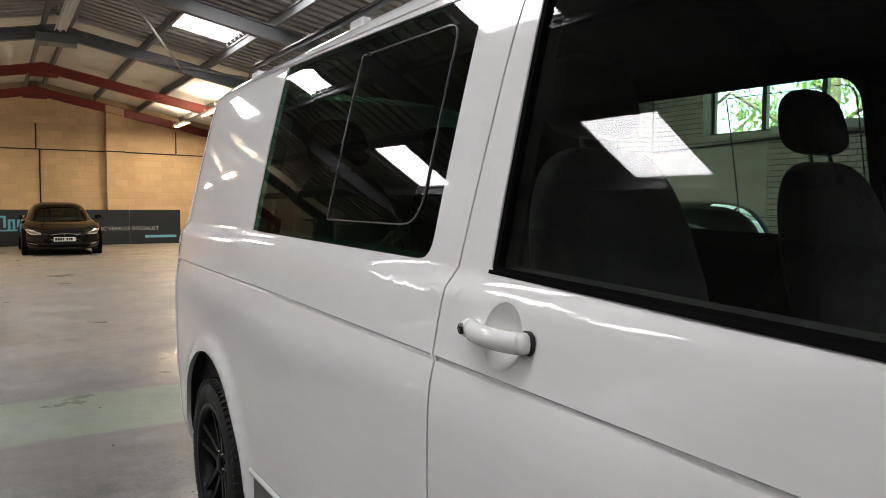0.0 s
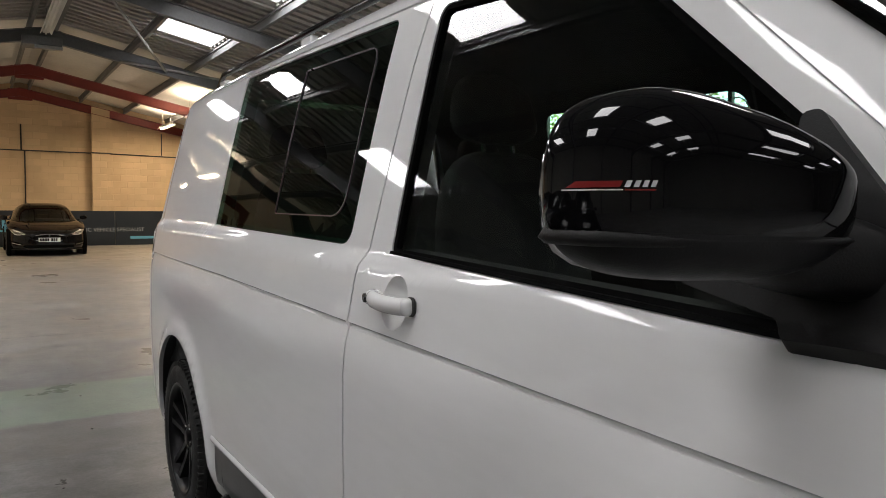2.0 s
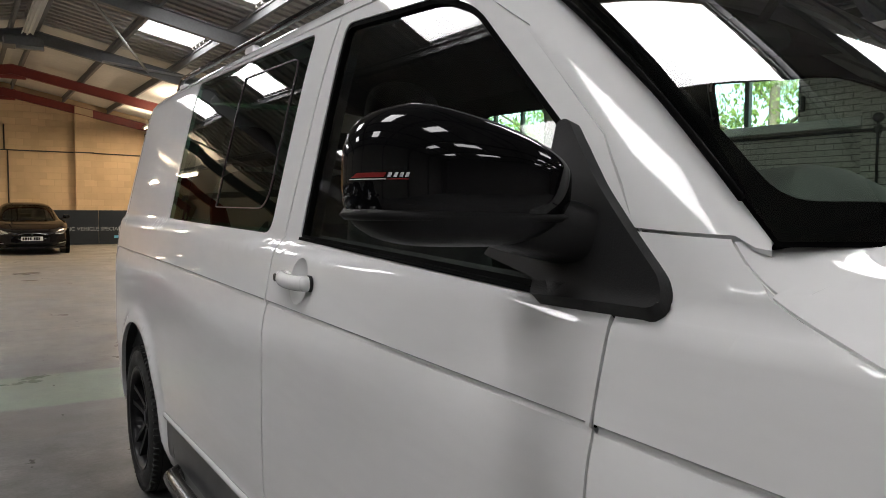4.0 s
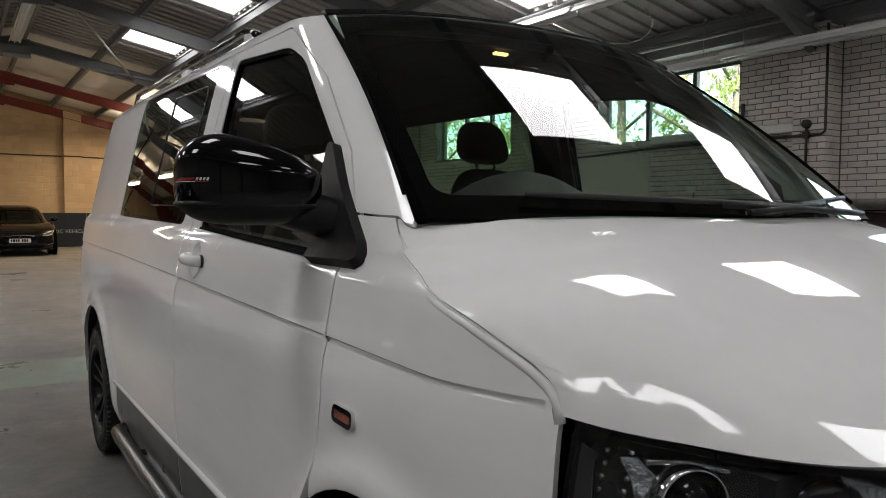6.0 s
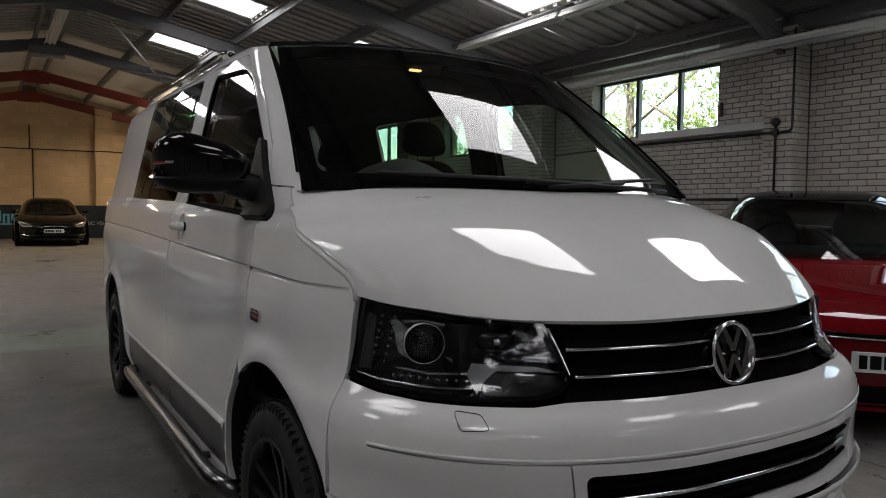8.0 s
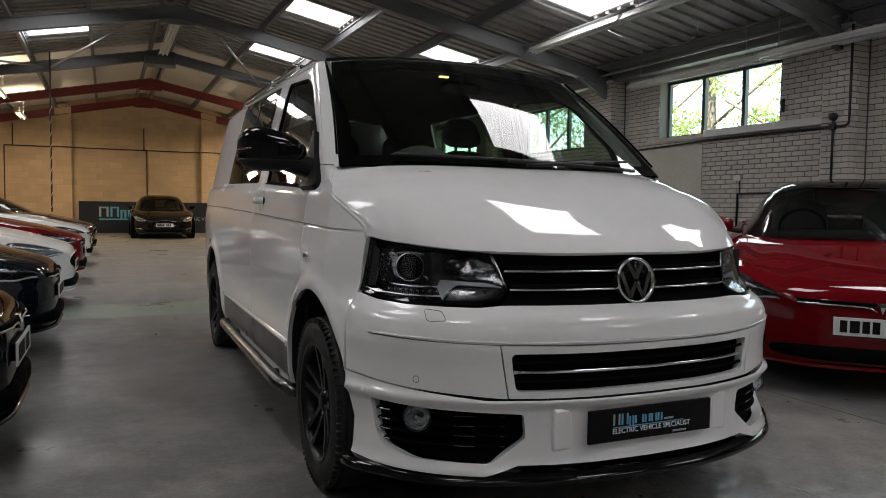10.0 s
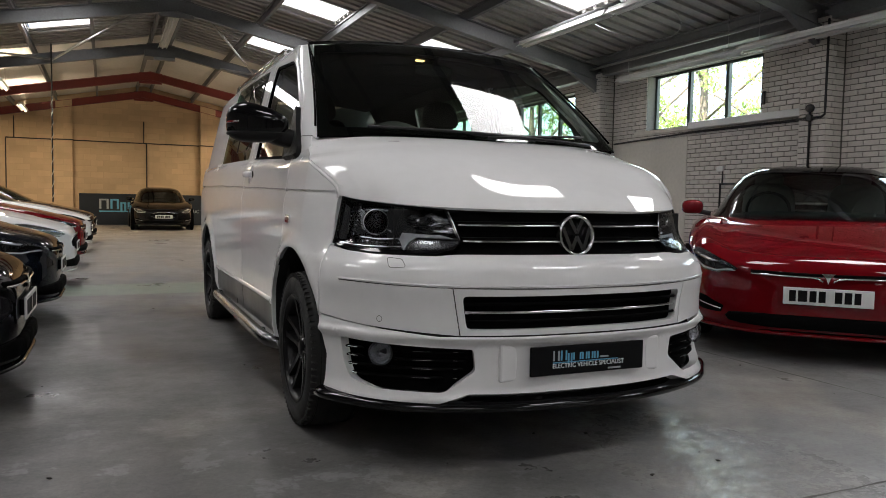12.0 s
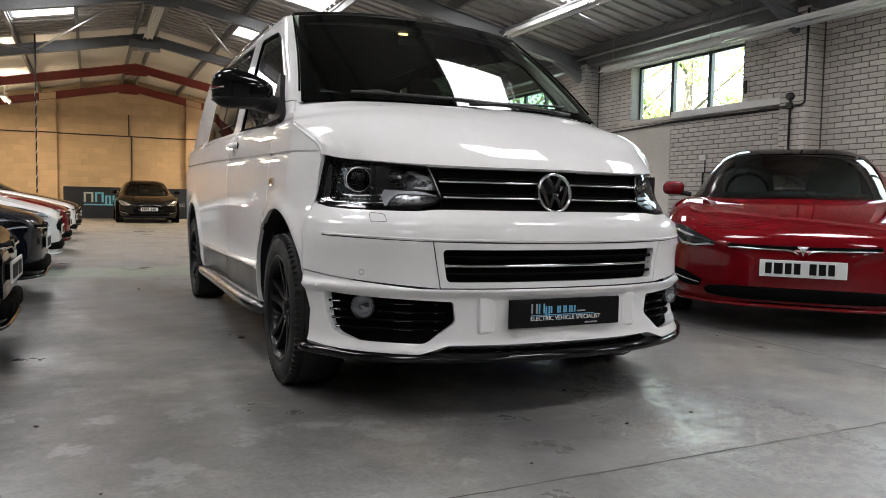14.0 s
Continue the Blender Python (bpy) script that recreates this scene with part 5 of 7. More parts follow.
for z in (0.927, 0.866):
    for sg in (-1, 1):
        q = [(sg * (0.075 + 0.46 * k / 16 - (0.02 if z < 0.9 else 0) * k / 16)) for k in range(17)]
        bm = bmesh.new()
        rows2 = []
        for s in q:
            p = front(s, z)
            rows2.append([bm.verts.new(p + Vector(o)) for o in ((0, 0.05, 0.012), (0, 0.006, 0.009), (0, 0.0, 0.003), (0, 0.002, -0.004), (0, 0.015, -0.008), (0, 0.05, -0.010))])
        for a, b in zip(rows2, rows2[1:]):
            for k in range(5):
                bm.faces.new((a[k], a[k + 1], b[k + 1], b[k]))
        bmesh.ops.recalc_face_normals(bm, faces=bm.faces)
        part("slat", bm, GRILLE_BLACK, ugr)
        part("trim", tube([tuple(front(s, z - 0.004) + Vector((0, -0.003, 0))) for s in q], 0.0045, 6), CHROME, ugr, "chrome strip", smooth=True)

badge = thing("badge", "", "")
badge.parent = van
bc = Vector((0.0, -0.816, 0.887))
bmx = look(bc, bc + Vector((0, -1, 0.12)))
bm = bmesh.new()
lathe(bm, [(0.076, 0.0), (0.083, -0.012), (0.080, -0.020), (0.073, -0.018), (0.069, -0.008)], 40, "z", bmx)
part("ring", bm, CHROME, badge, "chrome ring", smooth=True)
bm = bmesh.new()
lathe(bm, [(0.002, 0.012), (0.05, 0.011), (0.072, 0.004), (0.078, 0.03)], 32, "z", bmx)
part("backing", bm, BLACK_GLOSS, badge, smooth=True)
for pts in (((-0.031, 0.062), (0.0, 0.008)), ((0.031, 0.062), (0.0, 0.008)), ((-0.063, 0.030), (-0.028, -0.060)), ((0.063, 0.030), (0.028, -0.060)), ((-0.028, -0.060), (0.0, -0.006)), ((0.028, -0.060), (0.0, -0.006))):
    (xa, ya), (xb, yb) = pts
    a, b = Vector((xa, ya, -0.008)), Vector((xb, yb, -0.008))
    d = (b - a).normalized()
    n = Vector((-d.y, d.x, 0)) * 0.0075
    bm = bmesh.new()
    vs = [bm.verts.new(bmx @ (p + k * n + Vector((0, 0, z)))) for p in (a, b) for k in (-1, 1) for z in (-0.006, 0.016)]
    for q in ((0, 1, 3, 2), (4, 6, 7, 5), (0, 4, 5, 1), (2, 3, 7, 6), (0, 2, 6, 4), (1, 5, 7, 3)):
        bm.faces.new([vs[i] for i in q])
    bmesh.ops.recalc_face_normals(bm, faces=bm.faces)
    part("stroke", bm, CHROME, badge)

# headlamps
for sg in (-1, 1):
    hp = HL if sg > 0 else mirror_poly(HL)
    hl = thing("headlamp", "", "")
    hl.parent = van
    inner_front = lambda s, z: front(math.copysign(0.522 + (abs(s) - 0.53) * 0.965, s), z)  # noqa: E731
    fs = lambda s, z, d=0.0: (lambda p: p - Vector((p.x, p.y - 0.6, 0)).normalized() * d)(inner_front(s, z))  # noqa: E731
    panel("housing", hp, [], front, LAMP_DARK, hl, "", 0.05, 0.0, offset=-0.055)
    ring_panel("rim", hp, 0.010, front, BLACK_GLOSS, hl, step=0.04, depth=0.05, offset=0.0)
    g = panel("lens", inset(hp, 0.008), [], front, LAMP_GLASS, hl, "clear headlamp lens", 0.05, 0.0, offset=0.002)
    g.visible_shadow = False
    pm = lambda q, sg=sg: q if sg > 0 else mirror_poly(q)  # noqa: E731
    panel("side_reflector", pm([(1.206, 0.862), (1.150, 0.862), (1.155, 0.985), (1.208, 1.008)]), [], inner_front, mat("dull_side_reflector", (0.04, 0.04, 0.042), 0.4, 0.0, var=0.2, scale=30, spec=0.2), hl, "dull grey side reflector", 0.03, 0.01, offset=-0.02)
    panel("silver_fin", pm([(1.115, 0.981), (1.085, 0.983), (1.043, 0.958), (1.034, 0.893), (1.068, 0.905)]), [], inner_front, REFLECTOR, hl, "silver fin", 0.03, 0.01, offset=-0.03)
    c = fs(sg * 0.972, 0.927, 0.025)
    m = look(c, c + Vector((sg * 0.45, -1, 0)))
    bm = bmesh.new()
    lathe(bm, [(0.050, 0.03), (0.052, -0.008), (0.0485, -0.012), (0.046, -0.006), (0.045, 0.03)], 36, "z", m)
    part("projector_ring", bm, CHROME, hl, smooth=True)
    bm = bmesh.new()
    lathe(bm, [(0.001, -0.020), (0.02, -0.017), (0.034, -0.009), (0.044, 0.006), (0.045, 0.02)], 36, "z", m)
    part("projector_lens", bm, BLACK_GLOSS, hl, "dark glass projector", smooth=True)
    part("projector_hood", tube([tuple(fs(sg * (1.06 - 0.018 * k), 0.972 + 0.006 * math.sin(k * 0.35), 0.028)) for k in range(10)], 0.006, 8), LENS_GREY, hl, smooth=True)

    def bowl_at(s, z, sg=sg, fs=fs):
        r = min(1.0, math.hypot((abs(s) - 0.71) / 0.16, (z - 0.935) / 0.045))
        return fs(s, z, 0.028 + 0.035 * (1 - r * r))

    panel("high_beam_bowl", pm(rounded([(0.866, 0.958), (0.845, 0.972), (0.74, 0.976), (0.65, 0.957), (0.575, 0.938), (0.553, 0.903), (0.57, 0.888), (0.70, 0.896), (0.83, 0.917)], 0.015, 3)), [], bowl_at, REFLECTOR, hl, "silver faceted main-beam reflector", 0.015, 0.01)
    q = fs(sg * 0.735, 0.938, 0.045)
    m = look(q, q + Vector((sg * 0.3, -1, 0.02)))
    part("main_beam_lens", superblob((0, 0, 0), (0.050, 0.026, 0.02), 2.6, 24, 12), LAMP_DARK, hl, "dark inner lens", smooth=True).matrix_basis = m
    part("bulb", superblob((0, 0, -0.018), (0.011, 0.011, 0.012), 2, 14, 8), CHROME, hl, smooth=True).matrix_basis = m
    panel("silver_wing", pm([(0.905, 0.906), (0.83, 0.895), (0.62, 0.888), (0.552, 0.875), (0.735, 0.880), (0.778, 0.856), (0.793, 0.835), (0.823, 0.866)]), [], inner_front, mat("satin_silver_trim", (0.36, 0.365, 0.37), 0.40, 1.0, var=0.15, scale=20), hl, "silver inner trim", 0.03, 0.012, offset=-0.022)
    ind = pm(rounded([(0.735, 0.872), (0.567, 0.868), (0.545, 0.846), (0.58, 0.828), (0.78, 0.834), (0.772, 0.854)], 0.01, 3))
    panel("indicator", ind, [], inner_front, LAMP_DARK, hl, "dark indicator lens", 0.03, 0.01, offset=-0.020)
    part("indicator_bulb", superblob(tuple(fs(sg * 0.66, 0.850, 0.016)), (0.012, 0.004, 0.005), 3, 14, 8), LENS_GREY, hl, smooth=True)
    part("inner_edge", tube([tuple(fs(sg * q, z, 0.004)) for q, z in ((0.590, 0.972), (0.565, 0.93), (0.537, 0.868), (0.548, 0.852))], 0.004, 6), CHROME, hl, smooth=True)
    for line in ([(1.062, 0.867), (0.936, 0.861), (0.82, 0.866)], [(1.205, 0.852), (1.10, 0.837), (0.95, 0.832), (0.80, 0.835)]):
        pts = [fs(sg * (a[0] + (b[0] - a[0]) * j / 6), a[1] + (b[1] - a[1]) * j / 6, 0.016) for a, b in zip(line, line[1:]) for j in range(7)]
        part("chrome_strip", tube([tuple(p) for p in pts], 0.0045, 6), CHROME, hl, smooth=True)
    for k in range(7):
        for d in (0.0, 0.038):
            q = fs(sg * (1.128 - d + 0.002 * k), 0.985 - 0.018 * k, 0.026)
            part("led", superblob(tuple(q), (0.0045, 0.004, 0.0045), 2.4, 10, 6), LENS_GREY, hl, smooth=True)
    for k in range(9):
        q = fs(sg * (1.06 - 0.030 * k), 0.849, 0.022)
        part("led", superblob(tuple(q), (0.0045, 0.004, 0.0045), 2.4, 10, 6), LENS_GREY, hl, smooth=True)

# washer cover outline, parking sensors, front plate
for sg in (-1, 1):
    wc = rounded([(0.830, 0.798), (0.759, 0.793), (0.737, 0.764), (0.806, 0.760)], 0.012)
    wc = wc if sg > 0 else mirror_poly(wc)
    ring_panel("washer_cover", wc, 0.0018, front, RUBBER, van, "fine seam of a headlamp washer cover", 0.03, 0.0, offset=0.0012)
    for s, z in ((0.840, 0.568), (0.345, 0.455)):
        q = [(sg * s + 0.012 * math.cos(t), z + 0.012 * math.sin(t)) for t in [6.2832 * k / 20 for k in range(20)]]
        ring_panel("parking_sensor", q, 0.002, lower_fn if z < 0.5 else front, RUBBER, van, "", 0.02, 0.0, offset=0.0015)
np_ = thing("front_plate", "", "")
np_.parent = van
part("board", bbox(-0.262, 0.262, -0.937, -0.925, 0.357, 0.470, 0.004), PLATE_BLACK, np_, "black dealer show plate")
for a, b in ((-0.165, -0.1585), (-0.1435, -0.137)):
    part("wordmark_bar", bbox(a, b, -0.9395, -0.937, 0.413, 0.451), SIGN_GREY, np_, "slim grey wordmark bar")
for x0, x1, z0, z1 in ((-0.131, -0.103, 0.413, 0.451), (-0.099, -0.079, 0.402, 0.440), (-0.075, -0.038, 0.413, 0.440), (-0.034, -0.010, 0.413, 0.440), (-0.006, 0.018, 0.413, 0.440), (0.022, 0.042, 0.413, 0.440)):
    for a, b in ((x0, x0 + 0.0065), (x1 - 0.0065, x1)):
        part("wordmark_bar", bbox(a, b, -0.9395, -0.937, z0, z1), SIGN_BLUE, np_, "slim light blue wordmark bar")
part("small_bar", bbox(0.05, 0.09, -0.9395, -0.937, 0.414, 0.420), SIGN_GREY, np_)
part("underline_bar", bbox(-0.165, 0.135, -0.9395, -0.937, 0.404, 0.407), SIGN_BLUE, np_)
text("lettering", "ELECTRIC VEHICLE SPECIALIST", 0.0245, SIGN_WHITE, pose(-0.168, -0.938, 0.380, 90, 0, 0), np_, "small white capitals")
part("small_bar", bbox(0.09, 0.15, -0.939, -0.937, 0.366, 0.372), SIGN_GREY, np_)
for sg in (-1, 1):
    part("bumper_recess", bbox(sg * 0.335 - 0.038, sg * 0.335 + 0.038, -0.900, -0.872, 0.335, 0.478, 0.010), PAINT, van)

# bonnet
zc_bonnet = smooth_table([(-0.822, 0.974), (-0.80, 0.993), (-0.74, 1.036), (-0.60, 1.109), (-0.45, 1.178), (-0.35, 1.219), (-0.20, 1.272), (-0.08, 1.306), (0.1, 1.345)])
NOSE_S = s_of_y(E_Y(0.0))
nose_z = smooth_table([(0.0, 0.986), (0.3, 0.985), (0.5, 0.988), (0.7, 0.994), (0.9, 1.005), (1.06, 1.015), (NOSE_S, E_Z(0.0))])


def bonnet_old(k, t):
    ye, ze = E_Y(t), E_Z(t)
    xe = body(s_of_y(ye), ze).x - 0.002
    yc = -0.822 + 0.742 * t
    p = 6.0 - 1.7 * max(0.0, 1 - t) ** 3 - 3.2 * smoothstep(0.82, 1.0, t)
    y = ye + (yc - ye) * (1 - k ** p)
    z = ze + (zc_bonnet(yc) - ze) * (1 - 0.72 * k ** 2.2 - 0.28 * k ** 7)
    return Vector((xe * k, y, z + 0.012 * (1 - k * k)))


def bonnet_fn(a, t):
    """a: -1 to 1 across, t: 0 at the nose to 1 at the screen; the front edge follows the plan of the nose."""
    k = min(1.2, abs(a))
    p = bonnet_old(k, t)
    f = 1 - smoothstep(0.0, 0.75, t)
    if f > 0:
        q = body(NOSE_S * k, nose_z(NOSE_S * k)) + Vector((0, -0.004, 0))
        p = p + (q - bonnet_old(k, 0.0)) * f
    p.z += 0.0005 * math.exp(-((k - 0.62 - 0.19 * smoothstep(0.35, 0.9, t)) / 0.032) ** 2) * smoothstep(0.10, 0.35, t)
    return Vector((math.copysign(p.x, a), p.y, p.z))


for sg in (-1, 1):
    part("wing_channel", tube([tuple(bonnet_fn(sg, k / 24) + Vector((-sg * 0.002, 0.003, -0.013))) for k in range(24)], 0.009, 8), PAINT, van, smooth=True)
panel("bonnet", [(-1, 0), (1, 0), (1, 1), (-1, 1)], [], bonnet_fn, PAINT, van, "", 0.03, 0.012)

# windscreen with black border, wipers and scuttle


def screen_fn(a, t):
    k = abs(a)
    lo, hi = Vector((0.835, SCREEN_LO[0] + 0.012, SCREEN_LO[1])), Vector((0.705, SCREEN_HI[0] + 0.012, SCREEN_HI[1]))
    e = lo.lerp(hi, t)
    bulge = (0.175 * (1 - t) + 0.10 * t) * (1 - k ** 1.9)
    z = e.z + 0.035 * t * (1 - k ** 3)
    return Vector((e.x * a * (1 + 0.0 * k), e.y - bulge + 0.035 * math.sin(math.pi * t) * -1, z))


scr_o = [(-1, -0.012), (1, -0.012), (1, 1), (-1, 1)]
scr_i = rounded([(-0.935, 0.085), (0.935, 0.085), (0.94, 0.90), (-0.94, 0.90)], 0.06)
ws = thing("windscreen", "", "")
ws.parent = van
g = panel("glass", inset(scr_o, 0.004), [], screen_fn, WINDSCREEN, ws, "", 0.08, 0.0)
g.visible_shadow = False
panel("black_border", scr_o, [scr_i], screen_fn, mat("screen_frit", (0.002, 0.002, 0.002), 0.9, spec=0.0), ws, "", 0.08, 0.0, offset=-0.006)
for sg in (-1, 1):
    part("edge_strip", tube([tuple(screen_fn(sg * 1.004, k / 12) + Vector((sg * 0.003, -0.002, 0))) for k in range(1, 13)], 0.005, 6), GRILLE_BLACK, ws, smooth=True)
bm = bmesh.new()
rows2 = []
for k in range(25):
    a = -1 + 2 * k / 24
    a *= 0.985
    p, q = bonnet_fn(a * 0.995, 1.0), screen_fn(a, 0.02)
    rows2.append([bm.verts.new(p + Vector((0, 0.0, -0.03))), bm.verts.new(p.lerp(q, 0.5) + Vector((0, 0, -0.035))), bm.verts.new(q + Vector((0, 0.0, -0.01)))])
for a, b in zip(rows2, rows2[1:]):
    for k in range(2):
        bm.faces.new((a[k], a[k + 1], b[k + 1], b[k]))
part("scuttle", bm, GRILLE_BLACK, van, smooth=True)
for x0, x1, t1 in ((-0.05, 0.60, 0.07), (0.60, -0.62, 0.05)):
    wp = thing("wiper", "", "")
    wp.parent = van
    a0, a1 = x0 / 0.84, x1 / 0.84
    line = [screen_fn(a0 + (a1 - a0) * k / 10, 0.0 + t1 * k / 10) + Vector((0, -0.022, 0.012)) for k in range(11)]
    part("arm", tube([tuple(p) for p in line[:7]], 0.009, 6), BLACK_PLASTIC, wp, smooth=True)
    part("blade", tube([tuple(p + Vector((0, 0.008, 0.006))) for p in line[3:]], 0.007, 6), RUBBER, wp, smooth=True)

# roof, tailgate, underside


def roof_fn(a, y):
    e = body(s_of_y(min(max(y, 0.76), 3.98)), top_z(min(max(y, 0.76), 3.98)))
    z = e.z + 0.055 * (1 - abs(a) ** 2.4) * smoothstep(0.70, 0.95, y)
    return Vector((e.x * a * 0.995, y - 0.10 * (1 - abs(a) ** 2.3) * (1 - smoothstep(0.72, 1.1, y)), z))


panel("roof", [(-1, 0.80), (1, 0.80), (1, 3.98), (-1, 3.98)], [], roof_fn, PAINT, van, "", 0.14, 0.01)
bm = bmesh.new()
rows2 = []
for k in range(25):
    a = -1 + 2 * k / 24
    p, q = screen_fn(a, 1.0), roof_fn(a, 0.80)
    rows2.append([bm.verts.new(p + Vector((0, 0.0, 0.0))), bm.verts.new(p.lerp(q, 0.4) + Vector((0, -0.006, 0.016))), bm.verts.new(q + Vector((0, 0.0, 0.003)))])
for a, b in zip(rows2, rows2[1:]):
    for k in range(2):
        bm.faces.new((a[k], a[k + 1], b[k + 1], b[k]))
part("roof_leading_edge", bm, BLACK_GLOSS, van, "gloss black strip over the windscreen", smooth=True)
tg = [(-1, 0.30), (1, 0.30), (1, 1.95), (-1, 1.95)]
panel("tailgate", tg, [], lambda a, z: Vector((a * (body(ARC[-1] - 0.02, z).x - 0.004), 4.055 - 0.04 * a * a - 0.05 * smoothstep(1.2, 1.9, z), z)), PAINT, van, "", 0.1, 0.02)
bm = bmesh.new()
for x0, x1, y0, y1 in ((-0.56, 0.56, -0.76, 3.9), (-0.90, -0.56, 0.50, 2.5), (0.56, 0.90, 0.50, 2.5)):
    box(bm, x0, x1, y0, y1, 0.24, 0.30)
part("underbody", bm, BLACK_PLASTIC, van)
bm = bmesh.new()
box(bm, -0.70, 0.70, -0.62, -0.54, 0.30, 0.98)
part("bulkhead", bm, BLACK_PLASTIC, van)


# wheels


def wheel(m):
    w = thing("wheel", "", "", m)
    w.parent = van
    bm = bmesh.new()
    lathe(bm, [(0.236, -0.115), (0.262, -0.125), (0.300, -0.124), (0.326, -0.112), (0.340, -0.094), (0.345, -0.06), (0.345, 0.06), (0.340, 0.094), (0.326, 0.112), (0.300, 0.124), (0.262, 0.125), (0.236, 0.115)], 64, "x")
    part("tyre", bm, TYRE, w, "black road tyre", smooth=True)
    for x in (-0.085, -0.03, 0.03, 0.085):
        bm = bmesh.new()
        lathe(bm, [(0.3455, x - 0.004), (0.3395, x - 0.003), (0.3395, x + 0.003), (0.3455, x + 0.004)], 64, "x")
        part("tread_groove", bm, GRILLE_BLACK, w)
    bm = bmesh.new()
    for k in range(72):
        a = 2 * math.pi * k / 72
        for x0, x1 in ((-0.118, -0.089), (0.089, 0.118)):
            q = pose(0, 0, 0, math.degrees(a), 0, 0)
            box(bm, x0, x1, -0.0035, 0.0035, 0.318, 0.3385, q)
    part("tread", bm, TYRE, w, "")["kind"] = "stuff"
    bm = bmesh.new()
    lathe(bm, [(0.238, -0.112), (0.244, -0.118), (0.240, -0.122), (0.226, -0.116), (0.218, -0.09), (0.212, 0.0), (0.220, 0.10), (0.238, 0.11)], 56, "x")
    part("rim", bm, RIM, w, smooth=True)
    bm = bmesh.new()
    lathe(bm, [(0.10, 0.02), (0.17, 0.02), (0.17, 0.035), (0.10, 0.035)], 40, "x")
    part("brake_disc", bm, DARK_CHROME, w, smooth=True)
    for k in range(5):
        for d in (-8.5, 8.5):
            q = pose(0, 0, 0, 72 * k, 0, 0)
            bm = bmesh.new()
            ws_ = [(0.035, 0.020, -0.080, -0.035), (0.12, 0.015, -0.088, -0.045), (0.20, 0.017, -0.102, -0.065), (0.228, 0.021, -0.108, -0.07)]
            rings = []
            for r, hw, xo, xi in ws_:
                yo = math.sin(radians(d)) * r * 1.0 + (0.012 if d > 0 else -0.012)
                rings.append([bm.verts.new(q @ Vector(c)) for c in ((xo, yo - hw * 0.7, r), (xo, yo + hw * 0.7, r), (xi, yo + hw, r), (xi, yo - hw, r))])
            for a, b in zip(rings, rings[1:]):
                for j in range(4):
                    bm.faces.new((a[j], a[(j + 1) % 4], b[(j + 1) % 4], b[j]))
            bmesh.ops.recalc_face_normals(bm, faces=bm.faces)
            part("spoke", bm, RIM, w)
    bm = bmesh.new()
    lathe(bm, [(0.001, -0.092), (0.03, -0.092), (0.036, -0.086), (0.058, -0.080), (0.066, -0.05), (0.06, 0.0)], 32, "x")
    part("hub", bm, RIM, w, smooth=True)
    for k in range(5):
        a = radians(72 * k + 36)
        bm = bmesh.new()
        lathe(bm, [(0.001, -0.088), (0.010, -0.088), (0.011, -0.07)], 10, "x", pose(0, 0.047 * math.sin(a), 0.047 * math.cos(a)))
        part("wheel_bolt", bm, DARK_CHROME, w, smooth=True)
    return w


W0_ = wheel(pose(-0.838, -0.035, 0.345))
copy_thing(W0_, pose(-0.850, REAR, 0.343))
copy_thing(W0_, pose(0.835, -0.035, 0.345, 0, 0, 180))
copy_thing(W0_, pose(0.850, REAR, 0.343, 0, 0, 180))

# driver's door mirror
mir = thing("door_mirror", "", "")
mir.parent = van
MC = Vector((-1.045, 0.415, 1.383))


def mir_shape(q):
    """Head: bulging ahead, cut slanting towards the door at the top."""
    x = q.x
    if q.z > 0:
        q = q - Vector((0, 0, q.z * 0.64 * min(1.0, max(0.0, x + 0.070) / 0.21) ** 1.5 - 0.004 * max(0.0, -x) / 0.14))
    else:
        q = Vector((q.x, q.y, q.z * 0.90))
    if q.y > 0:
        q = Vector((q.x, q.y * 0.45, q.z))
    q = Vector((q.x, q.y - q.x * 0.40 * 1.0, q.z))
    return q


def half_blob(top):
    bm = superblob(tuple(MC), (0.140, 0.088, 0.104), 3.0, 52, 34, mir_shape)
    g = bm.verts[:] + bm.edges[:] + bm.faces[:]
    bmesh.ops.bisect_plane(bm, geom=g, plane_co=MC + Vector((0, 0, -0.045)), plane_no=(0.02, 0, 1 if top else 1), clear_inner=top, clear_outer=not top)
    return bm


part("cap", half_blob(True), BLACK_GLOSS, mir, "gloss black mirror cap", smooth=True)
part("shell", half_blob(False), BLACK_PLASTIC, mir, "matt black lower shell", smooth=True)
part("gasket", superblob(tuple(MC + Vector((0, 0.004, -0.05))), (0.1402, 0.0875, 0.0125), 3.4, 40, 8, mir_shape), BLACK_PLASTIC, mir, smooth=True)
part("glass", superblob(tuple(MC + Vector((0.0, 0.046, -0.005))), (0.122, 0.006, 0.086), 3.2, 30, 10, lambda q: Vector((q.x, q.y - q.x * 0.40, q.z * (1 - 0.45 * max(0, q.x / 0.15))))), CHROME, mir, "mirror glass", smooth=True)
part("arm", superblob((-0.93, 0.365, 1.318), (0.080, 0.060, 0.046), 3.2, 24, 12, lambda q: Vector((q.x, q.y - q.x * 0.6, q.z - q.x * 0.25))), BLACK_PLASTIC, mir, smooth=True)
foot = rounded([(0.155, 1.205), (0.385, 1.205), (0.42, 1.26), (0.41, 1.37), (0.410, 1.472), (0.388, 1.474), (0.30, 1.375), (0.235, 1.315), (0.160, 1.25)], [0.02, 0.01, 0.02, 0.02, 0.01, 0.01, 0.02, 0.03, 0.03])
panel("foot", foot, [], skin(-1), BLACK_PLASTIC, mir, "", 0.03, 0.03, True, 0.024)
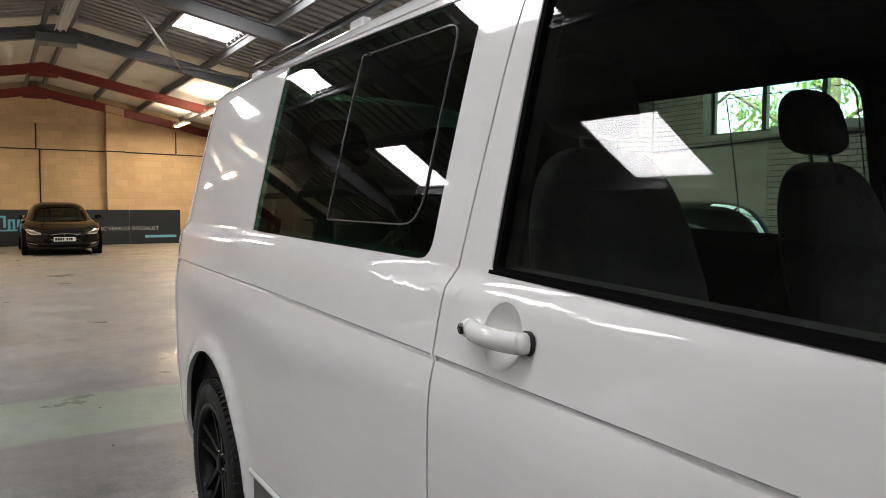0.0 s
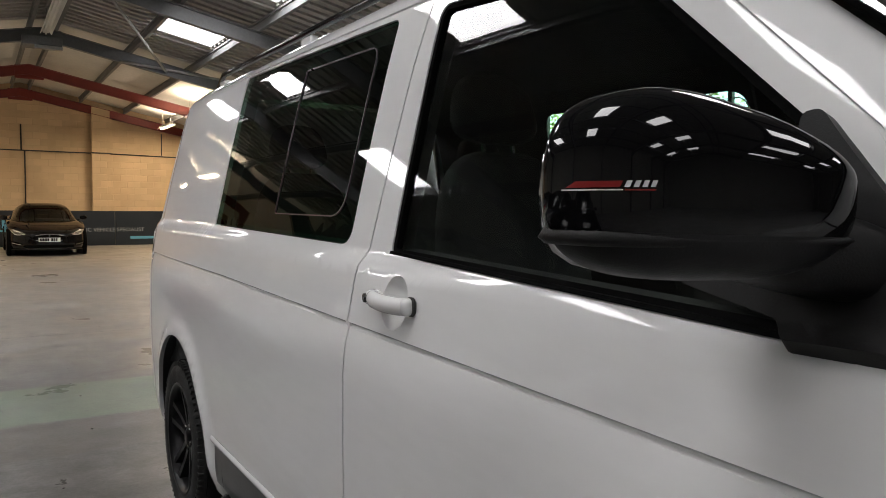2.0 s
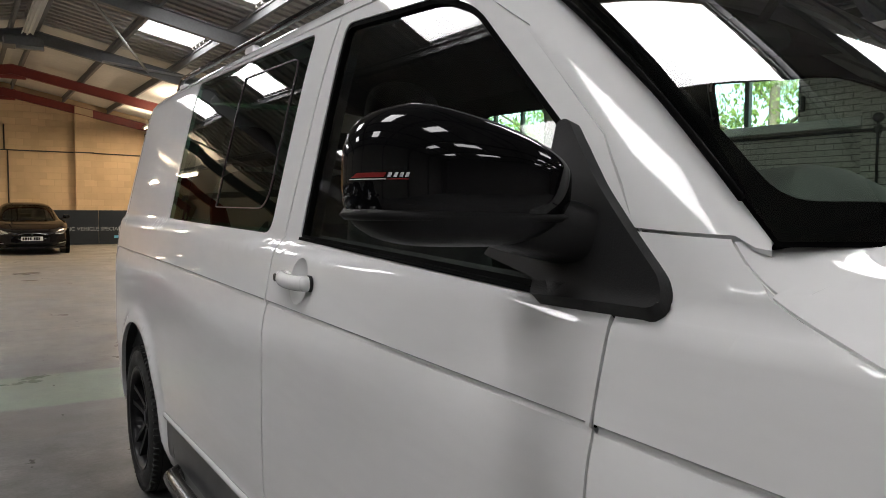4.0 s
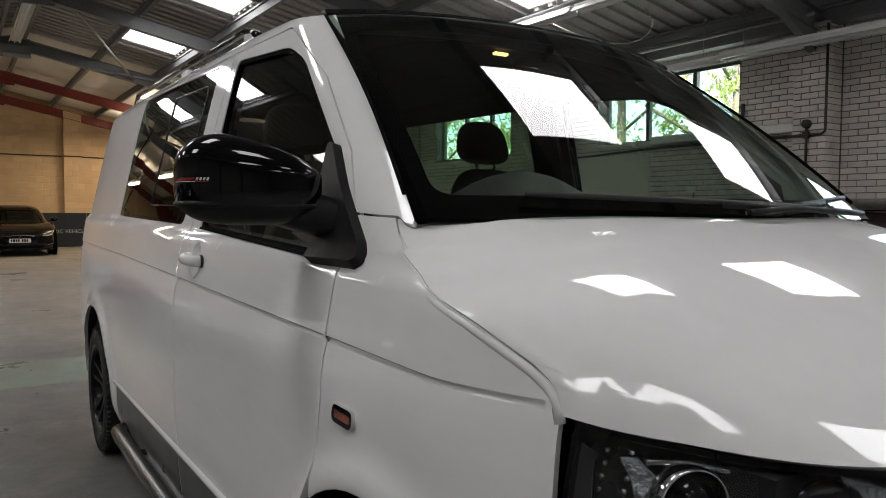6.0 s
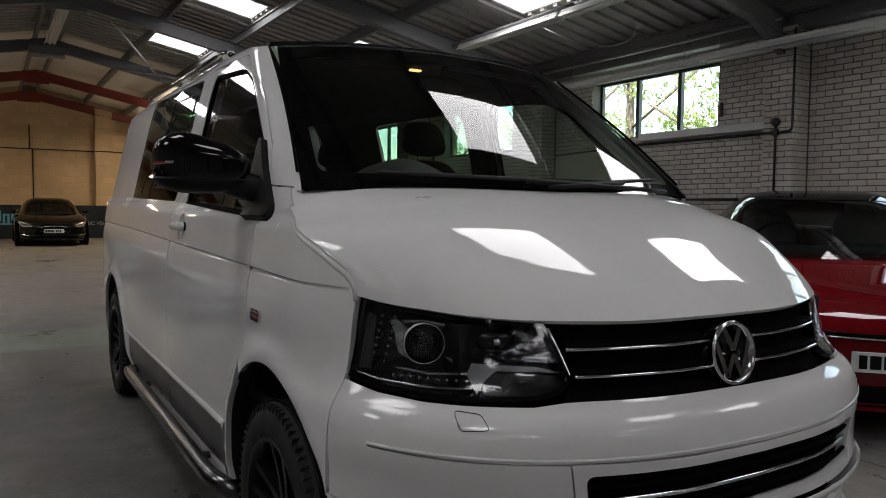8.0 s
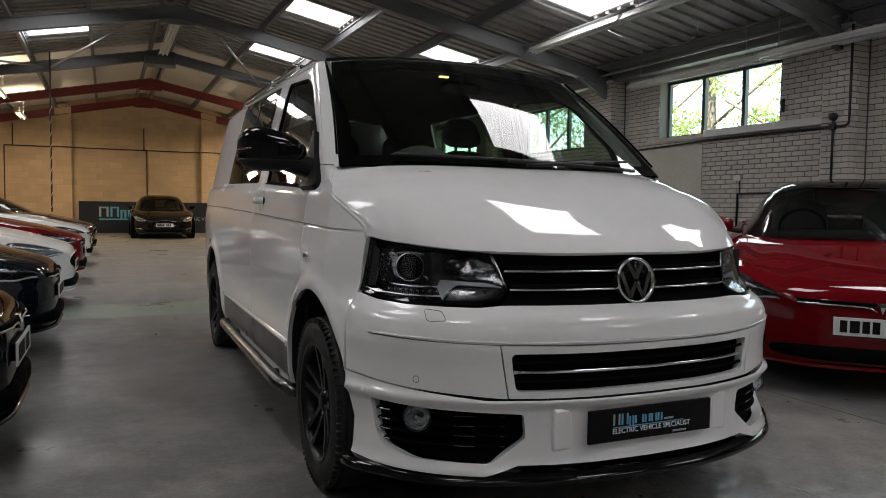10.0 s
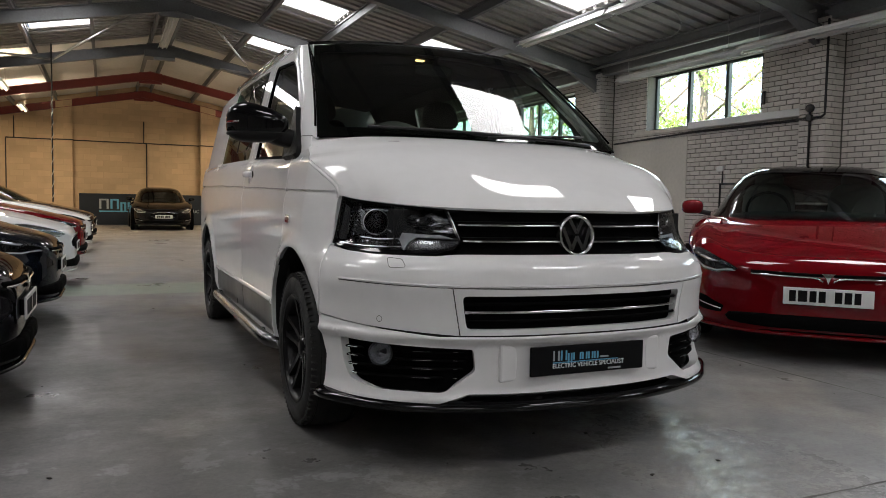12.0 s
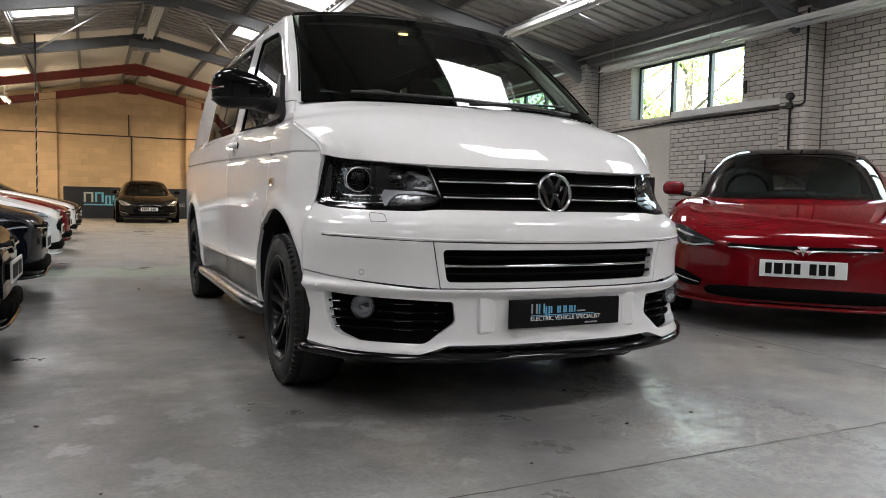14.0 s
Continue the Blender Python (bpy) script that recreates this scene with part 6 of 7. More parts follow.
panel("corner_trim", rounded([(0.32, 1.217), (0.56, 1.266), (0.45, 1.37), (0.416, 1.468), (0.38, 1.36)], 0.01), [], skin(-1), BLACK_PLASTIC, mir, "", 0.05, 0.01, True, 0.004)


def cap_front(x, z):
    """A place on the front of the cap."""
    q = MC + Vector((x, 0, z))
    e = 3.0
    r = max(0.0, 1 - abs(x / 0.140) ** e - abs(z / 0.104) ** e) ** (1 / e)
    return Vector((q.x, MC.y - 0.088 * r - x * 0.40, q.z))


BX = -0.139
panel("badge_bar", [(BX, -0.0005), (BX + 0.022, 0.0), (BX + 0.024, 0.0060), (BX + 0.002, 0.0058)], [], cap_front, RED_MARK, mir, "dark red slanted badge bar", 0.006, 0.0, False, 0.0016)
for k in range(4):
    x0 = BX + 0.0245 + 0.0058 * k
    panel("badge_bar", [(x0, 0.0), (x0 + 0.0036, 0.0), (x0 + 0.0054, 0.0062), (x0 + 0.0018, 0.0062)], [], cap_front, SIGN_WHITE, mir, "white slanted badge bar", 0.006, 0.0, False, 0.0016)
panel("badge_bar", [(BX - 0.0005, -0.0032), (BX + 0.024, -0.0032), (BX + 0.024, -0.0018), (BX - 0.0005, -0.0018)], [], cap_front, SIGN_WHITE, mir, "thin white badge line", 0.006, 0.0, False, 0.0016)
panel("badge_bar", [(BX + 0.025, -0.0032), (BX + 0.046, -0.0032), (BX + 0.046, -0.0018), (BX + 0.025, -0.0018)], [], cap_front, RED_MARK, mir, "thin red badge line", 0.006, 0.0, False, 0.0016)

# cabin
cab = thing("cabin_floor", "", "")
cab.parent = van
part("mat", bbox(-0.88, 0.88, -0.1, 3.9, 0.60, 0.64), LINING, cab)


def headlining(a, y):
    p = roof_fn(a * 0.93, y)
    return p - Vector((0, 0, 0.05))


panel("headlining", [(-1, 0.84), (1, 0.84), (1, 3.86), (-1, 3.86)], [], headlining, LINING, van, "", 0.2, 0.0, True)
for sgn, flip in SIDES:
    fn = skin(sgn)
    inner = lambda y, z, fn=fn, sgn=sgn: fn(y, z) - Vector((sgn * 0.05, 0, 0))  # noqa: E731
    trim = [(0.30, 0.62), (3.85, 0.62), (3.85, 1.935), (1.5, 1.925), (1.02, 1.885), (0.92, 1.85), (0.33, 1.42), (0.30, 1.20)]
    holes = [inset(d_win, 0.012), rounded([(1.625, 1.275), (1.625, 1.812), (2.80, 1.835), (2.80, 1.30)], [0.08, 0.10, 0.08, 0.08], 8)]
    panel("door_trim", trim, holes, inner, LINING, van, "", 0.15, 0.0, not flip)
    panel("pillar_trim", [(1.40, 1.15), (1.56, 1.15), (1.60, 1.86), (1.42, 1.86)], [], fn, DASH, van, "", 0.08, 0.03, flip, -0.035)
dash = thing("dashboard", "", "")
dash.parent = van


def dash_fn(a, t):
    prof = smooth_table([(0, 1.270), (0.4, 1.295), (0.72, 1.285), (0.85, 1.235), (1.0, 1.04)])
    py = smooth_table([(0, 0.02), (0.4, 0.20), (0.72, 0.40), (0.85, 0.46), (1.0, 0.50)])
    hood = 0.135 * math.exp(-((a + 0.46) / 0.28) ** 2) * smoothstep(0.25, 0.6, t) * (1 - smoothstep(0.75, 0.9, t))
    return Vector((a * 0.80, py(t) - 0.10 * (1 - a * a) * (1 - t), prof(t) + hood))


panel("top", [(-1, 0), (1, 0), (1, 1), (-1, 1)], [], dash_fn, DASH, dash, "", 0.06, 0.0)
part("front_face", bbox(-0.80, 0.80, 0.36, 0.49, 0.66, 1.03, 0.03), DASH, dash)
st = thing("steering_wheel", "", "")
st.parent = van
sm = pose(-0.40, 0.62, 1.15, -62, 0, 0)
part("rim", tube([tuple(sm @ Vector((0.19 * math.cos(t), 0.19 * math.sin(t), 0))) for t in [6.2832 * k / 36 for k in range(36)]], 0.016, 8, closed=True), BLACK_PLASTIC, st, smooth=True)
part("hub", superblob((0, 0, 0.02), (0.085, 0.075, 0.03), 2.6, 20, 10), BLACK_PLASTIC, st, smooth=True).matrix_basis = sm
for k in range(3):
    a = radians((0, 180, 270)[k])
    part("spoke", tube([tuple(sm @ Vector((0.05 * math.cos(a), 0.05 * math.sin(a), 0.015))), tuple(sm @ Vector((0.185 * math.cos(a), 0.185 * math.sin(a), 0)))], 0.014, 8), BLACK_PLASTIC, st)
part("column", tube([(-0.40, 0.62, 1.14), (-0.40, 0.40, 1.03)], 0.035, 10), BLACK_PLASTIC, st)


def seat(x, y, rest=True, w=0.24):
    s = thing("seat", "", "", pose(x, y, 0))
    s.parent = van
    part("cushion", superblob((0, 0, 0.92), (w, 0.26, 0.09), 3.4, 28, 12), SEAT_CLOTH, s, smooth=True)
    part("base", bbox(-w + 0.03, w - 0.03, -0.2, 0.22, 0.62, 0.86, 0.02), BLACK_PLASTIC, s)
    lean = lambda q: Vector((q.x * (1 - 0.18 * max(0, q.z) / 0.32), q.y + q.z * 0.26, q.z))  # noqa: E731
    part("backrest", superblob((0, 0.27, 1.20), (w, 0.075, 0.32), 3.4, 32, 16, lean), SEAT_CLOTH, s, smooth=True)
    hr = lambda q: Vector((q.x * (1 - 0.18 * q.z / 0.11), q.y + q.z * 0.2, q.z))  # noqa: E731
    part("headrest", superblob((0, 0.385, 1.64), (0.13, 0.055, 0.10), 3.0, 28, 14, hr), SEAT_CLOTH, s, smooth=True)
    for k in (-0.05, 0.05):
        part("headrest_post", tube([(k, 0.345, 1.48), (k, 0.37, 1.60)], 0.007, 6), CHROME, s)
    return s


seat(-0.46, 1.20)
seat(0.46, 1.23)
seat(-0.45, 2.75)
seat(0.08, 2.75)
seat(0.56, 2.75, w=0.2)
inner_mirror = thing("interior_mirror", "", "")
inner_mirror.parent = van
part("body", superblob((0, 0.66, 1.77), (0.12, 0.02, 0.035), 3, 20, 10), BLACK_PLASTIC, inner_mirror, smooth=True)
part("stem", tube([(0, 0.66, 1.79), (0, 0.62, 1.84)], 0.012, 8), BLACK_PLASTIC, inner_mirror)
cl = thing("cabin_lamp", "", "")
cl.parent = van
part("lens", bbox(-0.028, 0.028, 0.87, 0.89, 1.86, 1.87, 0.003), mat("lit_cabin_lamp", (1.0, 0.55, 0.22), 0.4, emit=0.7), cl, "lit amber interior lamp")

# ---------------------------------------------------------------- the other cars
c_top = smooth_table([(0.0, 0.575), (0.03, 0.640), (0.09, 0.680), (0.20, 0.716), (0.45, 0.780), (0.85, 0.862), (1.2, 0.925), (1.5, 0.955), (2.2, 0.985), (3.6, 1.030), (4.4, 1.085), (4.75, 1.095), (4.92, 1.02), (4.97, 0.90)])
c_half = smooth_table([(0.0, 0.30), (0.02, 0.40), (0.05, 0.485), (0.10, 0.575), (0.18, 0.670), (0.29, 0.760), (0.43, 0.840), (0.60, 0.900), (0.85, 0.945), (1.3, 0.968), (2.5, 0.972), (3.9, 0.982), (4.4, 0.945), (4.75, 0.85), (4.92, 0.72), (4.97, 0.5)])
c_low = smooth_table([(0.0, 0.215), (0.1, 0.185), (0.4, 0.175), (1.0, 0.18), (4.2, 0.19), (4.7, 0.26), (4.97, 0.36)])


def car_skin(y, f):
    """y from the nose back; f: 0 top middle, 1 shoulder, 2 sill, minus for the other flank."""
    sg, f = (1, f) if f >= 0 else (-1, -f)
    w, top, low = c_half(y), c_top(y), c_low(y)
    drop = 0.075 + 0.035 * smoothstep(0.1, 0.5, y) * (1 - smoothstep(1.0, 1.6, y))
    if f <= 1:
        k = f
        x = w * math.sin(k * math.pi / 2) ** 0.92 if k > 0 else 0.0
        z = top - drop * (1 - math.cos(k * math.pi / 2)) ** 1.25
        z += 0.030 * math.exp(-((k - 0.66) / 0.13) ** 2) * smoothstep(0.15, 0.6, y) * (1 - smoothstep(1.2, 1.7, y))
    else:
        k = f - 1
        z = (top - drop) + (low - top + drop) * k
        x = w * (1 + 0.018 * math.sin(k * math.pi) - 0.05 * k ** 4 - 0.012 * math.sin(2 * math.pi * k))
        x -= 0.02 * smoothstep(0.0, 0.12, k) * (1 - smoothstep(0.12, 0.3, k))
    return Vector((sg * x, y, z))


g_roof = smooth_table([(1.22, 0.925), (1.45, 1.040), (1.75, 1.190), (2.1, 1.335), (2.45, 1.415), (2.8, 1.440), (3.2, 1.425), (3.7, 1.345), (4.2, 1.215), (4.55, 1.112)])


def cabin_skin(y, f):
    """Glass house: f 0 top middle, 1 at the belt."""
    sg, f = (1, f) if f >= 0 else (-1, -f)
    base = c_top(y) - 0.05
    h = max(0.01, g_roof(y) - base)
    wb = 0.86 * smoothstep(0.9, 1.9, y) * (1 - 0.18 * smoothstep(3.6, 4.5, y)) + 0.80 * (1 - smoothstep(0.9, 1.9, y))
    k = f * math.pi / 2
    zf = max(0.0, math.cos(k)) ** 0.36
    x = wb * (math.sin(k) ** 0.45 if k > 0 else 0) * (1.0 - 0.27 * zf)
    bow = 0.17 * (1 - smoothstep(1.2, 2.6, y)) * (f ** 2)
    return Vector((sg * x, y + bow, base + h * zf))


def nose_y(x):
    """How far back the nose lies at x across."""
    lo, hi = 0.0, 1.2
    for _ in range(30):
        mid = (lo + hi) / 2
        lo, hi = (mid, hi) if c_half(mid) < x else (lo, mid)
    return lo


def loft(bm, fn, ys, fs):
    grid = [[bm.verts.new(fn(y, f)) for f in fs] for y in ys]
    for a, b in zip(grid, grid[1:]):
        for k in range(len(fs) - 1):
            bm.faces.new((a[k], b[k], b[k + 1], a[k + 1]))
    return grid


def saloon(colour, label, m, facelift=True, plate=True, cloth=SEAT_CLOTH):
    """A low five-door electric saloon."""
    car = thing("saloon_car", label, "car", m, "parked saloon cars")
    bm = bmesh.new()
    fs = [k / 12 for k in range(-24, 25)]
    ys = [0, 0.008, 0.02, 0.035, 0.055, 0.08, 0.11, 0.15, 0.2, 0.26, 0.33, 0.42, 0.52, 0.65, 0.8, 0.95, 1.1, 1.3, 1.5, 1.9, 2.4, 2.9, 3.4, 3.8, 4.1, 4.35, 4.55, 4.7, 4.82, 4.9, 4.95, 4.97]
    grid = loft(bm, car_skin, ys, fs)
    bm.faces.new(grid[0])
    bm.faces.new(grid[-1][::-1])
    bmesh.ops.recalc_face_normals(bm, faces=bm.faces)
    part("body", bm, colour, car, smooth=True)
    bm = bmesh.new()
    grid = loft(bm, cabin_skin, [1.22 + 3.33 * k / 26 for k in range(27)], [k / 10 for k in range(-10, 11)])
    bmesh.ops.recalc_face_normals(bm, faces=bm.faces)
    g = part("glasshouse", bm, CAR_GLASS, car, "dark tinted glass", smooth=True)
    panel("roof_panel", [(2.15, -0.62), (4.1, -0.62), (4.1, 0.62), (2.15, 0.62)], [], cabin_skin, BLACK_GLOSS, car, "gloss black roof", 0.16, 0.0, True, 0.004)
    for sg in (-1, 1):
        pil = [(1.24, sg * 0.86), (1.9, sg * 0.70), (2.5, sg * 0.55), (3.4, sg * 0.55), (4.3, sg * 0.7), (4.3, sg * 0.80), (3.4, sg * 0.64), (2.5, sg * 0.64), (1.9, sg * 0.79), (1.24, sg * 0.97)]
        panel("pillar", pil, [], cabin_skin, colour, car, "", 0.12, 0.0, sg > 0, 0.006)
    part("cabin_tub", bbox(-0.72, 0.72, 1.7, 4.2, 0.75, 0.94, 0.05), LINING, car)
    part("dashboard", superblob((0, 1.72, 0.93), (0.70, 0.22, 0.07), 3, 28, 10), DASH, car, smooth=True)
    for x in (-0.38, 0.38):
        s = thing("car_seat", "", "")
        s.parent = car
        part("backrest", superblob((x, 2.65, 1.02), (0.24, 0.08, 0.26), 3, 20, 10, lambda q: Vector((q.x, q.y + q.z * 0.3, q.z))), cloth, s, smooth=True)
        part("headrest", superblob((x, 2.75, 1.30), (0.13, 0.05, 0.09), 3, 20, 10), cloth, s, smooth=True)
    sw = thing("steering_wheel", "", "")
    sw.parent = car
    q = pose(-0.38, 2.02, 1.0, -65, 0, 0)
    part("rim", tube([tuple(q @ Vector((0.18 * math.cos(t), 0.18 * math.sin(t), 0))) for t in [6.2832 * k / 28 for k in range(28)]], 0.014, 6, closed=True), BLACK_PLASTIC, sw, smooth=True)
    for sg in (-1, 1):
        hl = thing("headlamp", "", "")
        hl.parent = car
        poly = [(0.072, 0.985), (0.12, 0.90), (0.20, 0.83), (0.32, 0.79), (0.45, 0.80), (0.55, 0.87), (0.57, 0.96), (0.51, 1.09), (0.37, 1.18), (0.22, 1.17), (0.12, 1.09)]
        poly = [(a, sg * b) for a, b in poly]
        fl = sg < 0
        poly_r = rounded(poly, 0.03, 3)
        panel("housing", poly_r, [], car_skin, LAMP_DARK if facelift else LENS_GREY, hl, "", 0.05, 0.0, True, 0.002)
        panel("light_strip", [(a, sg * b) for a, b in ((0.09, 1.045), (0.22, 1.15), (0.36, 1.16), (0.495, 1.075), (0.545, 0.95), (0.52, 0.88), (0.50, 0.89), (0.52, 0.95), (0.475, 1.055), (0.35, 1.13), (0.22, 1.125), (0.11, 1.03))], [], car_skin, PLATE_WHITE, hl, "white light signature strip", 0.05, 0.0, True, 0.005)
        panel("projector", rounded([(a, sg * b) for a, b in ((0.20, 0.95), (0.34, 0.90), (0.40, 0.97), (0.24, 1.03))], 0.03, 3), [], car_skin, LENS_GREY if facelift else CHROME, hl, "", 0.04, 0.0, True, 0.004)
        gl = panel("lens", poly_r, [], car_skin, LAMP_GLASS, hl, "", 0.06, 0.0, True, 0.010)
        gl.visible_shadow = False
        intake = rounded([(a, sg * b) for a, b in ((0.13, 1.64), (0.26, 1.55), (0.46, 1.52), (0.50, 1.66), (0.30, 1.76), (0.15, 1.76))], 0.02, 3)
        panel("side_intake", intake, [], car_skin, GRILLE_BLACK, car, "", 0.05, 0.0, True, 0.003)
        pts = [tuple(car_skin(0.15 + 0.33 * k / 6, sg * (1.70 - 0.014 * k)) + Vector((0, -0.008, 0))) for k in range(7)]
        part("intake_trim", tube(pts, 0.006 if facelift else 0.012, 6), CHROME, car, smooth=True)
        mr = thing("door_mirror", "", "")
        mr.parent = car
        part("cap", superblob((sg * 1.02, 1.86, 1.025), (0.095, 0.075, 0.065), 3, 24, 12, lambda q, sg=sg: Vector((q.x, q.y + abs(q.x) * 0.3 + (0 if q.y < 0 else -q.y * 0.5), q.z))), colour, mr, smooth=True)
        part("stalk", tube([(sg * 0.86, 1.90, 0.965), (sg * 0.97, 1.89, 0.985)], 0.022, 8), BLACK_PLASTIC, mr, smooth=True)
        part("glass", superblob((sg * 1.02, 1.912, 1.025), (0.082, 0.006, 0.052), 3, 20, 8), CHROME, mr, smooth=True)
    nose = [car_skin(0.012, f / 10) for f in range(-10, 11)]
    if facelift:
        for sg in (-1, 1):
            pts = [(sg * 0.030, -0.014, 0.548), (sg * 0.06, -0.012, 0.566)] + [(sg * x, nose_y(x) - 0.010, 0.570 + 0.02 * x) for x in (0.10, 0.16, 0.22, 0.28, 0.34, 0.40, 0.46)]
            part("nose_trim", tube(pts, 0.0065, 6), CHROME, car, "chrome brow strip", smooth=True)
            pts = [(sg * x, nose_y(x) + 0.002, 0.585 + 0.02 * x) for x in (0.03, 0.10, 0.16, 0.22, 0.28, 0.34, 0.40, 0.46)]
            part("nose_gap", tube(pts, 0.012, 6), GRILLE_BLACK, car, smooth=True)
    else:
        bm = superblob((0, 0.03, 0.50), (0.40, 0.045, 0.095), 2.6, 40, 10)
        part("nose_cone", bm, GRILLE_BLACK, car, "gloss black oval nose panel", smooth=True)
        part("nose_trim", tube([(0.40 * math.cos(t), -0.012 + 0.05 * abs(math.cos(t)) ** 3, 0.50 + 0.095 * math.sin(t)) for t in [6.2832 * k / 40 for k in range(40)]], 0.010, 6, closed=True), CHROME, car, smooth=True)
    bm = bmesh.new()
    vs = [bm.verts.new(c) for c in ((-0.040, -0.012, 0.600), (0.040, -0.012, 0.600), (0.014, -0.016, 0.575), (0.0, -0.016, 0.532), (-0.014, -0.016, 0.575))]
    f = bm.faces.new(vs)
    r = bmesh.ops.extrude_face_region(bm, geom=[f])
    for e in r["geom"]:
        if isinstance(e, bmesh.types.BMVert):
            e.co.y += 0.02
    bmesh.ops.recalc_face_normals(bm, faces=bm.faces)
    part("emblem", bm, CHROME, car, "small chrome wedge emblem")
    part("lower_intake", superblob((0, 0.0, 0.275), (0.62, 0.03, 0.045), 4, 60, 8, lambda q: Vector((q.x, q.y + nose_y(abs(q.x)), q.z))), GRILLE_BLACK, car, "dark lower intake", smooth=True)
    rows_ = []
    bm = bmesh.new()
    for k in range(33):
        x = -0.86 + 1.72 * k / 32
        y = nose_y(min(0.86, abs(x))) - 0.022
        rows_.append([bm.verts.new((x, y + a, b)) for a, b in ((0.12, 0.205), (0.015, 0.205), (0.0, 0.198), (0.0, 0.188), (0.015, 0.180), (0.12, 0.175))])
    for a, b in zip(rows_, rows_[1:]):
        for k in range(5):
            bm.faces.new((a[k], a[k + 1], b[k + 1], b[k]))
    bmesh.ops.recalc_face_normals(bm, faces=bm.faces)
    part("front_lip", bm, colour, car, smooth=True)
    if plate:
        pl = thing("number_plate", "", "")
        pl.parent = car
        part("board", bbox(-0.26, 0.26, -0.030, -0.020, 0.395, 0.506, 0.003), PLATE_WHITE, pl, "white number plate with black bars")
        for x0, x1 in ((-0.225, -0.185), (-0.172, -0.118), (-0.105, -0.065), (-0.052, -0.012), (0.040, 0.082), (0.095, 0.137), (0.150, 0.188)):
            part("bar", bbox(x0, x1, -0.0325, -0.030, 0.415, 0.488), PLATE_BLACK, pl)
        part("bracket", bbox(-0.20, 0.20, -0.021, 0.03, 0.41, 0.49, 0.004), BLACK_PLASTIC, pl)
    for sg in (-1, 1):
        for yc in (0.98, 3.94):
            bm = bmesh.new()
            x = car_skin(yc, 1.6).x
            lathe(bm, [(0.385, sg * (x - 0.10)), (0.385, sg * (x + 0.004)), (0.36, sg * (x + 0.004)), (0.34, sg * (x - 0.02)), (0.001, sg * (x - 0.03))], 40, "x", pose(0, yc, 0.34))
            part("arch_liner", bm, GRILLE_BLACK, car, smooth=False)
            w = thing("wheel", "", "", pose(sg * (x - 0.10), yc, 0.34))
            w.parent = car
            bm = bmesh.new()
            lathe(bm, [(0.25, -0.112), (0.30, -0.118), (0.33, -0.10), (0.338, -0.06), (0.338, 0.06), (0.33, 0.10), (0.30, 0.118), (0.25, 0.112)], 44, "x")
            part("tyre", bm, TYRE, w, smooth=True)
            for k in range(5):
                q = pose(0, 0, 0, 72 * k, 0, 0)
                bm = bmesh.new()
                box(bm, sg * 0.095, sg * 0.07, -0.03, 0.03, 0.03, 0.25, q)
                bmesh.ops.recalc_face_normals(bm, faces=bm.faces)
                part("spoke", bm, DARK_CHROME, w)
            bm = bmesh.new()
            lathe(bm, [(0.25, sg * 0.11), (0.235, sg * 0.09), (0.235, -sg * 0.1)], 40, "x")
            part("rim", bm, DARK_CHROME, w, smooth=True)
    return car


def car_paint(name, colour):
    return mat(name, colour, 0.6, var=0.05, scale=3, coat=0.8, spec=0.0)


RED_PAINT = car_paint("red_car_paint", (0.135, 0.003, 0.006))
BLACK_PAINT = car_paint("black_car_paint", (0.006, 0.006, 0.007))
GREY_PAINT = car_paint("dark_navy_car_paint", (0.005, 0.007, 0.012))
WHITE2 = car_paint("pearl_white_car_paint", (0.70, 0.70, 0.68))
BLUE_PAINT = car_paint("blue_car_paint", (0.012, 0.05, 0.28))
BROWN_PAINT = car_paint("brown_car_paint", (0.06, 0.035, 0.022))
saloon(RED_PAINT, "glossy red electric saloon with black glass roof, parked at an angle", pose(2.50, 0.0, 0, 0, 0, -47.9), cloth=PALE_SEAT)
saloon(BLUE_PAINT, "blue electric saloon parked behind the van", pose(2.3, 3.6, 0, 0, 0, -47.9))
saloon(BLACK_PAINT, "black electric saloon parked before the sign boards", pose(-0.26, 22.25, 0, 0, 0, 0), facelift=False)
for i, (y, paint, lab, fl) in enumerate(((1.1, BLACK_PAINT, "black electric saloon, nose to the aisle", True), (3.75, GREY_PAINT, "dark navy electric saloon, nose to the aisle", True), (6.4, WHITE2, "white electric saloon, nose to the aisle", False), (9.1, RED_PAINT, "red electric saloon, nose to the aisle", True), (12.2, WHITE2, "pearl white electric saloon, nose to the aisle", True), (15.4, BROWN_PAINT, "dark brown electric saloon, nose to the aisle", False))):
    saloon(paint, lab, pose(-2.12, y, 0, 0, 0, 90), facelift=fl)

# ---------------------------------------------------------------- bricks of the side wall
BW, BH, BJ = 0.225, 0.075, 0.011


def brick_mesh():
    bm = bmesh.new()
    box(bm, -0.011, 0.0125, BJ / 2, BW - BJ / 2, BJ / 2, BH - BJ / 2)
    bmesh.ops.bevel(bm, geom=[e for e in bm.edges if all(v.co.x < 0 for v in e.verts)], offset=0.003, segments=1, affect="EDGES")
    bmesh.ops.recalc_face_normals(bm, faces=bm.faces)
    me = bpy.data.meshes.new("brick")
    bm.to_mesh(me)
    bm.free()
    me.materials.append(BRICK)
    return me


SOLID = []
for v0, v1 in WINDOWS:
    SOLID.append((v0, v1, Z0, Z1))
SOLID.append((6.52, 8.55, 0, 2.25))
PIERS = [(3.6, 4.03), (8.56, 9.0), (-1.4, -0.97), (13.15, 13.6)]
for v0, v1 in PIERS:
    SOLID.append((v0, v1, 0, 4.0))


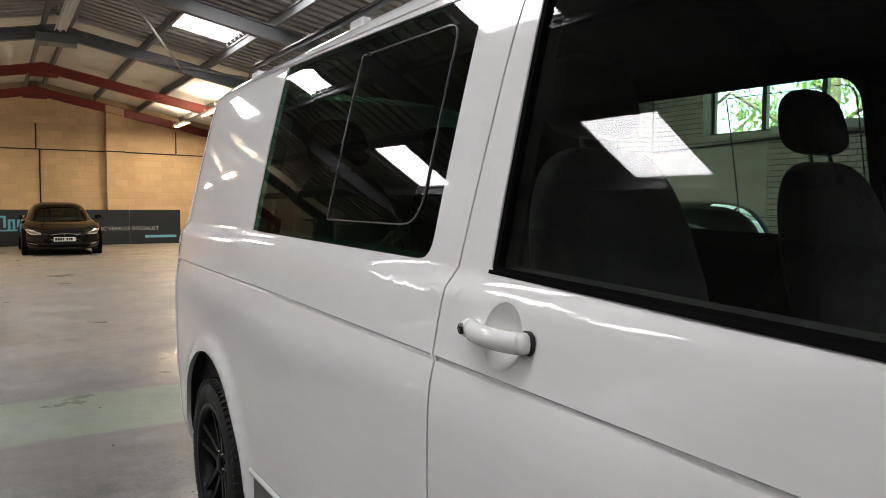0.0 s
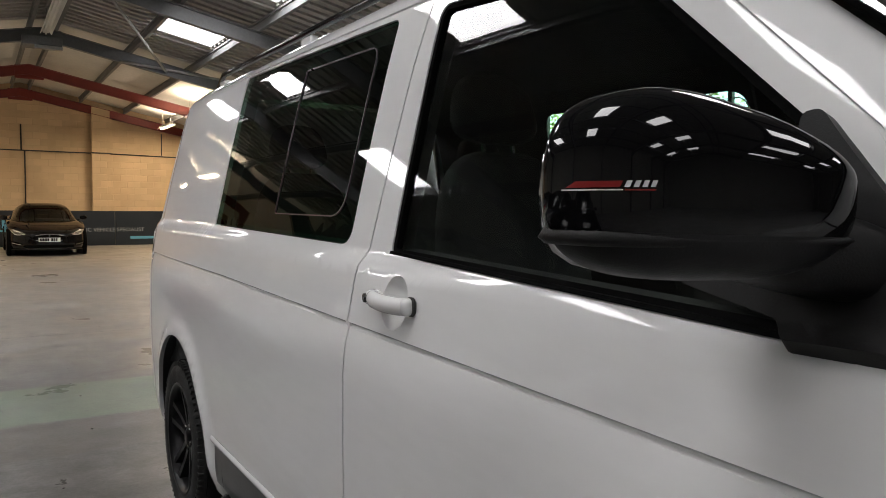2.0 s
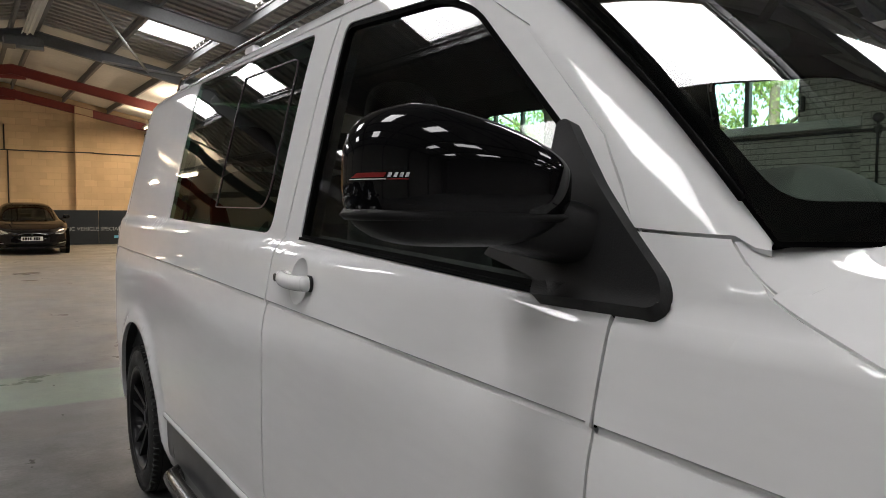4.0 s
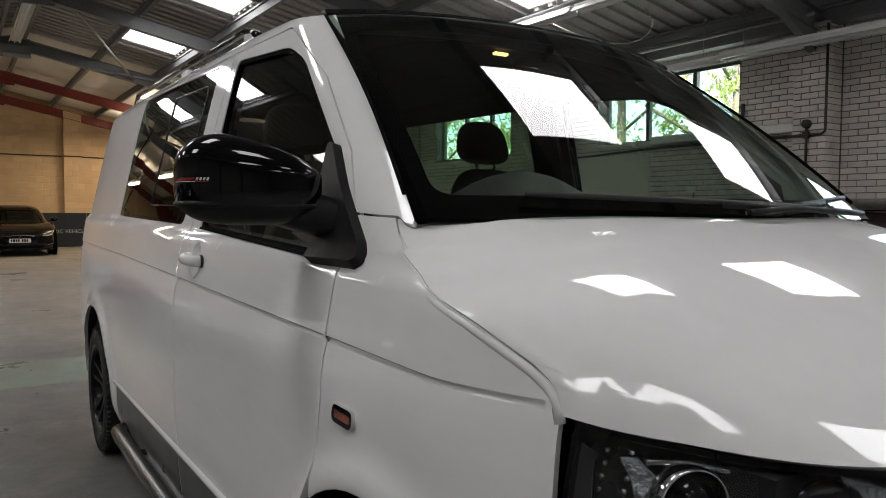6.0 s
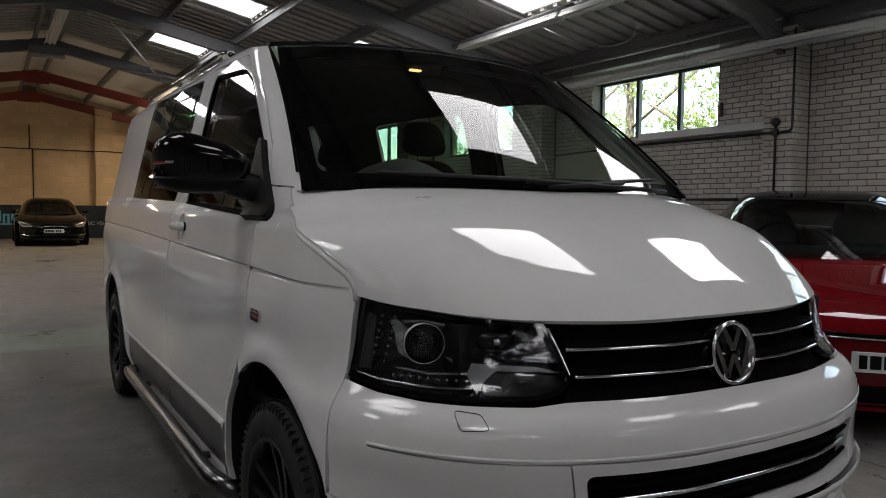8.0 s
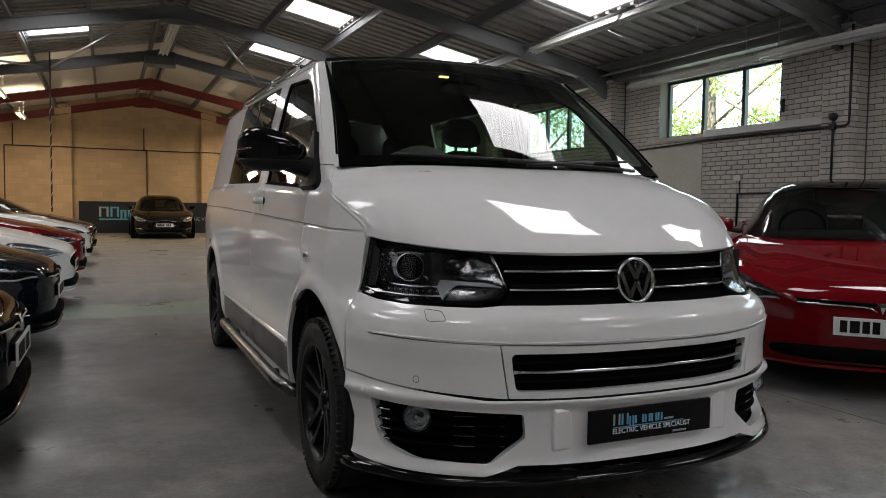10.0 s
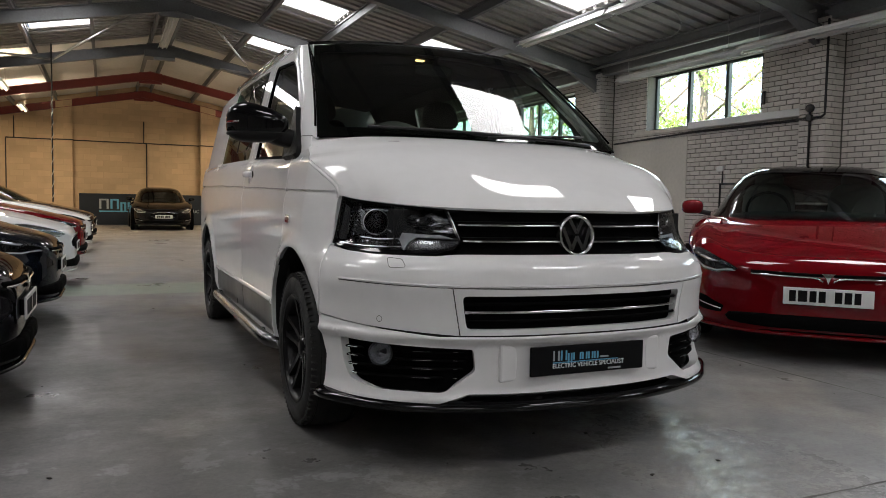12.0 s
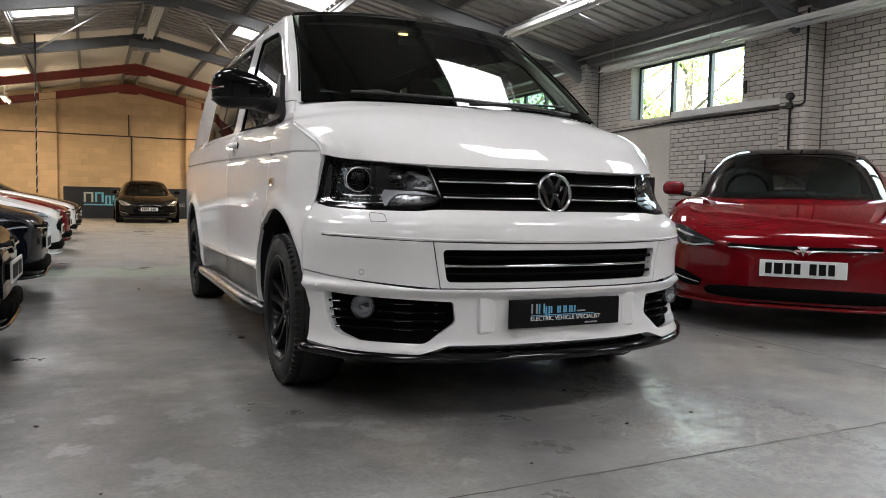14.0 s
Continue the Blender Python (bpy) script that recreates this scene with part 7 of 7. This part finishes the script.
def pieces(v_from, v_to, z_to):
    """Running bond, whole and cut bricks: start, end and height of each."""
    row = 0
    z = 0.0
    while z < z_to:
        v = v_from - (BW / 2 if row % 2 else 0)
        while v < v_to:
            spans = [(max(v, v_from), min(v + BW, v_to))]
            for a, b, za, zb in SOLID:
                if z + BH * 0.6 > za and z + BH * 0.4 < zb:
                    spans = [q for s in spans for q in ((s[0], min(s[1], a)), (max(s[0], b), s[1])) if q[1] - q[0] > 0.03]
            for s in spans:
                yield s[0], s[1], z
            v += BW
        row += 1
        z += BH


me_b = brick_mesh()
verts, faces = [], []
count = 0
rnd = random.Random(5)


def add_brick(m, length):
    i = len(verts)
    d = rnd.uniform(-0.002, 0.002)
    a, b, c0, c1 = BJ / 2, length - BJ / 2, BJ / 2, BH - BJ / 2
    e = 0.003
    for x, y, z in ((0.0125, a, c0), (0.0125, b, c0), (0.0125, b, c1), (0.0125, a, c1), (-0.008 + d, a, c0), (-0.008 + d, b, c0), (-0.008 + d, b, c1), (-0.008 + d, a, c1), (-0.011 + d, a + e, c0 + e), (-0.011 + d, b - e, c0 + e), (-0.011 + d, b - e, c1 - e), (-0.011 + d, a + e, c1 - e)):
        verts.append(tuple(m @ Vector((x, y, z))))
    for q in ((0, 4, 5, 1), (1, 5, 6, 2), (2, 6, 7, 3), (3, 7, 4, 0), (4, 8, 9, 5), (5, 9, 10, 6), (6, 10, 11, 7), (7, 11, 8, 4), (8, 11, 10, 9)):
        faces.append(tuple(i + k for k in q))


for a, b, z in pieces(-2.0, 13.2, 3.84):
    m = pose(WALL_R + 0.011, a, z)
    if abs(b - a - BW) < 1e-4 and 4.04 < a < 6.3 and 1.3 < z < 3.8 and count < 230:
        ob = new("brick", me_b)
        ob.parent = wall_right
        ob.matrix_basis = m
        count += 1
    else:
        add_brick(m, b - a)
# piers: a face towards the hall and two cheeks
for v0, v1 in PIERS:
    pier = thing("brick_pier", "pale grey painted brick pier under a roof frame", "pier", RB, "brick piers", "structure")
    bm = bmesh.new()
    box(bm, FR + 0.012, WALL_R + 0.005, v0 + 0.012, v1 - 0.012, 0, 3.6)
    part("core", bm, MORTAR, pier)
    wall_verts, wall_faces = verts, faces
    verts, faces = [], []
    row, z = 0, 0.0
    while z < 3.55:
        w = v1 - v0
        cuts = [0, w / 2, w] if row % 2 else [0, w / 4, w * 0.75, w]
        for a, b in zip(cuts, cuts[1:]):
            add_brick(pose(FR + 0.011, v0 + a, z), b - a)
        d = WALL_R - FR - 0.014
        cuts = [0.0125, d / 2, d] if row % 2 else [0.0125, d / 3, d]
        for a, b in zip(cuts, cuts[1:]):
            add_brick(Matrix.Translation((FR + b, v0 + 0.011, z)) @ pose(0, 0, 0, 0, 0, 90), b - a)
            add_brick(Matrix.Translation((FR + a, v1 - 0.011, z)) @ pose(0, 0, 0, 0, 0, -90), b - a)
        row += 1
        z += BH
    me = bpy.data.meshes.new("bricks")
    me.from_pydata(verts, [], faces)
    me.materials.append(BRICK_J)
    ob = new("bricks", me)
    ob.parent = pier
    ob["kind"] = "stuff"
    verts, faces = wall_verts, wall_faces
me = bpy.data.meshes.new("bricks")
me.from_pydata(verts, [], faces)
me.materials.append(BRICK_J)
ob = new("bricks", me)
ob.parent = wall_right
ob["kind"] = "stuff"
